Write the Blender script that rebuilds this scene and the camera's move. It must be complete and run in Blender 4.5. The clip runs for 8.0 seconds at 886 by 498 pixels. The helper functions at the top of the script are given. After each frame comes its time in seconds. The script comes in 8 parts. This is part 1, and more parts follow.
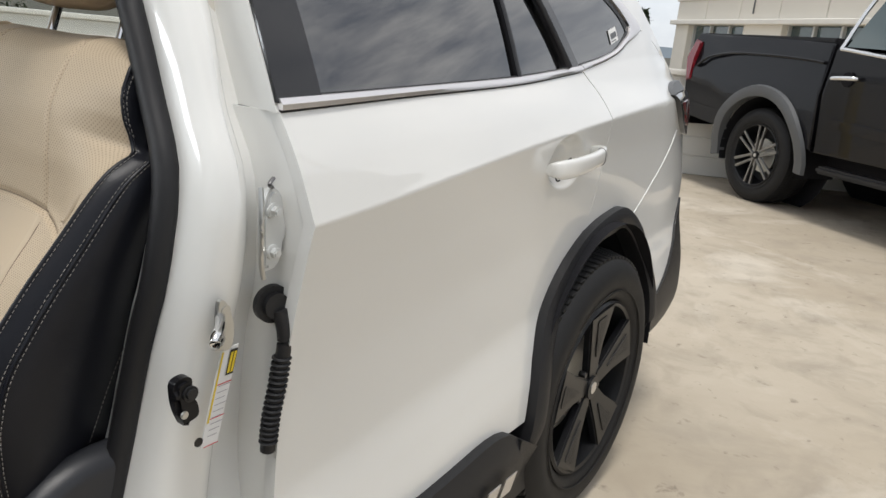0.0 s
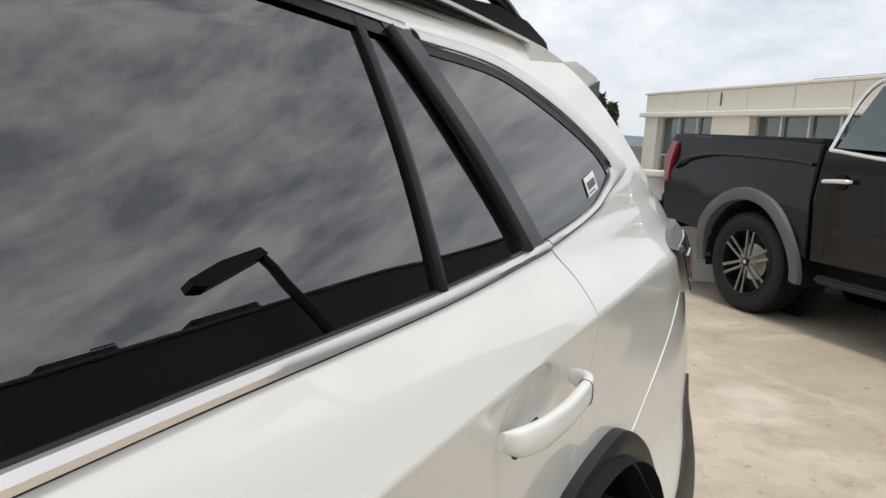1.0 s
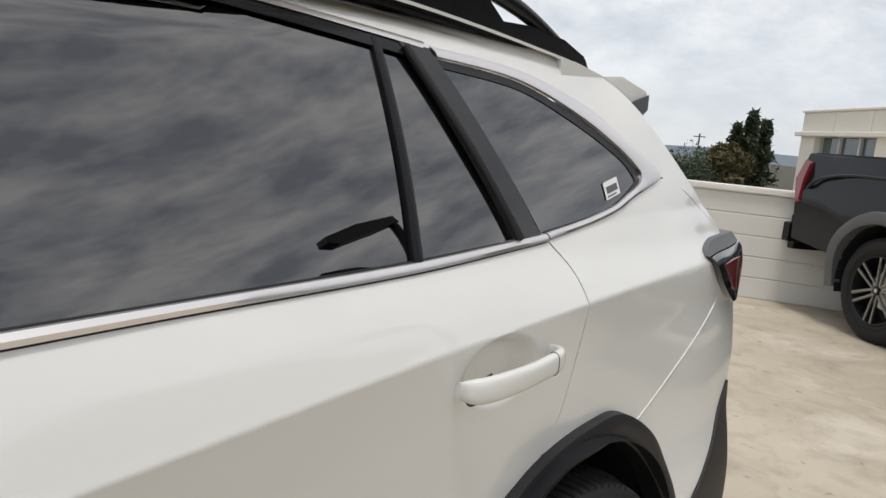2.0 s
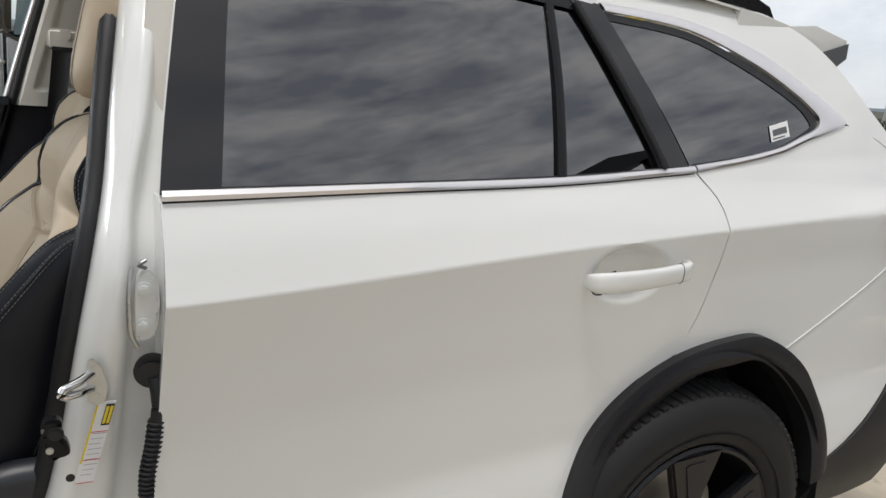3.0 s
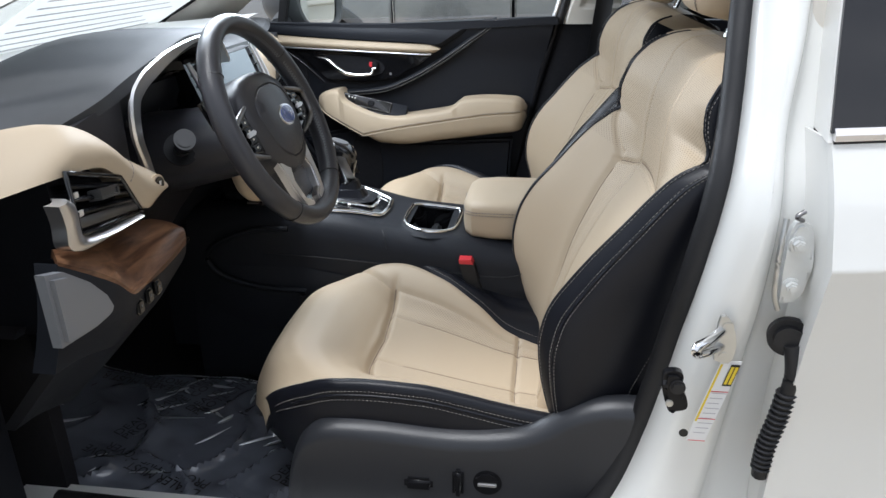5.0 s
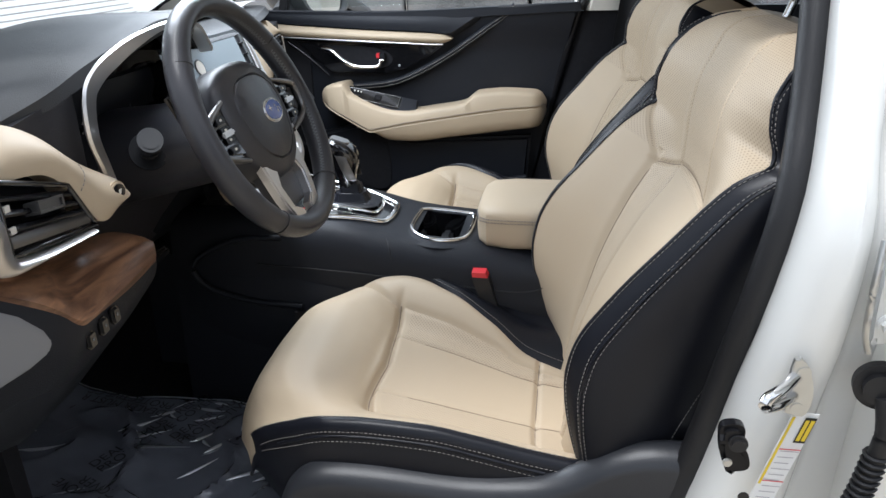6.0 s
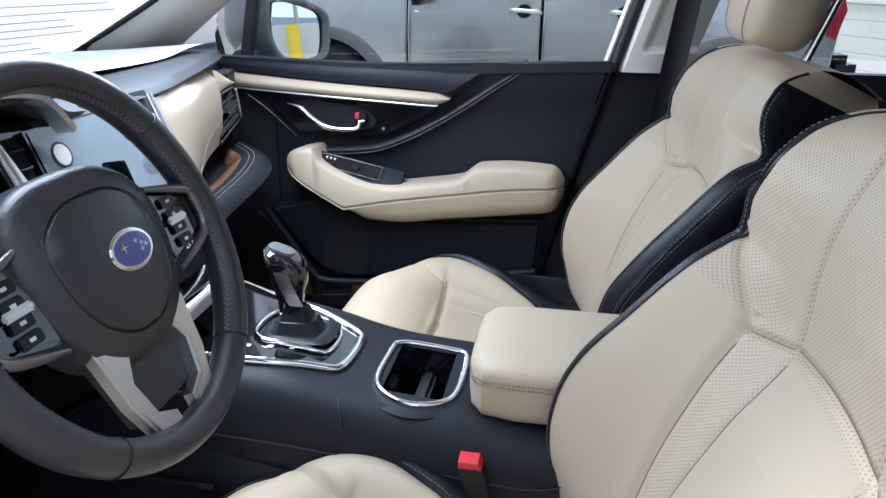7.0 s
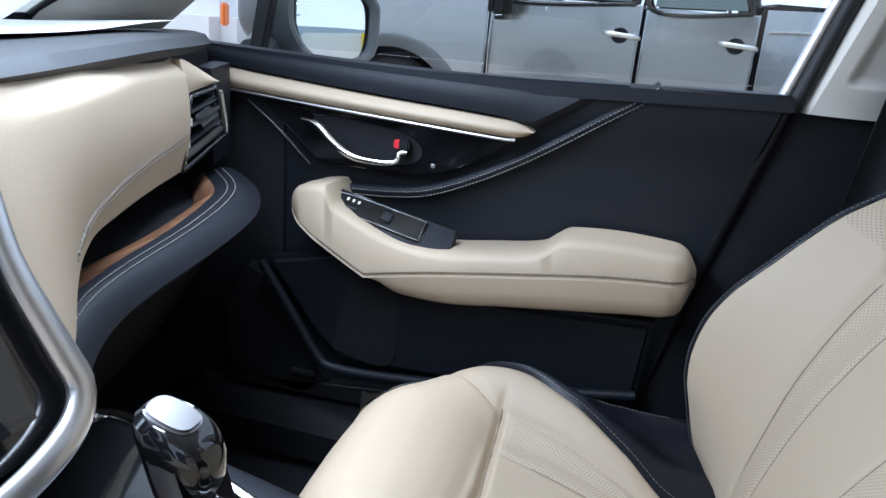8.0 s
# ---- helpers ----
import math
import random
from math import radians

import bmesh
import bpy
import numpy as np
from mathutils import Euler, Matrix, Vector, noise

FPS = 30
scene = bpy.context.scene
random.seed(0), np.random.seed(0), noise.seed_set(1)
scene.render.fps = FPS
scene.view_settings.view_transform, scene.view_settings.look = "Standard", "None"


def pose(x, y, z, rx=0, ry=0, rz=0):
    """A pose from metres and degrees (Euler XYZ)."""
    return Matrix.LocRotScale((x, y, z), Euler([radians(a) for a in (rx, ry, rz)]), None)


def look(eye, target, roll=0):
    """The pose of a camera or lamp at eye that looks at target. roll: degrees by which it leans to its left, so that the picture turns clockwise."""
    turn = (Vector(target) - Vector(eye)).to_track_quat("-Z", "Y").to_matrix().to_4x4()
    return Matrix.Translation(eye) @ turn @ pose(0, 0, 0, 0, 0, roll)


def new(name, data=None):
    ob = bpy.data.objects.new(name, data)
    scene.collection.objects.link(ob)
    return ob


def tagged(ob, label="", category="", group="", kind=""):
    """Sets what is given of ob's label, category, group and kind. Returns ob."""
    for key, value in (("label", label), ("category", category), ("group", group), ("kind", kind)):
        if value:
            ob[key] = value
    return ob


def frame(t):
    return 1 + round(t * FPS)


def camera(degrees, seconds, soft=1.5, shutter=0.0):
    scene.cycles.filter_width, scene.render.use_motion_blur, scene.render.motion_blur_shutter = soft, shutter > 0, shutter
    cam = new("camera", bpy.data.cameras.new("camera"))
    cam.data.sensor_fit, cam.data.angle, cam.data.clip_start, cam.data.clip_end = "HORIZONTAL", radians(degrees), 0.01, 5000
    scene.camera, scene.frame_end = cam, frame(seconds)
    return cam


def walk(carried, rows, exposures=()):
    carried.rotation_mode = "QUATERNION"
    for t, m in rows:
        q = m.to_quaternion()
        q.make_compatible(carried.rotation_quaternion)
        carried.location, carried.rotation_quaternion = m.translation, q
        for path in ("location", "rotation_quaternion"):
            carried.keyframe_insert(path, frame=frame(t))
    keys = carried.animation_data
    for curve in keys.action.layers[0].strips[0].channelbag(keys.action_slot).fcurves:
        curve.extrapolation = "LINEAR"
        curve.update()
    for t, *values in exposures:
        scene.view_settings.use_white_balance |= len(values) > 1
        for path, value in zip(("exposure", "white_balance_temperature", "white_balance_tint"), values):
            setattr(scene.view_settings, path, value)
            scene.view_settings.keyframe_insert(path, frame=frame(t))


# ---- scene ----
cam = camera(61.9, 8.0)
PATH = [
    (0, (1.107, -1.512, 1.190), (2.697, -0.431, 0.638), 5.2),
    (0.5, (1.401, -1.360, 1.263), (3.056, -0.312, 0.858), 4.3),
    (1, (1.699, -1.232, 1.312), (3.351, -0.149, 1.000), 3.7),
    (1.2, (1.743, -1.230, 1.317), (3.374, -0.111, 1.025), 3.5),
    (2.3, (1.655, -1.700, 1.317), (2.937, -0.207, 0.961), 6.2),
    (2.5, (1.647, -1.800, 1.306), (2.820, -0.227, 0.918), 6.2),
    (2.8, (1.649, -1.871, 1.303), (2.646, -0.195, 0.860), 6.2),
    (3, (1.637, -1.881, 1.300), (2.501, -0.142, 0.823), 5.7),
    (3.5, (1.551, -1.806, 1.301), (2.06, 0.038, 0.716), 4.9),
    (4, (1.444, -1.724, 1.299), (1.598, 0.156, 0.635), 2.9),
    (4.5, (1.417, -1.699, 1.297), (1.288, 0.16, 0.572), 0.6),
    (5.8, (1.403, -1.601, 1.268), (1.089, 0.216, 0.492), -1.5),
    (6, (1.398, -1.521, 1.259), (1.088, 0.298, 0.487), -1.4),
    (6.5, (1.39, -1.28, 1.271), (1.089, 0.554, 0.532), -0.6),
    (7, (1.346, -1.047, 1.264), (1.034, 0.803, 0.57), 0.9),
    (7.5, (1.29, -0.722, 1.245), (0.924, 1.132, 0.589), 2.6),
    (8, (1.237, -0.483, 1.186), (0.76, 1.348, 0.536), 5.0),
]
walk(cam, [(t, look(eye, target, roll)) for t, eye, target, roll in PATH], [(0.0, 0.42, 6450, 10), (1.2, 0.38, 6500, 10), (2.5, 0.2, 6500, 10), (3.0, 0.26, 6400, 10), (3.5, 0.36, 6250, 10), (4.5, 0.70, 5950, 10), (6.0, 0.92, 5950, 10), (7.0, 1.06, 5350, 10), (8.0, 0.97, 5250, 10)])

# ---- light ----
world = bpy.data.worlds.new("overcast_sky")
scene.world = world
world.use_nodes = True
wn, wl = world.node_tree.nodes, world.node_tree.links
wn.clear()
w_out, w_bg = wn.new("ShaderNodeOutputWorld"), wn.new("ShaderNodeBackground")
w_sky, w_mix = wn.new("ShaderNodeTexSky"), wn.new("ShaderNodeMix")
w_sky.sky_type, w_sky.sun_disc = "NISHITA", False
w_sky.sun_elevation, w_sky.sun_rotation = radians(75), radians(212)
w_co, w_map, w_noise, w_ramp = wn.new("ShaderNodeTexCoord"), wn.new("ShaderNodeMapping"), wn.new("ShaderNodeTexNoise"), wn.new("ShaderNodeValToRGB")
w_map.inputs["Scale"].default_value = (3.0, 3.0, 6.5)
w_noise.inputs["Scale"].default_value, w_noise.inputs["Detail"].default_value, w_noise.inputs["Roughness"].default_value = 1.9, 9.0, 0.62
w_noise.inputs["Distortion"].default_value = 0.12
w_ramp.color_ramp.elements[0].position, w_ramp.color_ramp.elements[0].color = 0.38, (4.0, 4.2, 4.6, 1)
w_ramp.color_ramp.elements[1].position, w_ramp.color_ramp.elements[1].color = 0.63, (9.3, 9.15, 8.9, 1)
w_mix.data_type, w_mix.inputs["Factor"].default_value = "RGBA", 0.86
wl.new(w_co.outputs["Generated"], w_map.inputs["Vector"])
wl.new(w_map.outputs["Vector"], w_noise.inputs["Vector"])
wl.new(w_noise.outputs["Fac"], w_ramp.inputs["Fac"])
wl.new(w_sky.outputs["Color"], w_mix.inputs["A"])
w_sep, w_up, w_hor = wn.new("ShaderNodeSeparateXYZ"), wn.new("ShaderNodeMapRange"), wn.new("ShaderNodeMix")
w_up.inputs["From Min"].default_value, w_up.inputs["From Max"].default_value, w_up.inputs["To Min"].default_value = 0.05, 0.42, 0.22
w_hor.data_type = "RGBA"
w_hor.inputs["A"].default_value = (6.3, 6.6, 7.0, 1)
wl.new(w_co.outputs["Generated"], w_sep.inputs["Vector"])
wl.new(w_sep.outputs["Z"], w_up.inputs["Value"])
wl.new(w_up.outputs["Result"], w_hor.inputs["Factor"])
wl.new(w_ramp.outputs["Color"], w_hor.inputs["B"])
wl.new(w_hor.outputs["Result"], w_mix.inputs["B"])
wl.new(w_mix.outputs["Result"], w_bg.inputs["Color"])
w_bg.inputs["Strength"].default_value = 0.105
wl.new(w_bg.outputs["Background"], w_out.inputs["Surface"])
sun = new("sun", bpy.data.lights.new("sun", "SUN"))
sun.data.energy, sun.data.angle, sun.data.color = 1.5, radians(14), (1.0, 0.96, 0.9)
sun.matrix_world = look((0, 0, 30), (4, 2.5, 12))

glow = new("windscreen_skylight", bpy.data.lights.new("windscreen_skylight", "AREA"))
glow.data.shape, glow.data.size, glow.data.size_y, glow.data.energy, glow.data.color = "RECTANGLE", 1.0, 0.28, 9.0, (0.93, 0.97, 1.0)
glow.matrix_world = look((0.80, 0, 1.405), (1.25, 0, 0.75))

# ---- materials ----


def mat(name, color, rough=0.5, metal=0.0, coat=0.0, spec=0.5, var=0.08, vscale=6.0, bump=0.0, bscale=200.0, grain=None, trans=0.0):
    """A surface with colour variation at two scales, uneven gloss and fine relief."""
    m = bpy.data.materials.new(name)
    m.use_nodes = True
    n, l = m.node_tree.nodes, m.node_tree.links
    b = n["Principled BSDF"]
    b.inputs["Metallic"].default_value, b.inputs["Coat Weight"].default_value = metal, coat
    b.inputs["Coat Roughness"].default_value, b.inputs["Specular IOR Level"].default_value = 0.03, spec
    b.inputs["Transmission Weight"].default_value = trans
    co = n.new("ShaderNodeTexCoord")
    big, fine = n.new("ShaderNodeTexNoise"), n.new("ShaderNodeTexNoise")
    big.inputs["Scale"].default_value, big.inputs["Detail"].default_value = vscale, 5
    fine.inputs["Scale"].default_value, fine.inputs["Detail"].default_value = bscale, 3
    l.new(co.outputs["Object"], big.inputs["Vector"])
    l.new(co.outputs["Object"], fine.inputs["Vector"])
    mix = n.new("ShaderNodeMix")
    mix.data_type = "RGBA"
    mix.inputs["A"].default_value = (*[c * (1 - var) for c in color], 1)
    mix.inputs["B"].default_value = (*[min(1, c * (1 + var)) for c in color], 1)
    l.new(big.outputs["Fac"], mix.inputs["Factor"])
    l.new(mix.outputs["Result"], b.inputs["Base Color"])
    rr = n.new("ShaderNodeMapRange")
    rr.inputs["To Min"].default_value, rr.inputs["To Max"].default_value = rough * 0.85, min(1, rough * 1.15)
    l.new(big.outputs["Fac"], rr.inputs["Value"])
    l.new(rr.outputs["Result"], b.inputs["Roughness"])
    if bump:
        bp = n.new("ShaderNodeBump")
        bp.inputs["Strength"].default_value, bp.inputs["Distance"].default_value = bump, 0.002
        source = fine.outputs["Fac"]
        if grain == "leather":
            v = n.new("ShaderNodeTexVoronoi")
            v.inputs["Scale"].default_value = bscale
            l.new(co.outputs["Object"], v.inputs["Vector"])
            source = v.outputs["Distance"]
        l.new(source, bp.inputs["Height"])
        l.new(bp.outputs["Normal"], b.inputs["Normal"])
    return m


def perforated(name, color):
    """Leather with rows of small punched holes."""
    m = mat(name, color, 0.58, spec=0.4, var=0.05, vscale=9, bump=0.07, bscale=700, grain="leather")
    n, l = m.node_tree.nodes, m.node_tree.links
    b = n["Principled BSDF"]
    co, mp, vor, cmp, mix = n.new("ShaderNodeTexCoord"), n.new("ShaderNodeMapping"), n.new("ShaderNodeTexVoronoi"), n.new("ShaderNodeMath"), n.new("ShaderNodeMix")
    vor.feature, vor.inputs["Randomness"].default_value, vor.inputs["Scale"].default_value = "F1", 0.0, 245.0
    vor.voronoi_dimensions = "2D"
    l.new(co.outputs["UV"], mp.inputs["Vector"])
    mp.inputs["Rotation"].default_value = (0, 0, radians(45))
    l.new(mp.outputs["Vector"], vor.inputs["Vector"])
    cmp.operation, cmp.inputs[1].default_value = "LESS_THAN", 0.215
    l.new(vor.outputs["Distance"], cmp.inputs[0])
    mix.data_type = "RGBA"
    old = b.inputs["Base Color"].links[0].from_socket
    l.new(old, mix.inputs["A"])
    mix.inputs["B"].default_value = (*[c * 0.58 for c in color], 1)
    l.new(cmp.outputs["Value"], mix.inputs["Factor"])
    l.new(mix.outputs["Result"], b.inputs["Base Color"])
    return m


def pane_glass(name, tint, gloss):
    """A thin pane: straight-through tint with a mirror film by Fresnel."""
    m = bpy.data.materials.new(name)
    m.use_nodes = True
    n, l = m.node_tree.nodes, m.node_tree.links
    n.remove(n["Principled BSDF"])
    tr, gl, mx, fr = n.new("ShaderNodeBsdfTransparent"), n.new("ShaderNodeBsdfGlossy"), n.new("ShaderNodeMixShader"), n.new("ShaderNodeFresnel")
    tr.inputs["Color"].default_value = (*tint, 1)
    gl.inputs["Roughness"].default_value = 0.0
    gl.inputs["Color"].default_value = (1, 1, 1, 1)
    fr.inputs["IOR"].default_value = gloss
    l.new(fr.outputs["Fac"], mx.inputs["Fac"])
    if gloss < 2:
        lw, pw, ma = n.new("ShaderNodeLayerWeight"), n.new("ShaderNodeMath"), n.new("ShaderNodeMath")
        lw.inputs["Blend"].default_value = 0.5
        pw.operation, pw.inputs[1].default_value = "POWER", 5.0
        ma.operation, ma.inputs[1].default_value, ma.inputs[2].default_value = "MULTIPLY_ADD", 0.9, 0.03
        l.new(lw.outputs["Facing"], pw.inputs[0])
        l.new(pw.outputs[0], ma.inputs[0])
        l.new(ma.outputs[0], mx.inputs["Fac"])
    l.new(tr.outputs["BSDF"], mx.inputs[1])
    l.new(gl.outputs["BSDF"], mx.inputs[2])
    l.new(mx.outputs["Shader"], n["Material Output"].inputs["Surface"])
    return m


def wood_mat():
    m = mat("walnut_wood", (0.12, 0.055, 0.028), 0.3, var=0.1, bump=0.1, bscale=300)
    n, l = m.node_tree.nodes, m.node_tree.links
    b = n["Principled BSDF"]
    co, mp, wv, rp = n.new("ShaderNodeTexCoord"), n.new("ShaderNodeMapping"), n.new("ShaderNodeTexNoise"), n.new("ShaderNodeValToRGB")
    mp.inputs["Scale"].default_value = (60, 5, 60)
    mp.inputs["Rotation"].default_value = (0, 0, 0.5)
    wv.inputs["Scale"].default_value, wv.inputs["Detail"].default_value, wv.inputs["Distortion"].default_value = 1.0, 6, 1.2
    rp.color_ramp.elements[0].position, rp.color_ramp.elements[0].color = 0.32, (0.068, 0.031, 0.017, 1)
    rp.color_ramp.elements[1].position, rp.color_ramp.elements[1].color = 0.68, (0.26, 0.135, 0.072, 1)
    l.new(co.outputs["Object"], mp.inputs["Vector"])
    l.new(mp.outputs["Vector"], wv.inputs["Vector"])
    l.new(wv.outputs["Fac"], rp.inputs["Fac"])
    l.new(rp.outputs["Color"], b.inputs["Base Color"])
    return m


def concrete_mat():
    """Weathered deck: pale buff slab with broad stains, blotches, specks and scrapes."""
    m = mat("stained_concrete", (0.50, 0.44, 0.35), 0.85, var=0.1, vscale=0.5, bump=0.35, bscale=60)
    n, l = m.node_tree.nodes, m.node_tree.links
    b = n["Principled BSDF"]
    co = n.new("ShaderNodeTexCoord")
    col = b.inputs["Base Color"].links[0].from_socket
    for scale, lo, hi, tone, dist in ((0.45, 0.42, 0.72, (0.33, 0.272, 0.195), 0.5), (2.2, 0.52, 0.75, (0.27, 0.235, 0.185), 0.5), (1.1, 0.55, 0.7, (0.62, 0.565, 0.475), 0.7), (5.5, 0.5, 0.72, (0.36, 0.31, 0.24), 0.6), (14, 0.62, 0.72, (0.2, 0.17, 0.13), 0.4), (70, 0.68, 0.75, (0.17, 0.15, 0.12), 0.0)):
        t, mr, mx = n.new("ShaderNodeTexNoise"), n.new("ShaderNodeMapRange"), n.new("ShaderNodeMix")
        t.inputs["Scale"].default_value, t.inputs["Detail"].default_value, t.inputs["Distortion"].default_value, t.inputs["Roughness"].default_value = scale, 7, dist, 0.6
        mr.inputs["From Min"].default_value, mr.inputs["From Max"].default_value, mr.inputs["To Max"].default_value = lo, hi, 0.75
        l.new(co.outputs["Object"], t.inputs["Vector"])
        l.new(t.outputs["Fac"], mr.inputs["Value"])
        mx.data_type = "RGBA"
        l.new(mr.outputs["Result"], mx.inputs["Factor"])
        l.new(col, mx.inputs["A"])
        mx.inputs["B"].default_value = (*tone, 1)
        col = mx.outputs["Result"]
    # past the deck the ground is dark scrub
    far, reach, scrub = n.new("ShaderNodeVectorMath"), n.new("ShaderNodeMapRange"), n.new("ShaderNodeMix")
    far.operation, scrub.data_type = "LENGTH", "RGBA"
    reach.inputs["From Min"].default_value, reach.inputs["From Max"].default_value = 27.0, 29.0
    l.new(co.outputs["Object"], far.inputs[0])
    l.new(far.outputs["Value"], reach.inputs["Value"])
    l.new(reach.outputs["Result"], scrub.inputs["Factor"])
    l.new(col, scrub.inputs["A"])
    scrub.inputs["B"].default_value = (0.055, 0.05, 0.032, 1)
    l.new(scrub.outputs["Result"], b.inputs["Base Color"])
    return m


M_WHITE = mat("white_car_paint", (0.74, 0.74, 0.715), 0.32, coat=1.0, var=0.012, vscale=3)
M_CLAD = mat("black_grained_plastic", (0.015, 0.015, 0.0165), 0.45, spec=0.35, var=0.15, bump=0.25, bscale=900)
M_GLOSS = mat("gloss_black", (0.006, 0.006, 0.007), 0.08, coat=0.6, var=0.1)
M_SATIN = mat("satin_black_trim", (0.009, 0.009, 0.0105), 0.25, spec=0.22, var=0.15, bump=0.05, bscale=700)
M_CHROME = mat("chrome", (0.78, 0.78, 0.78), 0.07, metal=1.0, var=0.02)
M_BELT = mat("bright_moulding", (0.88, 0.85, 0.84), 0.36, metal=1.0, var=0.02)
M_SILVER = mat("satin_silver", (0.72, 0.71, 0.71), 0.34, metal=1.0, var=0.04)
M_GUN = mat("gunmetal_trim", (0.20, 0.195, 0.195), 0.3, metal=0.9, var=0.05)
M_STEEL = mat("zinc_plated_steel", (0.55, 0.55, 0.53), 0.35, metal=0.9, var=0.12, vscale=60)
M_PRIV = pane_glass("privacy_glass", (0.035, 0.037, 0.04), 2.3)
M_CLEAR = pane_glass("clear_window_glass", (0.93, 0.955, 0.945), 1.45)
M_TYRE = mat("tyre_rubber", (0.013, 0.013, 0.0135), 0.6, spec=0.3, var=0.2, vscale=20, bump=0.15, bscale=400)
M_RIM = mat("dark_alloy", (0.010, 0.0105, 0.012), 0.36, spec=0.35, coat=0.05, var=0.1)
M_RIMCUT = mat("machined_alloy", (0.30, 0.30, 0.30), 0.32, metal=1.0, var=0.05)
M_BEIGE = mat("ivory_leather", (0.455, 0.368, 0.262), 0.56, spec=0.4, var=0.05, vscale=5, bump=0.07, bscale=700, grain="leather")
M_PERF = perforated("perforated_ivory_leather", (0.460, 0.372, 0.266))
M_SEAM = mat("leather_seam", (0.20, 0.15, 0.105), 0.7)
M_GREYP = mat("satin_grey_plastic", (0.19, 0.195, 0.21), 0.42, var=0.06)
M_BASE = mat("charcoal_moulded_plastic", (0.024, 0.0255, 0.030), 0.36, spec=0.42, var=0.12, bump=0.12, bscale=700, grain="leather")
M_BLKL = mat("black_leather", (0.0092, 0.0100, 0.0142), 0.36, spec=0.27, var=0.15, bump=0.09, bscale=750, grain="leather")
M_SOFT = mat("black_soft_trim", (0.0105, 0.0120, 0.0165), 0.5, spec=0.26, var=0.12, bump=0.18, bscale=700, grain="leather")
M_HUB = mat("wheel_leather", (0.032, 0.032, 0.037), 0.33, spec=0.5, var=0.12, bump=0.15, bscale=600, grain="leather")
M_DASH = mat("charcoal_dash_top", (0.046, 0.048, 0.051), 0.62, spec=0.32, var=0.08, bump=0.2, bscale=600, grain="leather")
# carpet black; also colours flat sheets that stand for shade in hollows
M_CARPET = mat("black_carpet_and_shade", (0.018, 0.018, 0.0205), 0.95, spec=0.1, var=0.3, vscale=90, bump=0.6, bscale=500)
M_PILLAR = mat("grey_pillar_trim", (0.605, 0.577, 0.522), 0.7, var=0.04, bump=0.1, bscale=500)
M_WOOD = wood_mat()
M_THREAD = mat("pale_thread", (0.24, 0.225, 0.21), 0.8)
M_RED = mat("red_plastic", (0.62, 0.035, 0.045), 0.35, var=0.05)
M_SCREEN = mat("screen_glass", (0.012, 0.014, 0.016), 0.05, coat=1.0, var=0.05)
# pale metal colour that stands in for glints on the clear film
M_CREASE_GLINT = mat("film_glint_crease", (0.75, 0.77, 0.80), 0.28, metal=0.75, coat=1.0, var=0.2)
M_FILM = mat("clear_floor_film", (0.185, 0.198, 0.232), 0.10, coat=1.0, spec=0.8, var=0.3, vscale=9)
M_PRINT = mat("print_black", (0.008, 0.008, 0.008), 0.5)
M_PAPER = mat("white_paper", (0.78, 0.78, 0.77), 0.6, var=0.02)
M_SHEET = mat("thin_white_paper", (0.78, 0.79, 0.78), 0.6, var=0.03)
_n, _l = M_SHEET.node_tree.nodes, M_SHEET.node_tree.links
_tr, _mx = _n.new("ShaderNodeBsdfTranslucent"), _n.new("ShaderNodeMixShader")
_tr.inputs["Color"].default_value, _mx.inputs["Fac"].default_value = (0.82, 0.84, 0.83, 1), 0.6
_l.new(_n["Principled BSDF"].outputs["BSDF"], _mx.inputs[1])
_l.new(_tr.outputs["BSDF"], _mx.inputs[2])
_l.new(_mx.outputs["Shader"], _n["Material Output"].inputs["Surface"])
M_YELLOW = mat("yellow_label", (0.75, 0.55, 0.03), 0.5)
M_LAMP = mat("red_lamp_lens", (0.18, 0.008, 0.015), 0.08, coat=1.0, var=0.2, vscale=40)
M_BLUE = mat("blue_enamel", (0.015, 0.05, 0.26), 0.15, coat=1.0, var=0.1)
M_CONC = concrete_mat()
M_WALL = mat("painted_block_wall", (0.66, 0.65, 0.61), 0.8, var=0.05, vscale=2, bump=0.3, bscale=90)
M_CAP = mat("wall_coping", (0.72, 0.70, 0.65), 0.75, var=0.06, vscale=3, bump=0.2, bscale=60)
M_BLD = mat("cream_stucco", (0.70, 0.67, 0.60), 0.85, var=0.05, vscale=0.6, bump=0.2, bscale=40)
M_BGLASS = mat("green_grey_window", (0.045, 0.075, 0.08), 0.06, coat=0.6, spec=0.7, var=0.3, vscale=0.8)
M_ALU = mat("pale_window_frame", (0.55, 0.56, 0.55), 0.45, metal=0.3)
M_TRUCK = mat("black_truck_paint", (0.008, 0.008, 0.010), 0.2, coat=0.35, spec=0.2, var=0.1)
M_PILGLASS = mat("gloss_pillar_cover", (0.016, 0.016, 0.018), 0.16, spec=0.4, coat=0.15, var=0.1)
M_ZINC = mat("pale_zinc_plate", (0.62, 0.63, 0.62), 0.4, metal=0.35, var=0.08, vscale=50)
M_TRUCK2 = mat("dark_grey_truck_paint", (0.36, 0.37, 0.385), 0.2, metal=0.75, coat=1.0, var=0.06)
M_FLARE = mat("grey_fender_plastic", (0.10, 0.105, 0.11), 0.5, var=0.1, bump=0.2, bscale=300)
M_LEAF = mat("dark_foliage", (0.035, 0.05, 0.02), 0.7, var=0.5, vscale=3)
M_LEAF2 = mat("olive_foliage", (0.085, 0.07, 0.025), 0.7, var=0.5, vscale=3)
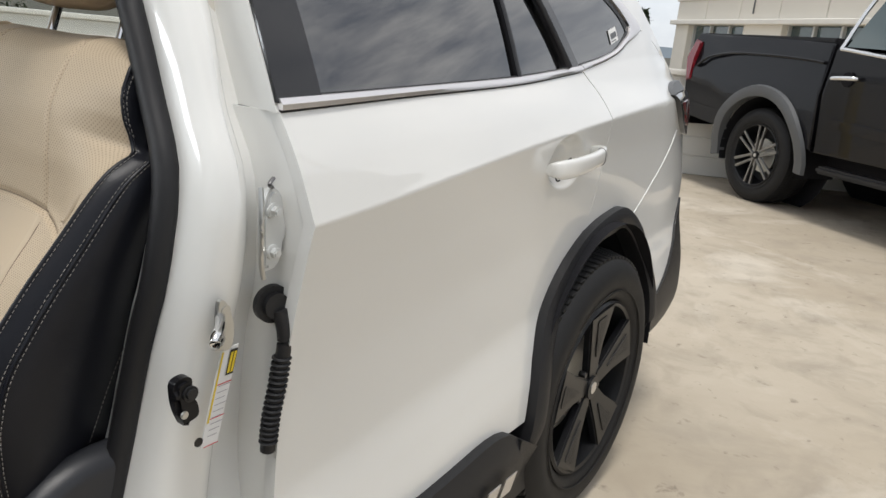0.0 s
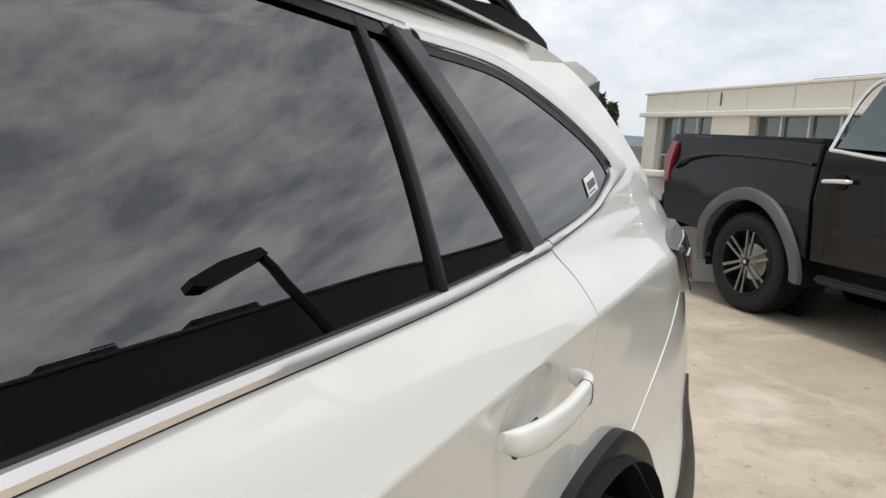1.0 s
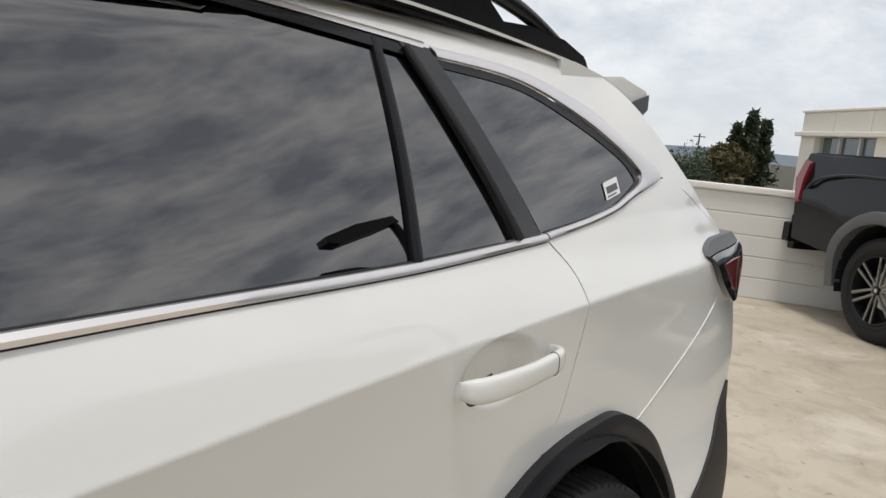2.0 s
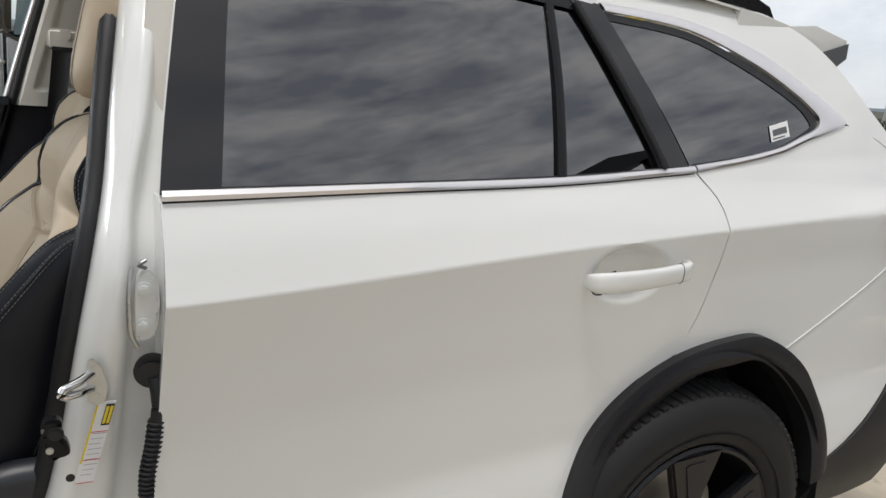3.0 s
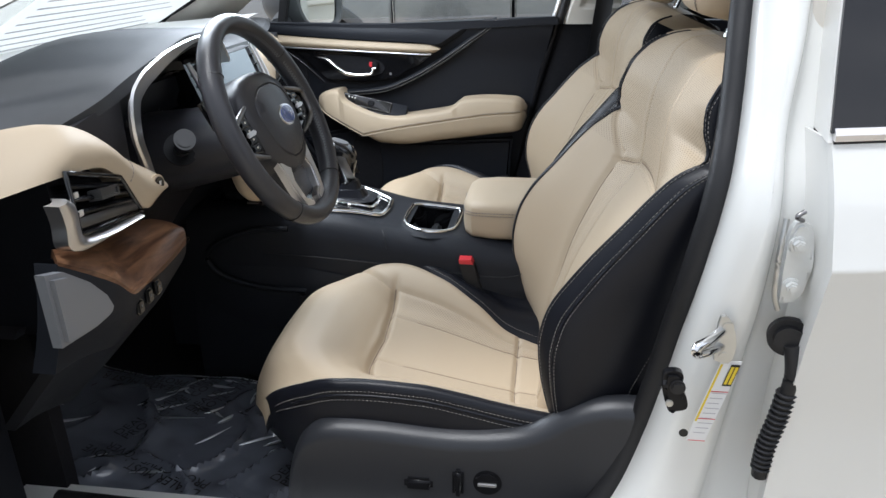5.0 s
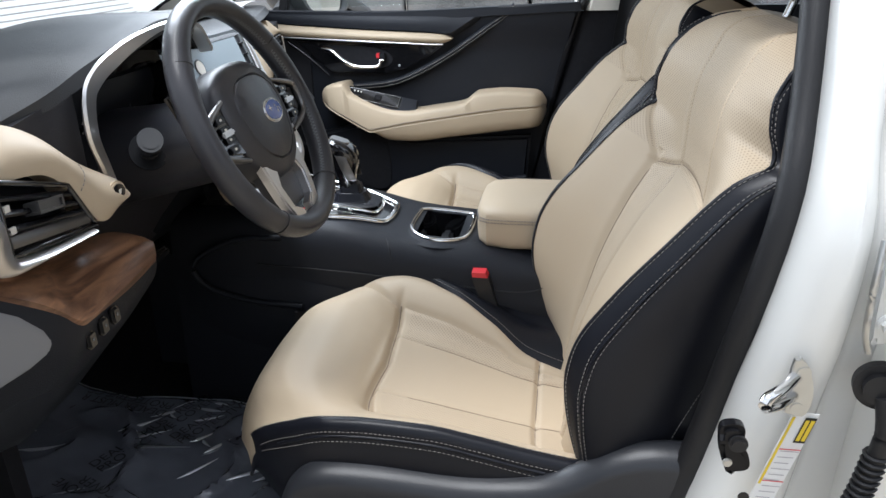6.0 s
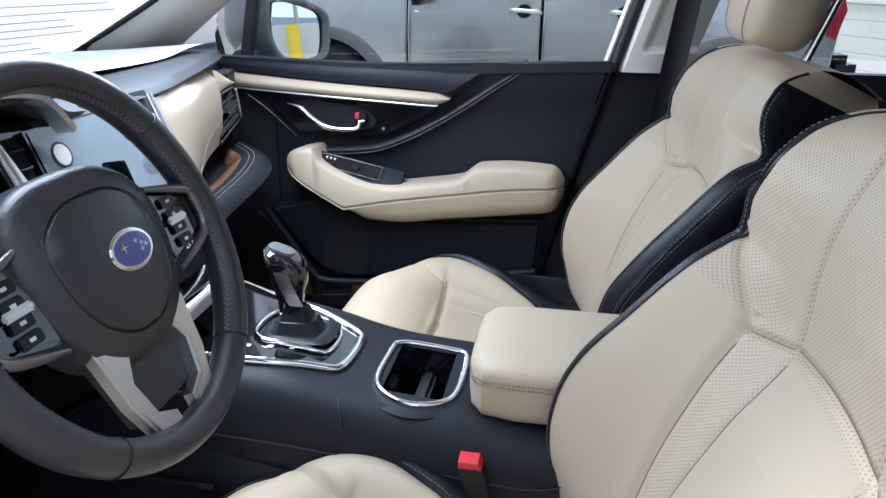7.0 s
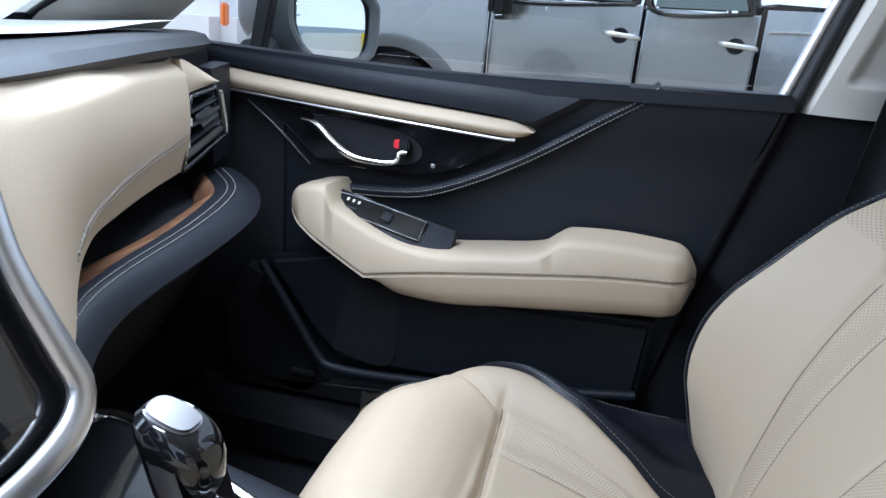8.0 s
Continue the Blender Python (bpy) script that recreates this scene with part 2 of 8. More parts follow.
M_BARK = mat("bark", (0.08, 0.06, 0.045), 0.9, var=0.3)
M_DARKB = mat("dark_cladding_wall", (0.035, 0.036, 0.038), 0.6, var=0.2, vscale=1)
M_MIRROR = mat("mirror_silver", (0.85, 0.87, 0.87), 0.01, metal=1.0, var=0.0)
# hill colour with the blue-grey of distance haze already mixed in
M_HAZE = mat("haze_tinted_hills", (0.25, 0.29, 0.32), 1.0, var=0.1, vscale=0.01)

# ---- shape tools ----


def lut(pts, x):
    """Smooth interpolation through (x, value) pairs."""
    if x <= pts[0][0]:
        return pts[0][1]
    if x >= pts[-1][0]:
        return pts[-1][1]
    for i in range(len(pts) - 1):
        (a, b), (c, d) = pts[i], pts[i + 1]
        if x <= c:
            s1 = (d - b) / (c - a)
            s0 = (b - pts[i - 1][1]) / (a - pts[i - 1][0]) if i else s1
            s2 = (pts[i + 2][1] - d) / (pts[i + 2][0] - c) if i + 2 < len(pts) else s1
            m0 = 0 if s0 * s1 <= 0 else 2 * s0 * s1 / (s0 + s1)
            m1 = 0 if s1 * s2 <= 0 else 2 * s1 * s2 / (s1 + s2)
            h = c - a
            u = (x - a) / h
            return (2 * u**3 - 3 * u**2 + 1) * b + (u**3 - 2 * u**2 + u) * h * m0 + (3 * u**2 - 2 * u**3) * d + (u**3 - u**2) * h * m1
    return pts[-1][1]


def curve(pts, n, smooth=True):
    """n points evenly along a polyline, rounded by Catmull-Rom."""
    p = [np.array(q, float) for q in pts]
    if smooth and len(p) > 2:
        fine = []
        for i in range(len(p) - 1):
            p0, p1, p2, p3 = p[max(i - 1, 0)], p[i], p[i + 1], p[min(i + 2, len(p) - 1)]
            for u in np.linspace(0, 1, 14, endpoint=False):
                fine.append(0.5 * (2 * p1 + (p2 - p0) * u + (2 * p0 - 5 * p1 + 4 * p2 - p3) * u * u + (3 * p1 - p0 - 3 * p2 + p3) * u**3))
        p = fine + [p[-1]]
    p = np.array(p)
    d = np.r_[0, np.cumsum(np.linalg.norm(np.diff(p, axis=0), axis=1))]
    s = np.linspace(0, d[-1], n)
    return np.stack([np.interp(s, d, p[:, k]) for k in range(p.shape[1])], 1)


def place(ob, parent):
    """Parts are built in the space of their thing."""
    ob.parent = parent
    return ob


def mesh_part(name, verts, faces, material, parent=None, label="", smooth=True, uvs=None):
    me = bpy.data.meshes.new(name)
    me.from_pydata([tuple(v) for v in verts], [], faces)
    if uvs is not None:
        layer = me.uv_layers.new(name="UVMap")
        for loop in me.loops:
            layer.data[loop.index].uv = uvs[loop.vertex_index]
    me.materials.append(material)
    if smooth:
        me.polygons.foreach_set("use_smooth", [True] * len(me.polygons))
    me.update()
    ob = place(new(name, me), parent)
    if label:
        ob["label"] = label
    return ob


def part(name, bm, material, parent=None, label="", smooth=False):
    me = bpy.data.meshes.new(name)
    bmesh.ops.recalc_face_normals(bm, faces=bm.faces)
    bm.to_mesh(me)
    bm.free()
    me.materials.append(material)
    if smooth:
        me.polygons.foreach_set("use_smooth", [True] * len(me.polygons))
        me.set_sharp_from_angle(angle=radians(38))
    ob = place(new(name, me), parent)
    if label:
        ob["label"] = label
    return ob


def thing(name, label, category, group="", kind="", at=(0, 0, 0), rz=0):
    ob = new(name)
    ob.matrix_basis = pose(*at, 0, 0, rz)
    return tagged(ob, label, category, group, kind)


def grid(name, p, material, parent=None, label="", thick=0.0, toward=None, uvs=None, loop=False):
    """A sheet through an array of points [row][column]; thick gives it a back, toward says which way the back lies."""
    p = np.array(p, float)
    r, c = p.shape[:2]
    v = p.reshape(-1, 3)
    cols = c if loop else c - 1
    f = [(i * c + j, i * c + (j + 1) % c, (i + 1) * c + (j + 1) % c, (i + 1) * c + j) for i in range(r - 1) for j in range(cols)]
    if thick:
        back = v + np.array(toward, float) * thick
        n = len(v)
        f += [tuple(n + k for k in reversed(q)) for q in f]
        edge = [(0, j) for j in range(c)] + [(i, c - 1) for i in range(1, r)] + [(r - 1, j) for j in range(c - 2, -1, -1)] + [(i, 0) for i in range(r - 2, 0, -1)]
        e = [i * c + j for i, j in edge]
        f += [(e[k], n + e[k], n + e[(k + 1) % len(e)], e[(k + 1) % len(e)]) for k in range(len(e))]
        v = np.r_[v, back]
        uvs = None if uvs is None else np.r_[uvs, uvs]
    ob = mesh_part(name, v, f, material, parent, label, uvs=uvs)
    ob.data.set_sharp_from_angle(angle=radians(40))
    return ob


def coons(bottom, right, top, left, nu, nv):
    """A sheet between four border curves in (x, z); right and left run upward."""
    b, t, l, r = curve(bottom, nu), curve(top, nu), curve(left, nv), curve(right, nv)
    u, v = np.linspace(0, 1, nu)[None, :, None], np.linspace(0, 1, nv)[:, None, None]
    return (1 - v) * b[None] + v * t[None] + (1 - u) * l[:, None] + u * r[:, None] - ((1 - u) * (1 - v) * b[0] + u * (1 - v) * b[-1] + (1 - u) * v * t[0] + u * v * t[-1])


def tube(name, pts, radius, material, parent=None, label="", sides=10, n=None, flat=1.0, closed=False, up=(0, 0, 1)):
    """A round bar along a path; radius may be a list."""
    p = curve(pts, n or max(8, len(pts) * 6), len(pts) > 2) if not closed else np.array(pts, float)
    k = len(p)
    rad = np.interp(np.linspace(0, 1, k), np.linspace(0, 1, len(radius)), radius) if isinstance(radius, (list, tuple)) else np.full(k, radius)
    rows, upv = [], np.array(up, float)
    for i in range(k):
        d = p[(i + 1) % k] - p[i - 1] if closed else p[min(i + 1, k - 1)] - p[max(i - 1, 0)]
        d = d / (np.linalg.norm(d) + 1e-9)
        a = np.cross(d, upv)
        if np.linalg.norm(a) < 1e-3:
            a = np.cross(d, (1, 0, 0))
        a /= np.linalg.norm(a)
        c = np.cross(a, d)
        rows.append([p[i] + rad[i] * (math.cos(g) * a + flat * math.sin(g) * c) for g in np.linspace(0, 2 * math.pi, sides, endpoint=False)])
    v = np.array(rows).reshape(-1, 3)
    f = [(i % k * sides + j, i % k * sides + (j + 1) % sides, (i + 1) % k * sides + (j + 1) % sides, (i + 1) % k * sides + j) for i in range(k if closed else k - 1) for j in range(sides)]
    if not closed:
        f += [tuple(range(sides - 1, -1, -1)), tuple((k - 1) * sides + j for j in range(sides))]
    ob = mesh_part(name, v, f, material, parent, label)
    ob.data.set_sharp_from_angle(angle=radians(60))
    return ob


def block(lo, hi, bevel=0.006, seg=2):
    bm = bmesh.new()
    bmesh.ops.create_cube(bm, size=1)
    for v in bm.verts:
        v.co = Vector([lo[k] + (v.co[k] + 0.5) * (hi[k] - lo[k]) for k in range(3)])
    if bevel:
        bmesh.ops.bevel(bm, geom=bm.edges[:], offset=bevel, segments=seg, affect="EDGES")
    return bm


def prism(outline, origin, a, b, depth, bevel=0.0, seg=2, smooth=True, n=0):
    """An outline in the plane of a and b through origin, pushed out along a x b by depth."""
    a, b = Vector(a).normalized(), Vector(b).normalized()
    k = a.cross(b)
    pts = curve(list(outline) + [outline[0]], n + 1)[:-1] if n else outline
    bm = bmesh.new()
    low = [bm.verts.new(Vector(origin) + a * float(u) + b * float(w)) for u, w in pts]
    face = bm.faces.new(low)
    out = bmesh.ops.extrude_face_region(bm, geom=[face])
    top = [e for e in out["geom"] if isinstance(e, bmesh.types.BMVert)]
    for v in top:
        v.co += k * depth
    if bevel:
        tset = set(top)
        edges = [e for e in bm.edges if e.verts[0] in tset and e.verts[1] in tset]
        bmesh.ops.bevel(bm, geom=edges, offset=bevel, segments=seg, affect="EDGES")
    return bm


def disc(center, normal, radius, depth, bevel=0.0, n=28):
    c, k = Vector(center), Vector(normal).normalized()
    a = k.orthogonal().normalized()
    return prism([(radius * math.cos(g), radius * math.sin(g)) for g in np.linspace(0, 2 * math.pi, n, endpoint=False)], c, a, k.cross(a), depth, bevel)


def dashes(name, pts, length, gap, radius, material, parent, offset=(0, 0, 0)):
    """A row of small stitches along a path."""
    p = np.array(pts, float) + np.array(offset)
    d = np.r_[0, np.cumsum(np.linalg.norm(np.diff(p, axis=0), axis=1))]
    v, f = [], []
    s = 0.0
    while s + length < d[-1]:
        a, b = (np.array([np.interp(t, d, p[:, k]) for k in range(3)]) for t in (s, s + length))
        t = (b - a) / np.linalg.norm(b - a)
        x = np.cross(t, (0.3, -0.5, 0.8))
        x /= np.linalg.norm(x)
        y = np.cross(t, x)
        k = len(v)
        for q in (a, b):
            v += [q + radius * (math.cos(g) * x + math.sin(g) * y) for g in (0.8, 2.37, 3.94, 5.5)]
        f += [(k + i, k + (i + 1) % 4, k + 4 + (i + 1) % 4, k + 4 + i) for i in range(4)] + [(k + 3, k + 2, k + 1, k), (k + 4, k + 5, k + 6, k + 7)]
        s += length + gap
    return mesh_part(name, v, f, material, parent)


def sm(a, b, x):
    u = min(1.0, max(0.0, (x - a) / (b - a)))
    return u * u * (3 - 2 * u)

# ---- ground, parapet, buildings ----
ground = grid("ground", [[(x, y, 0) for x in np.linspace(-600, 600, 25)] for y in np.linspace(-600, 600, 25)], M_CONC)
tagged(ground, "stained buff concrete roof deck with oil marks", "ground", kind="structure")


def wall_run(name, a, b, height, thick, label, joints=True):
    """A parapet: body of blocks, horizontal joints, coping."""
    a, b = Vector(a), Vector(b)
    d = (b - a)
    length, u = d.length, d.normalized()
    nrm = Vector((-u.y, u.x, 0))
    w = thing(name, label, "wall", kind="structure")
    m = Matrix(((u.x, nrm.x, 0, a.x), (u.y, nrm.y, 0, a.y), (0, 0, 1, 0), (0, 0, 0, 1)))
    course = (height - 0.06) / 5
    for k in range(5):
        bm = block((0, 0.006, k * course + 0.004), (length, thick, (k + 1) * course - 0.004), 0.006, 1)
        bm.transform(m)
        part("course", bm, M_WALL, w)
    bm = block((0, 0.014, 0), (length, thick - 0.01, height - 0.06), 0)
    bm.transform(m)
    part("core", bm, M_WALL, w)
    bm = block((-0.05, -0.035, height - 0.06), (length + 0.05, thick + 0.035, height), 0.012)
    bm.transform(m)
    part("coping", bm, M_CAP, w, "cream painted coping")
    return w


wall_run("wall_east", (12.9, -6.6, 0), (-0.2, 20.8, 0), 1.07, 0.25, "white painted block parapet with pale coping")
wall_run("wall_west", (-16, 17.0, 0), (-0.2, 20.8, 0), 1.07, 0.25, "white painted block parapet with pale coping")

# long low building across the deck
bld = thing("office_building", "cream stucco building with dark green window bands", "building")
A0, D0 = Vector((28.2, 7.8, 0)), Vector((-0.697, -0.717, 0))
N0 = Vector((D0.y, -D0.x, 0))  # away from the viewer
if N0.x < 0:
    N0 = -N0
BM = Matrix(((D0.x, N0.x, 0, A0.x), (D0.y, N0.y, 0, A0.y), (0, 0, 1, 0), (0, 0, 0, 1)))


def bpart(name, lo, hi, material, label="", bevel=0.02, parent=bld):
    bm = block(lo, hi, bevel, 1)
    bm.transform(BM)
    return part(name, bm, material, parent, label)


wins = [(0.9, 4.3), (6.2, 10.6), (12.6, 16.9), (18.9, 23.0)]
bpart("wall", (0, 0.4, -3), (26, 12, 2.35), M_BLD)
edges = [0.0] + [e for w in wins for e in w] + [26.0]
for k in range(0, len(edges), 2):
    bpart("pier", (edges[k], 0, -3), (edges[k + 1], 0.41, 2.35), M_BLD)
bpart("sill_wall", (0, 0.02, -3), (26, 0.4, 0.35), M_BLD)
bpart("ledge", (-0.15, -0.18, 2.3), (26.1, 0.5, 2.45), M_CAP, "projecting pale string course")
for k in range(13):
    bpart("fascia_panel", (k * 2.0 + 0.012, -0.02, 2.45), (k * 2.0 + 1.988, 0.5, 3.08), M_BLD)
bpart("roof", (0, 0.5, 2.3), (26, 12, 3.0), M_BLD)
bpart("coping", (-0.05, -0.08, 3.08), (26.05, 0.6, 3.16), M_CAP)
bpart("rain_leader", (4.72, -0.07, 2.6), (4.76, -0.02, 3.0), M_FLARE, "dark stained downpipe")
for a, b in wins:
    win = bpart("window", (a, 0.3, 0.36), (b, 0.33, 2.29), M_BGLASS, "green tinted glazing")
    n = 3 if b - a < 4 else 4
    for k in range(n + 1):
        x = a + (b - a) * k / n
        bpart("mullion", (x - 0.04, 0.2, 0.36), (x + 0.04, 0.31, 2.29), M_ALU, parent=win, bevel=0.005)
    bpart("transom", (a, 0.22, 1.0), (b, 0.3, 1.06), M_ALU, parent=win, bevel=0.005)
vent_box = thing("rooftop_unit", "low dark metal ventilation unit on the roof", "vent")
bpart("casing", (4.6, 3.4, 3.0), (7.6, 5.2, 3.55), M_STEEL, parent=vent_box, bevel=0.05)
bpart("hood", (4.4, 3.2, 3.55), (7.9, 5.4, 3.66), M_CLAD, parent=vent_box, bevel=0.04)

# the dark building behind the camera, with roof units and a lamp, which the side glass mirrors
back_b = thing("dark_building", "long dark clad building beside the deck", "building")
part("wall", block((8.5, -22, 0), (37, -12, 9.1), 0.05), M_DARKB, back_b)
part("coping", block((8.4, -22, 9.1), (37.1, -11.9, 9.25), 0.03), M_FLARE, back_b)
part("window_band", block((8.6, -12.02, 4.2), (36.9, -11.96, 6.4), 0.01), M_BGLASS, back_b)
for x0, x1, z1 in ((11.6, 13.5, 9.75), (15.7, 18.2, 9.85)):
    unit = thing("rooftop_unit", "boxy dark rooftop air unit with slatted side", "vent", "rooftop units")
    part("casing", block((x0, -14, 9.25), (x1, -12.2, z1), 0.12), M_DARKB, unit)
    for k in range(4):
        part("slat", block((x1 - 0.7, -12.2, 9.32 + k * 0.12), (x1 - 0.1, -12.15, 9.38 + k * 0.12), 0.01, 1), M_FLARE, unit)
lamp_p = thing("street_lamp", "dark lot lamp on a bent arm", "lamp")
tube("post", [(18.5, -11.4, 0), (18.5, -11.4, 8.6), (18.75, -11.4, 10.6), (18.85, -11.4, 11.75)], 0.16, M_CLAD, lamp_p)
part("lamp_head", prism([(15.5, 10.6), (15.9, 10.4), (18.95, 11.5), (18.95, 12.0), (17.1, 11.65), (15.6, 11.0)], (0, -11.2, 0), (1, 0, 0), (0, 0, 1), 0.5, 0.1), M_CLAD, lamp_p, smooth=True)


def conifer(name, x, y, z0, h, r, label, material, seed):
    rnd = random.Random(seed)
    t = thing(name, label, "tree", "trees beyond the parapet")
    tube("trunk", [(x, y, z0), (x + 0.1, y, z0 + h * 0.5), (x, y, z0 + h)], [0.22, 0.14, 0.03], M_BARK, t)
    v, f = [], []
    for k in range(2600):
        g = rnd.random() ** 0.8
        rr = r * (1 - g) ** 0.8 * (0.6 + 0.4 * math.sin(g * 38 + seed)) + 0.15
        a = rnd.random() * 6.283
        q = rr * math.sqrt(rnd.random())
        c = np.array((x + q * math.cos(a), y + q * math.sin(a), z0 + h * (0.18 + 0.82 * g) - q * 0.25))
        s = 0.05 + 0.07 * rnd.random()
        d1, d2 = np.array([rnd.gauss(0, 1) for _ in range(3)]), np.array([rnd.gauss(0, 1) for _ in range(3)])
        i = len(v)
        v += [c - d1 * s, c + d1 * s, c + d2 * s]
        f.append((i, i + 1, i + 2))
    mesh_part("crown", v, f, material, t, smooth=False)


def round_tree(name, x, y, z0, h, r, label, material, seed):
    rnd = random.Random(seed)
    t = thing(name, label, "tree", "trees beyond the parapet")
    tube("trunk", [(x, y, z0), (x, y, z0 + h * 0.6)], [0.25, 0.1], M_BARK, t)
    lobes = [(x + rnd.gauss(0, r * 0.45), y + rnd.gauss(0, r * 0.45), z0 + h * (0.5 + 0.4 * rnd.random()), r * (0.35 + 0.3 * rnd.random())) for _ in range(9)]
    v, f = [], []
    for k in range(6500):
        lx, ly, lz, lr = rnd.choice(lobes)
        d = np.array([rnd.gauss(0, 1) for _ in range(3)])
        d /= np.linalg.norm(d)
        c = np.array((lx, ly, lz)) + d * lr * (0.75 + 0.35 * rnd.random())
        s = 0.035 + 0.05 * rnd.random()
        d1, d2 = np.array([rnd.gauss(0, 1) for _ in range(3)]), np.array([rnd.gauss(0, 1) for _ in range(3)])
        i = len(v)
        v += [c - d1 * s, c + d1 * s, c + d2 * s]
        f.append((i, i + 1, i + 2))
    mesh_part("crown", v, f, material, t, smooth=False)


for k, (x, y, z0, h, r) in enumerate(((33.9, 11.9, -4, 7.4, 0.8), (34.5, 11.5, -4, 7.1, 0.9), (33.6, 12.4, -4, 6.8, 0.8))):
    conifer("conifer", x, y, z0, h, r, "dark conifer beyond the parapet", M_LEAF, k + 3)
for k, (x, y, z0, h, r, m) in enumerate(((32, 11.7, -4, 6.3, 0.8, M_LEAF2), (38, 15.5, -5, 5.8, 2.4, M_LEAF), (46, 18.0, -5, 6.4, 2.8, M_LEAF), (52, 23, -5, 6.6, 3.2, M_LEAF), (55, 30, -5, 5.6, 1.6, M_LEAF2), (48, 27.5, -5, 5.8, 2.0, M_LEAF), (28, 36, -5, 6.0, 3.0, M_LEAF), (18, 40, -5, 6.2, 2.8, M_LEAF), (34, 30, -5, 5.6, 2.4, M_LEAF), (9, 44, -5, 5.8, 2.6, M_LEAF))):
    round_tree("leafy_tree", x, y, z0, h, r, "bushy tree standing beyond the parapet", m, 20 + k)
mast = thing("light_mast", "tall slim lattice mast with a small yellow lamp head", "mast")
tube("post", [(50, 31.0, -4), (50, 30.95, 5.8)], [0.22, 0.13], M_STEEL, mast)
part("lamp_head", block((49.85, 30.8, 5.8), (50.2, 31.15, 6.05), 0.08), M_YELLOW, mast)
flag = thing("flag", "limp striped flag hanging from the mast", "flag")
for k, (z0, z1, m_) in enumerate(((4.5, 5.0, M_BLUE), (4.2, 4.5, M_LAMP), (3.9, 4.2, M_ALU), (3.6, 3.9, M_LAMP), (3.3, 3.6, M_ALU))):
    grid("cloth", [[(50.1 - 0.34 * u * (1 - 0.25 * (5.0 - z) / 2.5) + 0.05 * math.sin(7 * u), 31.0 - 0.2 * math.sin(9 * u + z), z - 0.25 * u) for u in np.linspace(0, 1, 12)] for z in np.linspace(z0, z1, 5)], m_, flag, thick=0.02, toward=(0, -1, 0))
for x, y in ((140, 66), (145, 56)):
    pole = thing("utility_pole", "thin distant wooden utility pole", "pole", "utility poles")
    tube("post", [(x, y, -8), (x, y, 5.6)], 0.16, M_FLARE, pole)
    part("crossarm", block((x - 0.1, y - 1.2, 4.9), (x + 0.1, y + 1.2, 5.1), 0.02), M_FLARE, pole)
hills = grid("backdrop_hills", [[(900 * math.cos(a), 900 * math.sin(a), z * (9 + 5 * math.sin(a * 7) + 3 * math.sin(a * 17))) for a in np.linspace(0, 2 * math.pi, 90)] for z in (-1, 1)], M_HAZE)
tagged(hills, "low hills along the horizon with haze painted into their colour", "hills", kind="structure")
# ---- the station wagon ----
car = thing("station_wagon", "pearl white station wagon with its driver door swung open", "car")


def crease(x):
    return lut([(0, 0.90), (1.723, 0.957), (2.387, 1.006), (2.807, 1.032), (3.341, 1.061), (3.8, 1.075)], x)


WIDE = [(-0.75, 0.86), (-0.62, 0.896), (-0.54, 0.890), (-0.47, 0.877), (-0.38, 0.862), (-0.25, 0.866), (-0.12, 0.884), (-0.05, 0.899), (-0.003, 0.9101), (0.0, 0.911), (0.003, 0.9098), (0.01, 0.9066), (0.03, 0.898), (0.07, 0.880), (0.13, 0.846), (0.2, 0.798), (0.34, 0.718), (0.43, 0.662), (0.47, 0.62), (0.51, 0.54), (0.55, 0.42), (0.59, 0.22), (0.61, 0.0)]
TAPER = [(0.3, 0.05), (0.6, 0.06), (0.8, 0.085), (0.97, 0.135), (1.04, 0.158), (1.13, 0.195), (1.25, 0.195), (1.4, 0.172), (1.5, 0.16), (1.7, 0.0)]


def flank(x, z):
    w = lut(WIDE, z - crease(x))
    u = (x - 1.7) / 1.9
    if u > 0.1:
        w -= lut(TAPER, z) * u ** 0.8
    elif u > -0.1:
        q = (u + 0.1) / 0.2
        w -= lut(TAPER, z) * ((3 * q * q - 2 * q ** 3) * 0.1585 + (q ** 3 - q * q) * 0.2 * 1.27)
    if x > 3.3:
        w -= 0.28 * (x - 3.3) ** 2
    if x < 0.6:
        w -= 0.18 * (0.6 - x) ** 2
    return w


def side(x, z):
    """The flank; above the belt line it is one clean barrel-shaped sheet."""
    c = crease(x)
    d = z - c
    if 0.12 < d < 0.44:
        q = (d - 0.12) / 0.32
        return -(flank(x, c + 0.12) * (1 - q) + flank(x, c + 0.44) * q + 0.044 * q * (1 - q))
    return -flank(x, z)


def on_side(xz, off=0.0, dent=None):
    """Lays a sheet of (x, z) on the flank; off stands it proud."""
    out = np.zeros((*xz.shape[:2], 3))
    for i in range(xz.shape[0]):
        for j in range(xz.shape[1]):
            x, z = xz[i, j]
            out[i, j] = (x, side(x, z) - off + (dent(x, z) if dent else 0), z)
    return out


def panel(name, bottom, right, top, left, nu, nv, material, parent, label="", off=0.0, thick=0.02, dent=None):
    return grid(name, on_side(coons(bottom, right, top, left, nu, nv), off, dent), material, parent, label, thick, (0, 1, 0))


def strip(name, low, high, n, material, parent, label="", off=0.004, thick=0.012, rows=3, bulge=0.0):
    a, b = curve(low, n), curve(high, n)
    v = np.linspace(0, 1, rows)[:, None, None]
    p = on_side(a[None] * (1 - v) + b[None] * v, off)
    p[:, :, 1] -= bulge * (4 * v * (1 - v))[:, :, 0]
    return grid(name, p, material, parent, label, thick, (0, 1, 0))


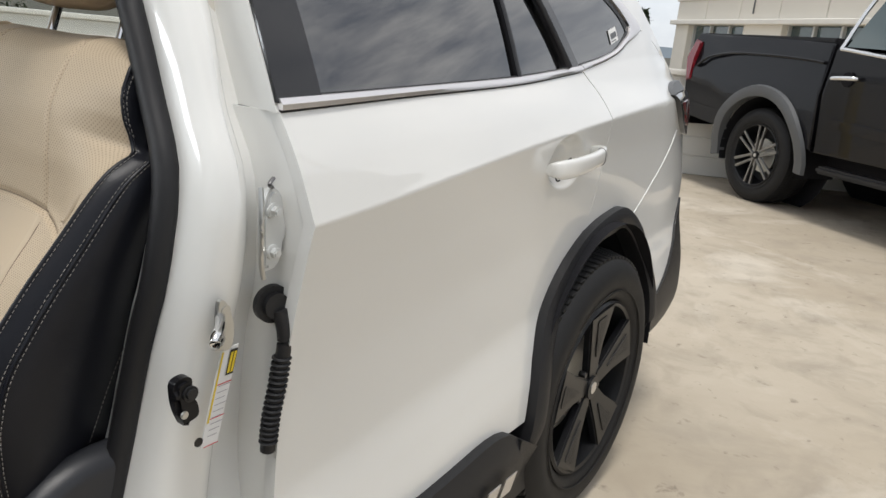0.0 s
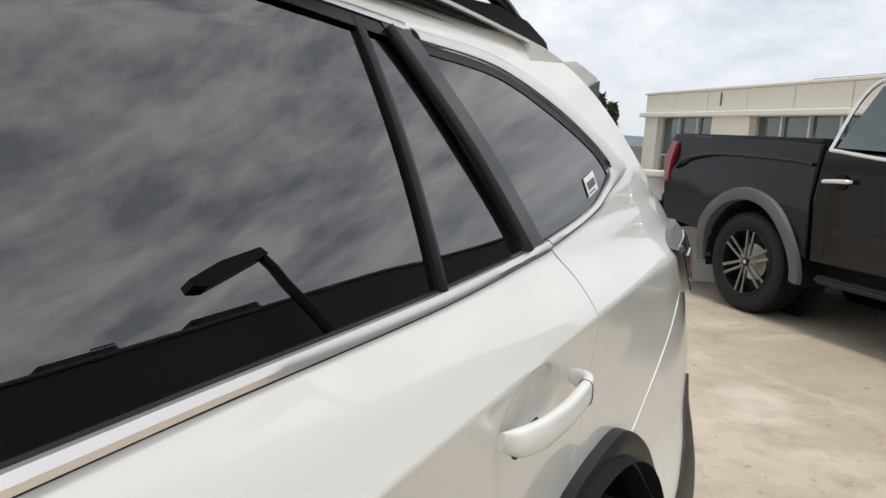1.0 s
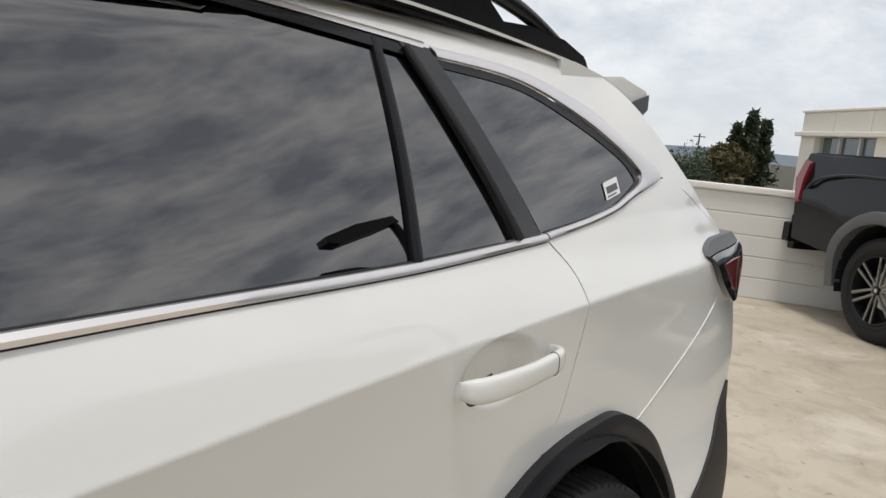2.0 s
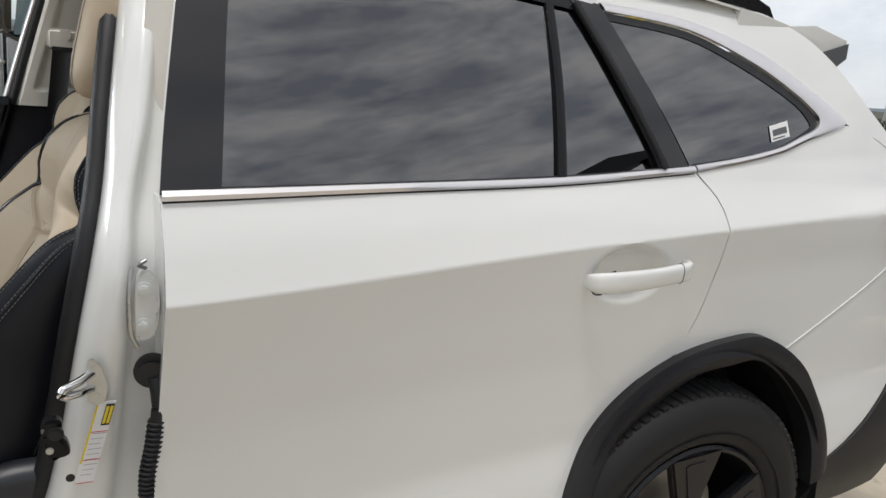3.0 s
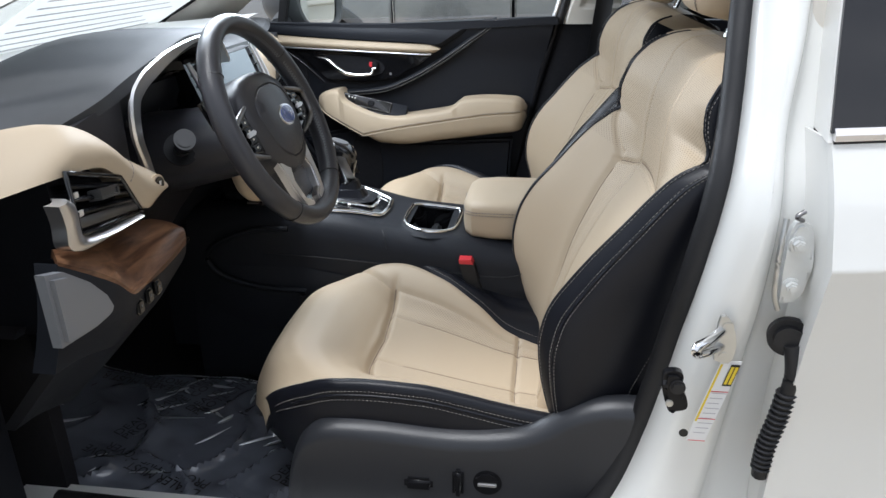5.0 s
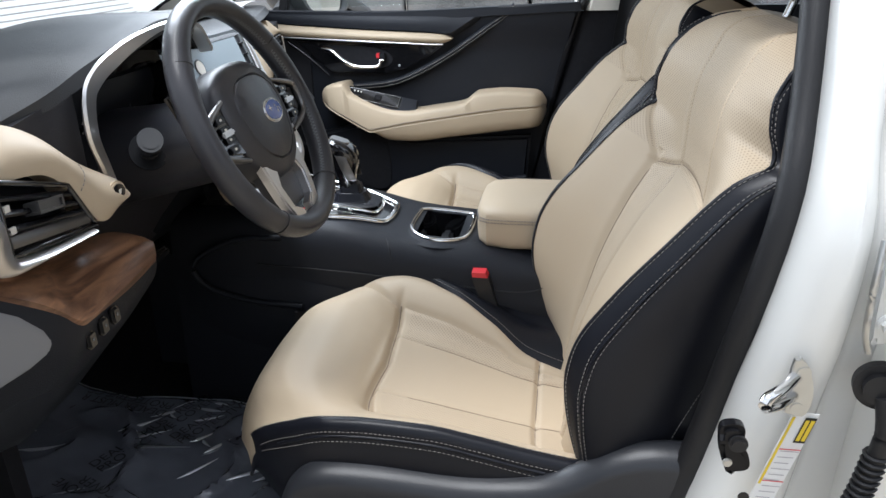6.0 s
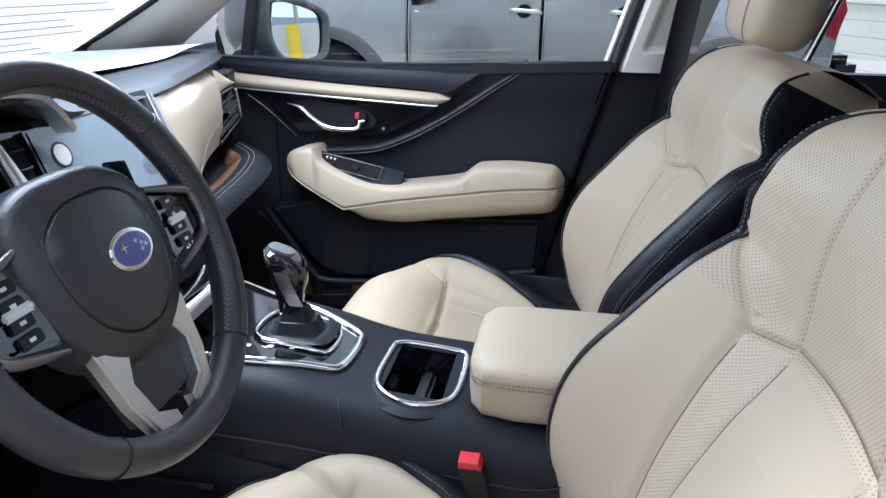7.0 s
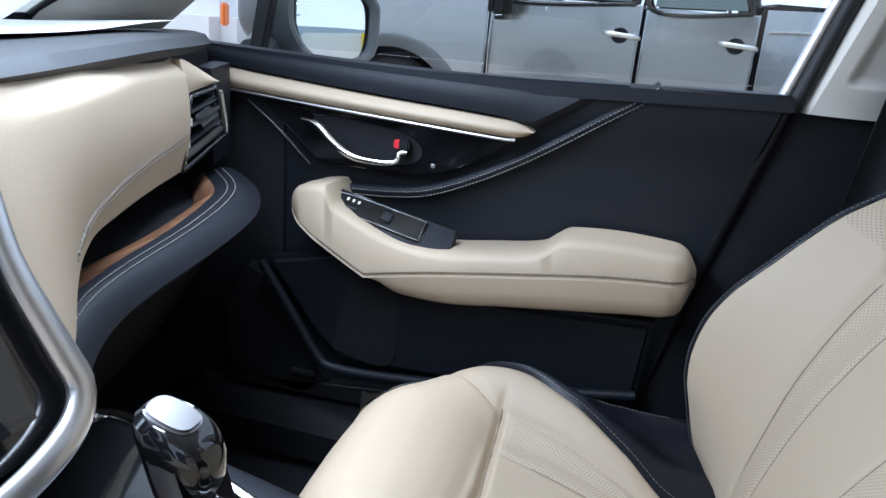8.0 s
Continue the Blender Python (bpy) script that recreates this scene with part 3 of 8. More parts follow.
def cup(cx, cz, a, b, depth):
    def f(x, z):
        q = ((x - cx) / a) ** 2 + ((z - cz) / b) ** 2
        return depth * sm(1.06, 0.58, math.sqrt(q))
    return f


ARCH_O = [(2.42, 0.34), (2.458, 0.52), (2.525, 0.648), (2.612, 0.722), (2.718, 0.772), (2.855, 0.798), (2.975, 0.794), (3.115, 0.712), (3.19, 0.59), (3.21, 0.468)]
ARCH_I = [(2.485, 0.33), (2.518, 0.51), (2.588, 0.602), (2.662, 0.676), (2.764, 0.729), (2.867, 0.743), (2.965, 0.742), (3.08, 0.66), (3.14, 0.56), (3.16, 0.43)]
SEAM = [(2.71, 0.77), (2.758, 0.84), (2.798, 0.949), (2.814, 1.035), (2.808, 1.09), (2.766, 1.138)]


def handle_on(door, x0, x1, z0, z1, keyed):
    """A body-coloured grip bridging its cup."""
    zat = lambda x: z0 + (z1 - z0) * (x - x0) / (x1 - x0)
    stations = [(x0, 0.010, 0.012), (x0 + 0.012, 0.026, 0.0185), (x0 + 0.05, 0.040, 0.0200), (x0 + 0.11, 0.046, 0.0190), (x1 - 0.09, 0.046, 0.0180), (x1 - 0.03, 0.042, 0.0185), (x1 - 0.008, 0.030, 0.0170), (x1, 0.010, 0.012)]
    st = curve(stations, 40)
    rows = []
    for x, o, hh in st:
        y = side(x, zat(x))
        rows.append([(x, y - o - 0.0105 * math.copysign(abs(math.cos(g)) ** 0.7, math.cos(g)), zat(x) + hh * math.copysign(abs(math.sin(g)) ** 0.8, math.sin(g))) for g in np.linspace(0, 2 * math.pi, 24, endpoint=False)])
    rows = [[tuple(np.mean(rows[0], 0))] * 24] + rows + [[tuple(np.mean(rows[-1], 0))] * 24]
    h = grid("handle", rows, M_WHITE, door, "body-coloured door handle", loop=True)
    gap = [(x0 + 0.045, zat(x0) + 0.024), (x0 + 0.012, zat(x0) + 0.008), (x0 + 0.004, zat(x0) - 0.01), (x0 + 0.014, zat(x0) - 0.022), (x0 + 0.03, zat(x0) - 0.023)]
    tube("handle_gap", [(x, side(x, z) - 0.022 - 0.01 * (i == 0), z) for i, (x, z) in enumerate(gap)], 0.0017, M_CLAD, h, sides=6)
    xk = x1 - 0.046
    zk = zat(xk)
    ring = [(xk, side(xk, zk) - 0.0438 - 0.0112 * math.copysign(abs(math.cos(g)) ** 0.7, math.cos(g)), zk + 0.0188 * math.copysign(abs(math.sin(g)) ** 0.8, math.sin(g))) for g in np.linspace(0, 6.283, 24)]
    tube("split_line", ring, 0.0007, M_CLAD, h, sides=4, n=60)
    if keyed:
        part("lock_cylinder", disc((xk + 0.024, side(xk, zk) - 0.052, zk), (0, -1, 0), 0.008, 0.006, 0.001), M_GUN, h)
    return h


# rear door
rear_door = panel("rear_door", [(1.715, 0.40), (2.1, 0.405), (2.425, 0.40)], [(2.425, 0.40), (2.461, 0.525), (2.528, 0.651), (2.614, 0.725)] + SEAM, [(1.726, 1.086), (2.01, 1.097), (2.407, 1.112), (2.703, 1.133), (2.766, 1.138)], [(1.715, 0.40), (1.715, 0.6), (1.727, 0.957), (1.726, 1.086)], 150, 220, M_WHITE, car, "white rear passenger door, shut", dent=cup(2.56, 0.955, 0.098, 0.058, 0.03))
handle_on(rear_door, 2.447, 2.692, 0.950, 0.968, False)
panel("window_glass", [(1.806, 1.104), (2.0, 1.109), (2.408, 1.124)], [(2.408, 1.124), (2.43, 1.28), (2.45, 1.443)], [(1.85, 1.46), (2.1, 1.466), (2.45, 1.443)], [(1.806, 1.104), (1.825, 1.30), (1.85, 1.46)], 24, 14, M_PRIV, rear_door, "dark privacy glass", off=-0.006, thick=0.004)
panel("quarter_light", [(2.432, 1.126), (2.55, 1.134), (2.68, 1.145)], [(2.68, 1.145), (2.60, 1.3), (2.522, 1.447)], [(2.476, 1.449), (2.5, 1.448), (2.522, 1.447)], [(2.432, 1.126), (2.455, 1.29), (2.476, 1.449)], 12, 12, M_PRIV, rear_door, "dark privacy glass", off=-0.006, thick=0.004)
strip("divider_bar", [(2.409, 1.120), (2.432, 1.28), (2.454, 1.455)], [(2.429, 1.122), (2.451, 1.28), (2.472, 1.455)], 12, M_SATIN, rear_door, off=0.002, bulge=0.003)
strip("pillar_cover", [(1.724, 1.096), (1.735, 1.2), (1.762, 1.38), (1.78, 1.475)], [(1.806, 1.10), (1.826, 1.30), (1.847, 1.44), (1.855, 1.475)], 16, M_PILGLASS, rear_door, "satin black door pillar cover", off=0.004)
strip("rear_pillar_cover", [(2.676, 1.138), (2.60, 1.29), (2.515, 1.458)], [(2.752, 1.143), (2.67, 1.3), (2.588, 1.455)], 14, M_PILGLASS, rear_door, "satin black door pillar cover", off=0.003)
tube("pillar_seal", [(x, side(x, z) - 0.006, z) for x, z in ((2.682, 1.146), (2.605, 1.295), (2.524, 1.45))], 0.008, M_CLAD, rear_door)
strip("lower_seal", [(1.73, 1.098), (2.0, 1.106), (2.407, 1.122), (2.75, 1.145)], [(1.73, 1.103), (2.0, 1.111), (2.407, 1.127), (2.74, 1.149)], 30, M_CLAD, rear_door, off=0.0)
strip("belt_moulding", [(1.727, 1.088), (2.01, 1.0985), (2.407, 1.1135), (2.703, 1.1345), (2.764, 1.1395)], [(1.727, 1.1015), (2.01, 1.1105), (2.407, 1.1255), (2.703, 1.147), (2.764, 1.152)], 40, M_BELT, rear_door, "chrome belt moulding", off=0.006, bulge=0.003)
strip("moulding_gap", [(1.727, 1.0845), (2.01, 1.0952), (2.407, 1.1102), (2.703, 1.1312), (2.764, 1.1365)], [(1.727, 1.0885), (2.01, 1.0992), (2.407, 1.1142), (2.703, 1.1352), (2.764, 1.1405)], 40, M_CLAD, rear_door, off=0.0012, thick=0.004)
strip("upper_frame", [(1.845, 1.456), (2.1, 1.463), (2.45, 1.440), (2.585, 1.43)], [(1.845, 1.478), (2.1, 1.485), (2.45, 1.463), (2.585, 1.455)], 24, M_SATIN, rear_door, off=0.001)
grid("inner_door", [[(1.735 + (2.62 - 1.735) * u, side(2.0, z) + 0.13, z) for u in np.linspace(0, 1, 6)] for z in np.linspace(0.42, 1.07, 6)], M_SOFT, rear_door, thick=0.05, toward=(0, 1, 0))
grid("leading_edge", [[(1.718 + 0.012 * (1 - u), side(1.72, z) + 0.004 + 0.11 * u, z) for u in np.linspace(0, 1, 6)] for z in np.linspace(0.40, 1.085, 20)], M_WHITE, rear_door, thick=0.004, toward=(1, 0, 0))

# rear quarter, roof side and tail
quarter = panel("rear_quarter_panel", [(2.714, 0.772), (2.855, 0.798), (2.975, 0.794), (3.115, 0.712), (3.19, 0.59), (3.21, 0.47), (3.34, 0.536), (3.44, 0.604), (3.535, 0.69), (3.61, 0.745), (3.66, 0.78)], [(3.66, 0.78), (3.70, 0.9), (3.69, 1.0), (3.665, 1.112)], [(2.772, 1.139), (2.99, 1.174), (3.139, 1.211), (3.31, 1.255), (3.46, 1.215), (3.665, 1.112)], [(2.714, 0.772), (2.762, 0.84), (2.802, 0.949), (2.818, 1.035), (2.812, 1.09), (2.772, 1.139)], 140, 76, M_WHITE, car, "white rear quarter panel")
strip("bumper_seam", [(3.06, 0.752), (3.3, 0.868), (3.50, 0.965)], [(3.06, 0.7545), (3.3, 0.8705), (3.50, 0.9675)], 20, M_WHITE, quarter, off=0.0018, thick=0.003)
rear_pil = panel("rear_pillar_panel", [(2.56, 1.456), (2.835, 1.446), (3.041, 1.397), (3.21, 1.316), (3.31, 1.26), (3.46, 1.218), (3.665, 1.113)], [(3.665, 1.113), (3.667, 1.117), (3.67, 1.12)], [(2.53, 1.515), (2.8, 1.52), (3.03, 1.505), (3.17, 1.478), (3.29, 1.42), (3.45, 1.28), (3.67, 1.12)], [(2.56, 1.456), (2.55, 1.485), (2.53, 1.515)], 90, 16, M_WHITE, car, "white rear pillar")
rail_side = strip("roof_side", [(0.62, 1.20), (0.9, 1.36), (1.2, 1.455), (1.6, 1.478), (2.1, 1.492), (2.56, 1.464)], [(0.70, 1.235), (0.95, 1.40), (1.3, 1.50), (1.7, 1.53), (2.1, 1.54), (2.53, 1.52)], 50, M_WHITE, car, "white roof side rail", off=0.001, rows=8)
strip("upper_moulding", [(1.76, 1.476), (2.1, 1.484), (2.45, 1.462), (2.57, 1.453)], [(1.76, 1.488), (2.1, 1.496), (2.45, 1.474), (2.58, 1.465)], 24, M_BELT, car, "chrome window moulding", off=0.004, bulge=0.002)
qg = panel("quarter_glass", [(2.757, 1.15), (2.91, 1.168), (3.045, 1.191), (3.172, 1.238)], [(3.172, 1.238), (3.18, 1.246), (3.178, 1.260)], [(2.597, 1.431), (2.821, 1.418), (2.991, 1.365), (3.13, 1.302), (3.178, 1.260)], [(2.757, 1.15), (2.675, 1.3), (2.597, 1.431)], 40, 20, M_PRIV, car, "dark rear quarter glass", off=-0.002, thick=0.004)
strip("quarter_seal", [(2.75, 1.143), (2.91, 1.161), (3.045, 1.184), (3.182, 1.233), (3.196, 1.260), (3.142, 1.308), (2.995, 1.373), (2.822, 1.425), (2.592, 1.439)], [(2.765, 1.155), (2.91, 1.173), (3.04, 1.196), (3.16, 1.241), (3.166, 1.258), (3.122, 1.296), (2.985, 1.357), (2.818, 1.409), (2.604, 1.424)], 90, M_CLAD, car, off=0.0, thick=0.006)
qm = strip("quarter_moulding", [(2.772, 1.1415), (2.93, 1.163), (3.06, 1.188), (3.14, 1.213), (3.26, 1.244), (3.305, 1.266), (3.25, 1.300), (3.175, 1.338), (3.045, 1.400), (2.837, 1.4495), (2.59, 1.459)], [(2.768, 1.153), (2.92, 1.173), (3.045, 1.1965), (3.125, 1.222), (3.185, 1.243), (3.205, 1.264), (3.186, 1.285), (3.135, 1.318), (3.01, 1.377), (2.826, 1.430), (2.60, 1.443)], 110, M_BELT, car, "chrome quarter window surround", off=0.005, bulge=0.003)
stk = strip("window_label", [(3.022, 1.207), (3.088, 1.222)], [(3.022, 1.241), (3.088, 1.256)], 4, M_PAPER, car, "small white barcode label on the quarter glass", off=0.001, thick=0.0006)
strip("label_bar", [(3.030, 1.220), (3.080, 1.231)], [(3.030, 1.233), (3.080, 1.244)], 4, M_FLARE, stk, off=0.0018, thick=0.0004)
strip("label_bar", [(3.028, 1.2125), (3.070, 1.2215)], [(3.028, 1.215), (3.070, 1.224)], 4, M_FLARE, stk, off=0.0018, thick=0.0004)
strip("wheel_arch", ARCH_O, ARCH_I, 60, M_CLAD, car, "black plastic rear wheel arch cladding", off=0.021, thick=0.05, rows=6, bulge=0.008)
liner = [(2.825 + 0.375 * math.cos(a), 0.35 + 0.43 * math.sin(a)) for a in np.linspace(0.0, math.pi, 30)]
grid("wheel_well", [[(x, y, z) for x, z in liner] for y in (-0.868, -0.80, -0.6)], M_CARPET, car, "black wheel well lining")
grid("wheel_well_wall", [[(2.825 + k * 0.39 * math.cos(a), -0.605, 0.35 + k * 0.45 * math.sin(a)) for a in np.linspace(0, math.pi, 30)] for k in (0.01, 1)], M_CARPET, car)
panel("bumper_cladding", [(3.165, 0.36), (3.3, 0.34), (3.48, 0.36)], [(3.48, 0.36), (3.555, 0.55), (3.605, 0.735)], [(3.212, 0.466), (3.34, 0.532), (3.44, 0.60), (3.535, 0.685), (3.605, 0.735)], [(3.165, 0.36), (3.19, 0.41), (3.212, 0.466)], 24, 14, M_CLAD, car, "black lower bumper cladding", off=0.006, thick=0.03)
sill = strip("sill_cladding", [(0.40, 0.235), (1.2, 0.22), (2.0, 0.215), (2.40, 0.21)], [(0.40, 0.41), (1.2, 0.408), (2.0, 0.417), (2.30, 0.425), (2.40, 0.35)], 60, M_CLAD, car, "black plastic sill cladding with lettering", off=0.02, thick=0.08, rows=8, bulge=0.02)
panel("sill_block", [(2.345, 0.2), (2.40, 0.2), (2.485, 0.2)], [(2.485, 0.2), (2.487, 0.26), (2.49, 0.315)], [(2.36, 0.395), (2.42, 0.36), (2.49, 0.315)], [(2.345, 0.2), (2.35, 0.3), (2.36, 0.395)], 8, 8, M_CLAD, car, off=0.03, thick=0.08)
for k in range(7):
    x = 1.88 + 0.062 * k
    part("lettering_bar", prism([(0, 0), (0.044, 0), (0.052, 0.045), (0.008, 0.045)], (x, side(2.1, 0.33) - 0.043, 0.315), (1, 0, 0), (0, -0.15, 1), 0.002), M_SILVER, sill)
# tail lamp
tl = panel("tail_lamp", [(3.59, 0.955), (3.62, 0.945), (3.66, 0.945)], [(3.66, 0.945), (3.74, 1.01), (3.80, 1.085)], [(3.418, 1.076), (3.52, 1.083), (3.80, 1.085)], [(3.59, 0.955), (3.49, 1.01), (3.418, 1.076)], 18, 18, M_GLOSS, car, "smoked tail lamp with dark red lens", off=0.017, thick=0.05)
panel("lens", [(3.605, 0.98), (3.625, 0.975), (3.66, 0.975)], [(3.66, 0.975), (3.70, 1.01), (3.73, 1.055)], [(3.50, 1.056), (3.6, 1.06), (3.73, 1.055)], [(3.605, 0.98), (3.55, 1.02), (3.50, 1.056)], 10, 10, M_LAMP, tl, "dark red lens", off=0.021, thick=0.004)
panel("lamp_cap", [(3.41, 1.078), (3.52, 1.085), (3.80, 1.088)], [(3.80, 1.088), (3.80, 1.10), (3.79, 1.112)], [(3.45, 1.100), (3.54, 1.113), (3.79, 1.112)], [(3.41, 1.078), (3.42, 1.09), (3.45, 1.100)], 14, 5, M_FLARE, tl, "grey lamp cap", off=0.015, thick=0.05)
# tailgate, spoiler, roof
TG = [(3.68, 0.42), (3.76, 0.7), (3.78, 0.95), (3.70, 1.10), (3.50, 1.28), (3.32, 1.42)]
tg = [[(x - 0.11 * abs(v) ** 3, v * (-side(min(x, 3.62), z) - 0.015), z) for v in np.linspace(-1, 1, 25)] for x, z in curve(TG, 24)]
tailgate = grid("tailgate", tg, M_WHITE, car, thick=0.02, toward=(-1, 0, 0))
spo = [[(3.06 + 0.36 * u - 0.06 * v * v, (0.55 - 0.03 * u) * v, 1.535 - 0.055 * u + 0.010 * math.sin(3.1 * u) - 0.040 * v * v) for v in np.linspace(-1, 1, 25)] for u in np.linspace(0, 1, 10)]
grid("roof_spoiler", spo, M_WHITE, tailgate, "white roof spoiler", thick=0.035, toward=(0, 0, -1))
for s in (-1, 1):
    fin = part("spoiler_side", prism([(3.20, 1.478), (3.324, 1.427), (3.382, 1.388), (3.425, 1.420), (3.424, 1.466), (3.30, 1.49)], (0, s * 0.50 + 0.012, 0), (1, 0, 0), (0, 0, 1), 0.03, 0.005), M_WHITE, tailgate, "white spoiler end", smooth=True)
    part("fin_insert", prism([(3.326, 1.427), (3.382, 1.390), (3.423, 1.420), (3.421, 1.458)], (0, s * 0.50 + 0.012 + 0.003 * s if s > 0 else s * 0.50 - 0.021, 0), (1, 0, 0), (0, 0, 1), 0.003), M_FLARE, fin, "grey spoiler end fin")
    part("screen_side", prism([(3.385, 1.386), (3.43, 1.37), (3.47, 1.30), (3.62, 1.16), (3.60, 1.15), (3.44, 1.29)], (0, s * 0.50 + 0.010, 0), (1, 0, 0), (0, 0, 1), 0.02, 0.004), M_FLARE, tailgate, "grey rear screen side blade")
roof_p = [[(x, v * 0.545, lut([(0.85, 1.44), (1.2, 1.535), (1.8, 1.585), (2.4, 1.585), (3.05, 1.545), (3.2, 1.52)], x) - 0.040 * v * v - 0.012 * v ** 6) for v in np.linspace(-1, 1, 31)] for x in np.linspace(0.85, 3.08, 40)]
roof = grid("roof", roof_p, M_WHITE, car, "white roof skin", thick=0.006, toward=(0, 0, -1))
grid("headliner", [[(x, y * 0.98, z - 0.03) for x, y, z in row] for row in roof_p], M_PILLAR, roof, "light grey headliner")
for s in (-1, 1):
    rail = tube("roof_rail", [(0.95, s * 0.53, 1.50), (1.1, s * 0.535, 1.56), (1.8, s * 0.54, 1.635), (2.5, s * 0.53, 1.625), (2.85, s * 0.51, 1.585), (3.05, s * 0.495, 1.53), (3.15, s * 0.49, 1.485)], [0.012, 0.02, 0.022, 0.022, 0.022, 0.018, 0.012], M_SATIN, car, "black roof rail", sides=12, n=50)
    part("rail_foot", prism([(1.9, 1.53), (2.4, 1.525), (2.8, 1.505), (3.0, 1.50), (3.16, 1.478), (3.13, 1.515), (3.05, 1.54), (2.93, 1.55), (2.84, 1.545), (2.76, 1.60), (2.5, 1.628), (1.9, 1.635)], (0, s * 0.495 + 0.025, 0), (1, 0, 0), (0, 0, 1), 0.05, 0.008), M_SATIN, rail, "black rail foot", smooth=True)
# front of the car, closing the shell
fr = panel("front_wing", [(-0.75, 0.40), (-0.3, 0.40), (0.56, 0.41)], [(0.56, 0.41), (0.56, 0.7), (0.58, 1.04)], [(-0.75, 0.82), (-0.2, 0.95), (0.58, 1.04)], [(-0.75, 0.40), (-0.76, 0.6), (-0.75, 0.82)], 30, 14, M_WHITE, car)
bon = [[(x, v * (-side(x, z) - 0.01), z + 0.03 * (1 - v * v)) for v in np.linspace(-1, 1, 21)] for x, z in curve([(-0.85, 0.45), (-0.88, 0.65), (-0.75, 0.86), (-0.3, 0.97), (0.1, 1.02), (0.35, 1.045)], 24)]
grid("bonnet", bon, M_WHITE, car, thick=0.02, toward=(0, 0, -1))
WS = [[(xa, v * w, z - 0.03 * v * v) for v in np.linspace(-1, 1, 21)] for xa, w, z in ((0.12, 0.66, 1.05), (0.3, 0.65, 1.16), (0.5, 0.64, 1.28), (0.7, 0.625, 1.385), (0.9, 0.60, 1.475))]
for r_i, row in enumerate(WS):
    for q_i, q in enumerate(row):
        row[q_i] = (q[0] - 0.13 + 0.16 * abs(q[1] / 0.66) ** 2.2, q[1], q[2])
ws = grid("windscreen", WS, M_CLEAR, car, "clear windscreen glass", thick=0.003, toward=(-0.5, 0, 0.5))
ws.visible_shadow = False
# far side shell
fs = [[(x, -side(x, z), z) for x in np.linspace(-0.75, 3.6, 60)] for z in np.linspace(0.4, 1.045, 14)]
grid("far_flank", fs, M_WHITE, car, thick=0.015, toward=(0, -1, 0))
grid("underbody", [[(x, y, 0.24) for x in np.linspace(-0.7, 3.3, 8)] for y in (-0.72, 0.72)], M_CARPET, car)
far_glass = grid("far_rear_glass", [[(x, -side(x, z) - 0.01, z) for x in np.linspace(1.72, 2.6, 10)] for z in np.linspace(1.1, 1.45, 6)], M_CLEAR, car, "rear door glass", thick=0.003, toward=(0, -1, 0))
far_glass.visible_shadow = False


def mirrored(source, name, material, label=""):
    """The same panel on the far side of the car."""
    me = source.data.copy()
    me.transform(Matrix.Diagonal((1, -1, 1, 1)))
    me.flip_normals()
    me.materials.clear()
    me.materials.append(material)
    ob = place(new(name, me), car)
    if label:
        ob["label"] = label
    return ob


for src, nm, m_, lb in ((rail_side, "far_roof_side", M_WHITE, "white roof side rail"), (rear_pil, "far_rear_pillar", M_WHITE, "white rear pillar"), (qg, "far_quarter_glass", M_PRIV, "dark rear quarter glass"), (qm, "far_quarter_moulding", M_BELT, "chrome quarter window surround"), (tl, "far_tail_lamp", M_LAMP, "dark red tail lamp")):
    mirrored(src, nm, m_, lb)
grid("rear_window", [[(x - 0.11 * abs(v) ** 3 + 0.008, v * (-side(min(x, 3.62), z) - 0.06), z + 0.006) for v in np.linspace(-1, 1, 25)] for x, z in curve([(3.66, 1.14), (3.50, 1.28), (3.36, 1.39)], 10)], M_PRIV, tailgate, "dark rear window", thick=0.004, toward=(-1, 0, 0))


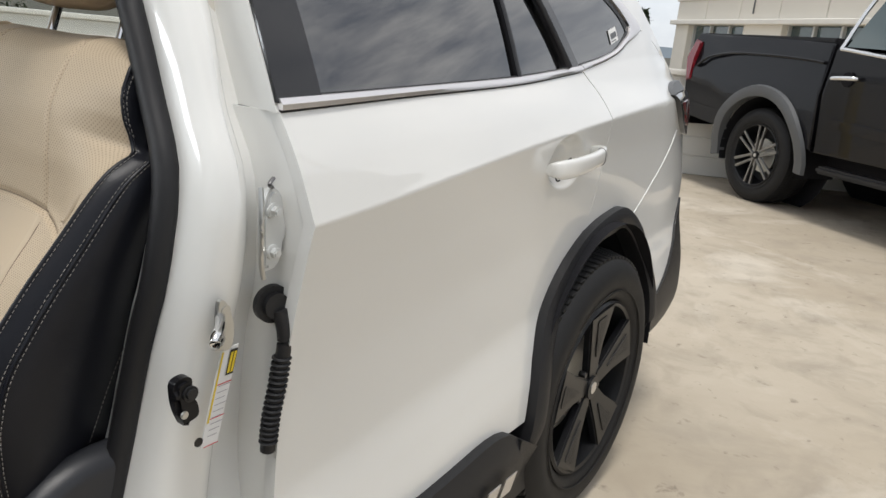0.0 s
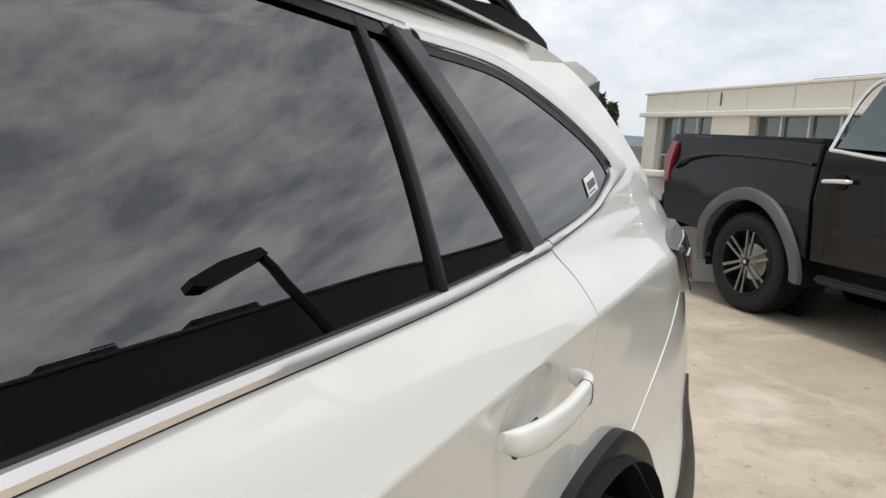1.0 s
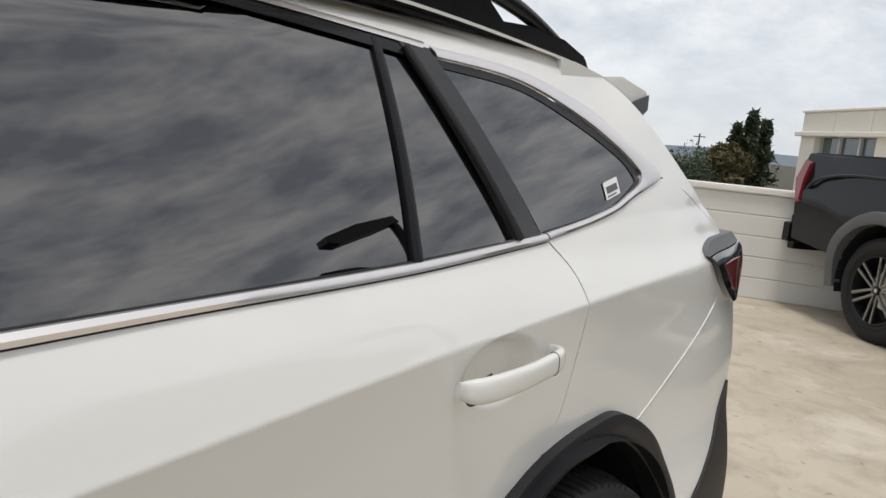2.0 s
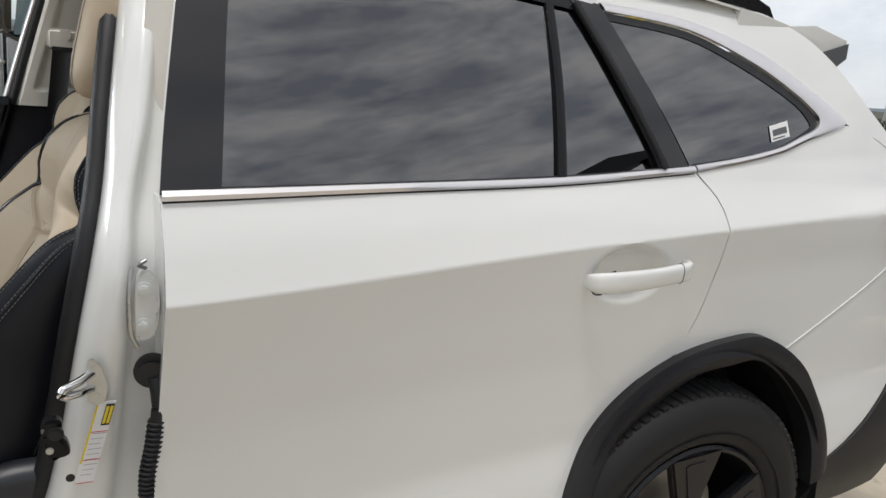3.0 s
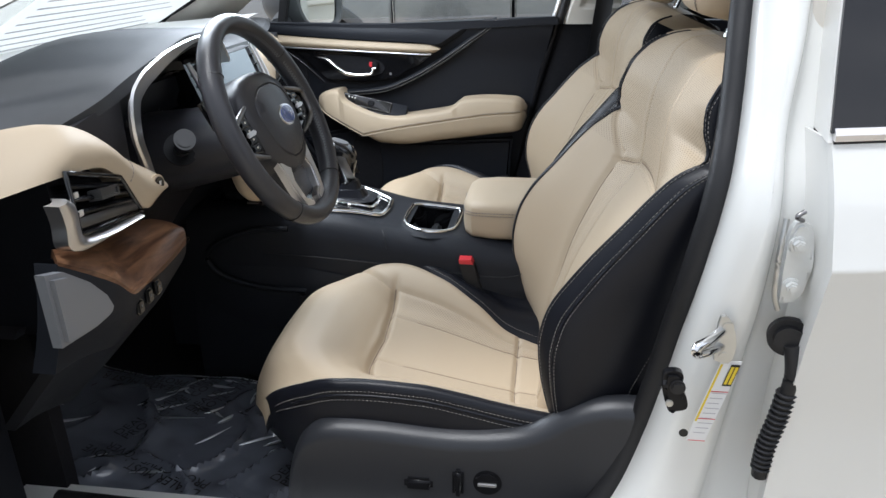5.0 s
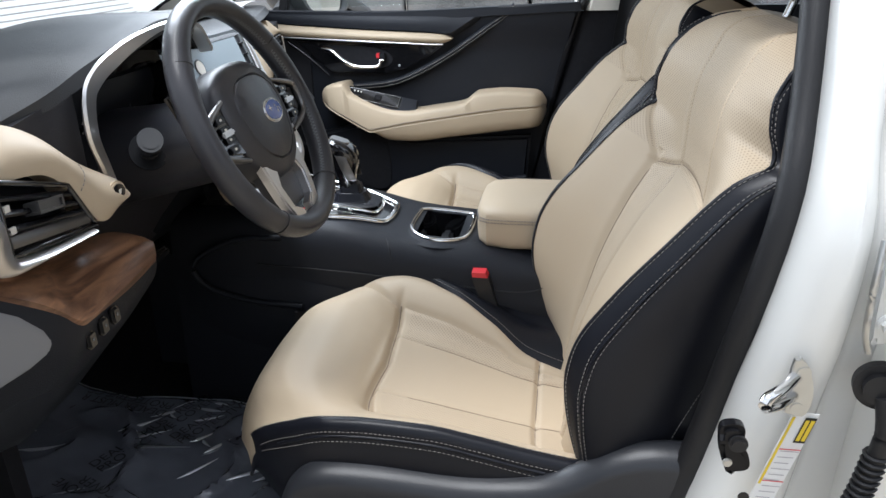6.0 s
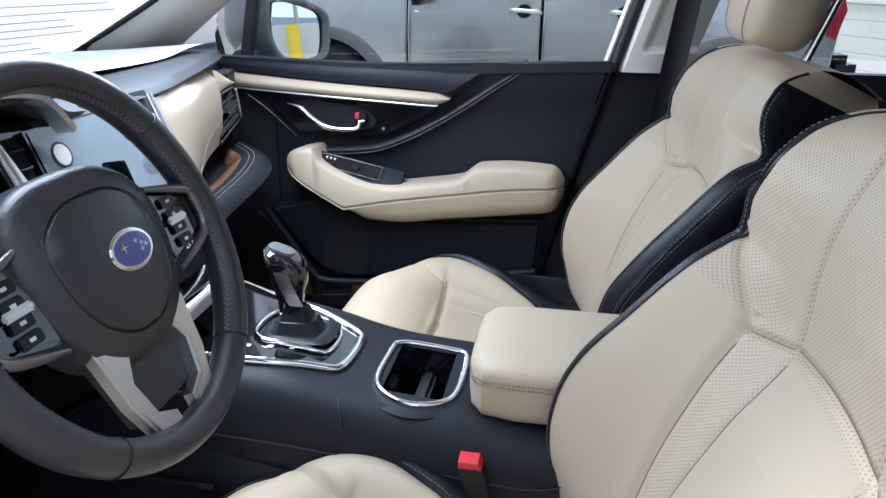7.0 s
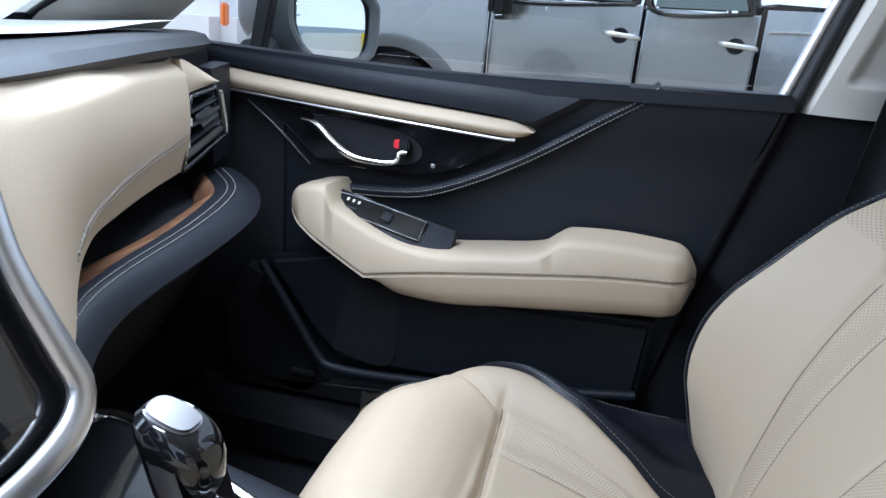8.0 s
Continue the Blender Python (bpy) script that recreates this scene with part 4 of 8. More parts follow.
def wheel(parent, x, y, out, rim_mat, radius, width, spokes, name="wheel", cut=None):
    """Tyre with shoulders and tread blocks, alloy with paired spokes, hub."""
    w = new(name)
    w.parent = parent
    w.matrix_basis = pose(x, y, radius)
    R, rr = radius, radius * 0.665
    prof = [(rr, 0.0), (rr + 0.012, -0.012), ((R + rr) / 2, -0.022), (R - 0.035, -0.016), (R - 0.012, 0.004), (R - 0.003, 0.03), (R, width / 2), (R - 0.003, width - 0.03), (R - 0.012, width - 0.004), ((R + rr) / 2, width + 0.01), (rr, width)]
    pr = curve(prof, 30)
    n = 72
    tyre = grid("tyre", [[(q[0] * math.cos(a), out * -q[1], q[0] * math.sin(a)) for q in pr] for a in np.linspace(0, 2 * math.pi, n + 1)], M_TYRE, w)
    v, f = [], []
    for k in range(90):
        a0 = k * 2 * math.pi / 90
        for c0, c1, sk in ((0.004, 0.052, 0.05), (0.058, 0.10, -0.05), (width - 0.10, width - 0.058, 0.05), (width - 0.052, width - 0.004, -0.05)):
            i = len(v)
            for rr2 in (R - 0.008, R + 0.006):
                for aa, cc in ((0, c0), (0.04, c0), (0.04 + sk, c1), (sk, c1)):
                    dr = -0.010 if cc < 0.01 or cc > width - 0.01 else 0
                    v.append(((rr2 + dr) * math.cos(a0 + aa), -out * cc, (rr2 + dr) * math.sin(a0 + aa)))
            f += [(i + 4, i + 5, i + 6, i + 7), (i, i + 1, i + 5, i + 4), (i + 1, i + 2, i + 6, i + 5), (i + 2, i + 3, i + 7, i + 6), (i + 3, i, i + 4, i + 7)]
    mesh_part("tread", v, f, M_TYRE, tyre, smooth=False)["kind"] = "stuff"
    for q in range(2):
        rib = (rr + 0.03) if q == 0 else (R - 0.05)
        tube("sidewall_rib", [(rib * math.cos(a), out * 0.0205 if q == 0 else out * 0.018, rib * math.sin(a)) for a in np.linspace(0, 6.2832, 60, endpoint=False)], 0.0022, M_TYRE, tyre, sides=5, closed=True, up=(0, 1, 0))
    rim = grid("rim", [[(q * math.cos(a), out * d, q * math.sin(a)) for q, d in ((rr, 0.006), (rr - 0.006, 0.012), (rr - 0.014, 0.008), (rr - 0.02, -0.03), (rr - 0.03, -0.15), (0.02, -0.16))] for a in np.linspace(0, 2 * math.pi, 61)], rim_mat, w)
    for k in range(spokes):
        a = 2 * math.pi * k / spokes + 0.4
        for s in (-1, 1):
            ol = [(0.03, s * 0.012 - 0.014), (rr * 0.55, s * 0.030 - 0.018), (rr - 0.012, s * 0.062 - 0.026), (rr - 0.012, s * 0.062 + 0.026), (rr * 0.55, s * 0.030 + 0.02), (0.03, s * 0.012 + 0.014)]
            if spokes > 5:
                ol = [(0.03, s * 0.02 - 0.010), (rr - 0.012, s * 0.036 - 0.013), (rr - 0.012, s * 0.036 + 0.013), (0.03, s * 0.02 + 0.010)]
            if spokes == 5:
                ol = [(0.03, -0.024), (rr * 0.5, -0.040), (rr - 0.012, -0.072), (rr - 0.012, 0.072), (rr * 0.5, 0.040), (0.03, 0.024)] if s > 0 else [(0.085, -0.006), (rr - 0.035, -0.034), (rr - 0.028, -0.022), (rr - 0.028, 0.022), (rr - 0.035, 0.034), (0.085, 0.006)]
            ca, sa = math.cos(a), math.sin(a)
            bm = prism(ol, (0, out * -0.018, 0), (ca, 0, sa), (-sa, 0, ca), 0.02, 0.005)
            dy = -0.018 if out < 0 else 0.0
            for vv in bm.verts:
                r = math.hypot(vv.co.x, vv.co.z)
                vv.co.y += out * (0.012 * (r / rr) ** 2 + (0.003 if spokes == 5 and s < 0 else 0))
            part("spoke" if spokes != 5 or s > 0 else "spoke_inset", bm, M_CLAD if spokes == 5 and s < 0 else (cut or rim_mat), rim, smooth=True)
    part("hub_cap", disc((0, out * -0.012, 0), (0, out, 0), 0.036, 0.02, 0.005), rim_mat, rim, smooth=True)
    ring = disc((0, out * 0.008, 0), (0, out, 0), 0.016, 0.0015)
    part("hub_badge", ring, M_SILVER, rim)
    for k in range(5):
        a = 2 * math.pi * k / 5 + 1.0
        part("wheel_nut", disc((0.056 * math.cos(a), out * -0.02, 0.056 * math.sin(a)), (0, out, 0), 0.010, 0.018, 0.002, 6), M_GUN, rim)
    bm = disc((0, out * -0.1, 0), (0, out, 0), 0.15, 0.02, 0, 30)
    part("brake_disc", bm, M_STEEL, w)
    return w


wheel(car, 2.79, -0.868, -1, M_RIM, 0.352, 0.215, 5)
wheel(car, 0.0, -0.865, -1, M_RIM, 0.355, 0.215, 5)
wheel(car, 2.80, 0.865, 1, M_RIM, 0.355, 0.215, 5)
wheel(car, 0.0, 0.865, 1, M_RIM, 0.355, 0.215, 5)

# ---- driver door opening ----
bp_rows = []
for z, xf, xr in ((0.40, 1.46, 1.735), (0.50, 1.53, 1.735), (0.591, 1.567, 1.737), (0.70, 1.592, 1.739), (0.80, 1.608, 1.740), (0.886, 1.622, 1.738), (1.0, 1.642, 1.733), (1.09, 1.657, 1.732), (1.2, 1.668, 1.765), (1.35, 1.685, 1.785), (1.48, 1.70, 1.80)):
    yo = side(1.7, z) + 0.05
    bp_rows.append([(xf, yo + 0.12, z), (xf, yo + 0.05, z), (xf + 0.012, yo + 0.02, z), (xf + 0.03, yo + 0.008, z), (xf + 0.36 * (xr - xf), yo + 0.005, z), (xf + 0.47 * (xr - xf), yo + 0.007, z), (xf + 0.52 * (xr - xf), yo + 0.014, z), (xf + 0.57 * (xr - xf), yo + 0.026, z), (xf + 0.64 * (xr - xf), yo + 0.031, z), (xr - 0.02, yo + 0.034, z), (xr, yo + 0.034, z)])
bp = np.array(bp_rows)
bp = np.stack([curve(bp[:, j], 40) for j in range(bp.shape[1])], 1)
bp = np.stack([curve(bp[i], 44) for i in range(bp.shape[0])], 0)
pillar = grid("centre_pillar", bp, M_WHITE, car, "white painted door pillar with hinges", thick=0.01, toward=(0, 1, 0))
tube("door_seal", [(x - 0.008, y - 0.006, z) for x, y, z in bp[:, 5]], 0.017, M_CLAD, car, "black rubber door seal", sides=10, n=50)
tube("door_seal_sill", [(0.62, -0.80, 0.44), (1.0, -0.80, 0.43), (1.38, -0.80, 0.42), (1.46, -0.80, 0.43), (1.49, -0.79, 0.47)], 0.017, M_CLAD, car, "black rubber door seal")
part("sill_step", block((0.5, -0.83, 0.25), (2.4, -0.72, 0.42), 0.02), M_WHITE, car, "white painted door sill")
grid("door_edge_return", [[(x + 0.012 * k, side(x, z) + 0.002 + 0.10 * k, z) for k in np.linspace(0, 1, 6)] for x, z in curve([(1.722, 1.085), (1.733, 1.2), (1.760, 1.38), (1.778, 1.475)], 24)], M_WHITE, car, "white painted edge of the rear door frame", thick=0.006, toward=(1, 0, 0))
# inner cover of the pillar
ipc = [[(x + 0.03, -0.685 + 0.10 * max(0, z - 0.95), z) for x in (xf, xf + 0.05, xf + 0.11)] for z, xf in ((0.45, 1.53), (0.8, 1.61), (1.0, 1.645), (1.1, 1.66))]
grid("pillar_lower_trim", ipc, M_SOFT, car, thick=0.06, toward=(0, -1, 0))
grid("pillar_upper_trim", [[(1.69 + 0.045 * k + (z - 1.1) * 0.12, -0.68 + 0.35 * max(0, z - 1.1), z) for k in (0, 1, 2)] for z in np.linspace(1.10, 1.5, 8)], M_PILLAR, car, "light grey pillar trim", thick=0.05, toward=(0, -1, 0))

# check link hinges, striker, switch and label on the pillar
hinge = part("door_hinge", prism([(-0.012, -0.050), (0.008, -0.046), (0.016, -0.02), (0.016, 0.028), (0.007, 0.050), (-0.010, 0.046), (-0.014, 0.0)], (1.706, -0.842, 0.945), (1, 0, 0), (0, 0, 1), 0.014, 0.004, n=28), M_ZINC, pillar, "zinc plated rear door hinge", smooth=True)
for z in (0.971, 0.919):
    part("bolt", disc((1.703, -0.855, z), (0, -1, 0), 0.010, 0.004, 0.001, 20), M_ZINC, hinge)
    part("bolt_head", disc((1.703, -0.858, z), (0, -1, 0), 0.007, 0.009, 0.002, 6), M_ZINC, hinge)
tube("hinge_arm", [(1.688, -0.85, 1.0), (1.684, -0.858, 0.96), (1.686, -0.856, 0.91), (1.695, -0.85, 0.885)], 0.0035, M_STEEL, hinge, sides=6)
tube("hinge_pin", [(1.706, -0.852, 1.010), (1.697, -0.855, 1.004), (1.706, -0.85, 0.998)], 0.0028, M_GUN, hinge, sides=6)
striker = part("striker", prism([(-0.010, -0.026), (0.008, -0.030), (0.014, -0.015), (0.013, 0.006), (0.004, 0.030), (-0.008, 0.036), (-0.011, 0.0)], (1.642, -0.838, 0.832), (1, 0, 0), (0, 0, 1), 0.006, 0.001, n=26), M_STEEL, pillar, "bright steel door striker", smooth=True)
tube("striker_loop", [(1.640, -0.838, 0.848), (1.622, -0.86, 0.845), (1.604, -0.876, 0.842), (1.603, -0.876, 0.832), (1.622, -0.86, 0.828), (1.64, -0.838, 0.825)], 0.0062, M_CHROME, striker, sides=10, n=30)
for z in (0.854, 0.812):
    part("screw", disc((1.643, -0.842, z), (0, -1, 0), 0.0075, 0.003, 0.001, 16), M_STEEL, striker)
sw = part("door_switch", prism([(-0.011, -0.028), (0.011, -0.028), (0.014, -0.010), (0.010, 0.003), (0.015, 0.023), (0.007, 0.031), (-0.008, 0.030), (-0.013, 0.012), (-0.014, -0.008)], (1.590, -0.828, 0.752), (1, 0, 0.25), (-0.25, 0, 1), 0.016, 0.005, n=36), M_SATIN, pillar, "black rubber door switch", smooth=True)
part("plunger", disc((1.592, -0.844, 0.764), (0, -1, 0), 0.010, 0.006, 0.003, 20), M_CLAD, sw, smooth=True)
part("screw", disc((1.584, -0.844, 0.739), (0, -1, 0), 0.005, 0.003, 0.001, 14), M_STEEL, sw)
LBL = lambda u, w: (1.640 + u + 0.26 * (w), -0.8375, 0.740 + w)
lab = grid("tyre_label", [[LBL(u, w) for u in (-0.0125, 0.0125)] for w in (-0.062, 0.062)], M_PAPER, pillar, "white tyre pressure label with a yellow box", thick=0.0015, toward=(0, 1, 0))
yb = grid("yellow_box", [[np.array(LBL(u, w)) - (0, 0.0012, 0) for u in (0.0005, 0.0118)] for w in (0.026, 0.058)], M_PRINT, lab, "yellow and black warning box")
for k in range(2):
    grid("yellow_bar", [[np.array(LBL(u, w)) - (0, 0.0018, 0) for u in (0.0016 + 0.0052 * k, 0.0054 + 0.0052 * k)] for w in (0.029, 0.055)], M_YELLOW, yb)
grid("yellow_stripe", [[np.array(LBL(u, w)) - (0, 0.0012, 0) for u in (-0.0122, -0.0095)] for w in (-0.03, 0.058)], M_YELLOW, lab)
M_LINE = mat("faint_print", (0.4, 0.38, 0.42), 0.6)
for k in range(9):
    grid("label_line", [[np.array(LBL(u, w)) - (0, 0.0012, 0) for u in (-0.007, 0.0112 - 0.002 * (k % 3))] for w in (0.014 - 0.0078 * k, 0.0150 - 0.0078 * k)], M_LINE, lab)
for w in (-0.061, 0.0165, -0.026):
    grid("label_edge", [[np.array(LBL(u, w + o)) - (0, 0.0014, 0) for u in (-0.0095, 0.0122)] for o in (0, 0.0012)], M_RED, lab)
part("label_dot", disc((1.608, -0.838, 0.690), (0, -1, 0), 0.006, 0.001), M_PRINT, lab)
part("boot_collar", disc((1.716, -0.840, 0.846), (-0.2, -1, 0), 0.025, 0.018, 0.008), M_CLAD, pillar, "black rubber cable boot", smooth=True)
bl = tube("cable_boot", [(1.717, -0.856, 0.840), (1.722, -0.862, 0.80), (1.716, -0.858, 0.74), (1.708, -0.854, 0.68), (1.708, -0.850, 0.64)], 0.0100, M_CLAD, pillar, "black corrugated cable boot", sides=12, n=40)
for k in range(16):
    z = 0.775 - 0.008 * k
    xk, yk = lut([(0.64, 1.708), (0.68, 1.708), (0.74, 1.716), (0.80, 1.722)], z), lut([(0.64, -0.850), (0.68, -0.854), (0.74, -0.858), (0.80, -0.862)], z)
    tube("rib", [(xk + 0.0112 * math.cos(a), yk + 0.0112 * math.sin(a), z) for a in np.linspace(0, 6.2832, 12, endpoint=False)], 0.0022, M_CLAD, bl, sides=5, closed=True)

# driver door, swung open on its hinges
HX, HY, SWING = 0.585, -0.80, -74
dm = Matrix.Translation((HX, HY, 0)) @ Matrix.Rotation(radians(SWING), 4, "Z") @ Matrix.Translation((-HX, -HY, 0))
fd = panel("driver_door", [(0.60, 0.41), (1.1, 0.405), (1.705, 0.40)], [(1.705, 0.40), (1.705, 0.6), (1.717, 0.95), (1.716, 1.084)], [(0.62, 1.035), (1.1, 1.058), (1.716, 1.084)], [(0.60, 0.41), (0.595, 0.7), (0.62, 1.035)], 90, 70, M_WHITE, car, "white driver door standing wide open", dent=cup(1.60, 0.92, 0.092, 0.058, 0.026))
handle_on(fd, 1.49, 1.717, 0.905, 0.926, True)
strip("belt_moulding", [(0.62, 1.037), (1.1, 1.06), (1.716, 1.087)], [(0.62, 1.053), (1.1, 1.075), (1.716, 1.102)], 30, M_CHROME, fd, "chrome belt moulding", off=0.006, bulge=0.003)
fg = panel("window_glass", [(0.80, 1.06), (1.2, 1.08), (1.65, 1.10)], [(1.65, 1.10), (1.67, 1.28), (1.70, 1.46)], [(0.98, 1.36), (1.3, 1.45), (1.70, 1.46)], [(0.80, 1.06), (0.88, 1.2), (0.98, 1.36)], 16, 10, M_CLEAR, fd, "lightly tinted glass", off=-0.006, thick=0.004)
strip("window_frame", [(0.66, 1.05), (0.93, 1.36), (1.25, 1.46), (1.72, 1.475)], [(0.76, 1.06), (0.97, 1.34), (1.27, 1.44), (1.72, 1.452)], 30, M_SATIN, fd, off=0.0, thick=0.03)
strip("pillar_cover", [(1.645, 1.10), (1.665, 1.28), (1.695, 1.47)], [(1.716, 1.10), (1.735, 1.28), (1.765, 1.47)], 12, M_SATIN, fd, "satin black pillar cover", off=0.004)
grid("inner_trim", [[(0.64 + 1.04 * u, -0.79 + 0.02 * math.sin(3.1 * u), z) for u in np.linspace(0, 1, 12)] for z in np.linspace(0.44, 1.05, 10)], M_SOFT, fd, "black inner door trim", thick=0.05, toward=(0, -1, 0))
mir = part("door_mirror", block((0.70, -1.09, 1.0), (0.86, -0.89, 1.16), 0.05, 3), M_WHITE, fd, "white door mirror housing", smooth=True)
part("mirror_glass", block((0.858, -1.07, 1.02), (0.864, -0.91, 1.14), 0.002), M_MIRROR, mir)
fd.matrix_basis = dm

# ---- cabin floor and tunnel ----
cf = grid("cabin_floor", [[(x, y, 0.315 + 0.10 * sm(0.45, 0.15, x)) for x in np.linspace(-0.1, 2.6, 30)] for y in np.linspace(-0.75, 0.78, 20)], M_CARPET, car, "black carpeted floor")
grid("firewall", [[(0.12 + 0.1 * z, y, 0.3 + 0.8 * z) for y in np.linspace(-0.76, 0.8, 8)] for z in np.linspace(0, 1, 6)], M_CARPET, car, thick=0.02, toward=(-1, 0, 0))
grid("kick_panel", [[(x, 0.70, z) for x in np.linspace(0.1, 0.62, 6)] for z in np.linspace(0.3, 1.05, 8)], M_CARPET, car, thick=0.03, toward=(0, 1, 0))
grid("kick_panel_left", [[(x, -0.72, z) for x in np.linspace(0.1, 0.60, 6)] for z in np.linspace(0.3, 1.0, 8)], M_CARPET, car, thick=0.03, toward=(0, -1, 0))
# plastic film over the driver's footwell
rnd = random.Random(5)
fx, fy = np.linspace(0.16, 0.98, 90), np.linspace(-0.72, -0.275, 70)
film_p = []
for y in fy:
    row = []
    for x in fx:
        h = 0.012 * noise.noise((x * 7, y * 7, 0)) + 0.010 * abs(noise.noise((x * 9 + y * 16, y * 5 - x * 3, 8))) ** 0.7 + 0.020 * max(0, 1 - 7 * abs(noise.noise((x * 4 + y * 3, y * 6 - x * 2, 4)))) ** 2 * sm(0.3, 0.6, x) + 0.006 * abs(noise.noise((x * 18 + 3, y * 11, 2))) + 0.016 * sm(0.25, 0.0, abs(noise.noise((x * 4.0 + 9, y * 5.0, 5))) * 3) * sm(0.45, 0.9, x)
        row.append((x, y, 0.343 + 0.1 * sm(0.45, 0.15, x) + h))
    film_p.append(row)
film = grid("floor_film", film_p, M_FILM, None, uvs=None)
# film's far edge, drawn in the painted glint colour
tube("film_edge", [(x, -0.276 + 0.008 * noise.noise((x * 9, 0, 3)), z + 0.004) for x, y, z in film_p[-1][::3]], 0.0016, M_CREASE_GLINT, film, sides=6, n=80)
tagged(film, "clear crinkled protective film with black print over the footwell carpet", "floor film")


# creases added for glints; two in three take the pale metal colour
rnd = random.Random(11)
for k in range(64):
    x0, y0_, a, ln = (rnd.uniform(0.30, 0.95), rnd.uniform(-0.68, -0.32), rnd.gauss(0.5, 0.5), rnd.uniform(0.05, 0.15)) if k < 20 else (rnd.gauss(0.76, 0.09), rnd.gauss(-0.35, 0.06), rnd.gauss(0.35, 0.6), rnd.uniform(0.02, 0.09))
    pts = []
    for q in np.linspace(-0.5, 0.5, 6):
        px_, py_ = x0 + q * ln * math.cos(a), y0_ + q * ln * math.sin(a) + 0.01 * q * q
        pts.append((min(0.97, px_), max(-0.71, min(-0.285, py_)), 0.352 + 0.1 * sm(0.45, 0.15, px_) + 0.010 * noise.noise((px_ * 7, py_ * 7, 0))))
    tube("film_glint_crease", pts, [0.0003, 0.0018 + 0.0011 * (k % 3), 0.0030 + 0.0014 * (k % 2), 0.0018, 0.0003], M_CREASE_GLINT if k % 3 else M_FILM, film, sides=6, n=12, flat=0.7)


def flat_text(body, size, x, y, z, rz, material, parent, name="print_text"):
    c = bpy.data.curves.new(name, "FONT")
    c.body, c.size, c.space_line, c.align_x = body, size, 0.85, "LEFT"
    c.materials.append(material)
    ob = place(new(name, c), parent)
    ob.matrix_basis = pose(x, y, z, 0, 0, rz)
    return ob


for k, (x, y, rz) in enumerate(((0.36, -0.60, 150), (0.55, -0.52, 66), (0.80, -0.66, 160), (0.83, -0.40, 62), (0.60, -0.33, 170), (0.38, -0.36, 150), (0.93, -0.62, 66), (0.66, -0.42, 62), (0.95, -0.30, 165))):
    flat_text("DEALER MUST REMOVE\nPROTECTIVE COVER", 0.030, x, y, 0.358, rz, M_PRINT, film)

# ---- seats ----


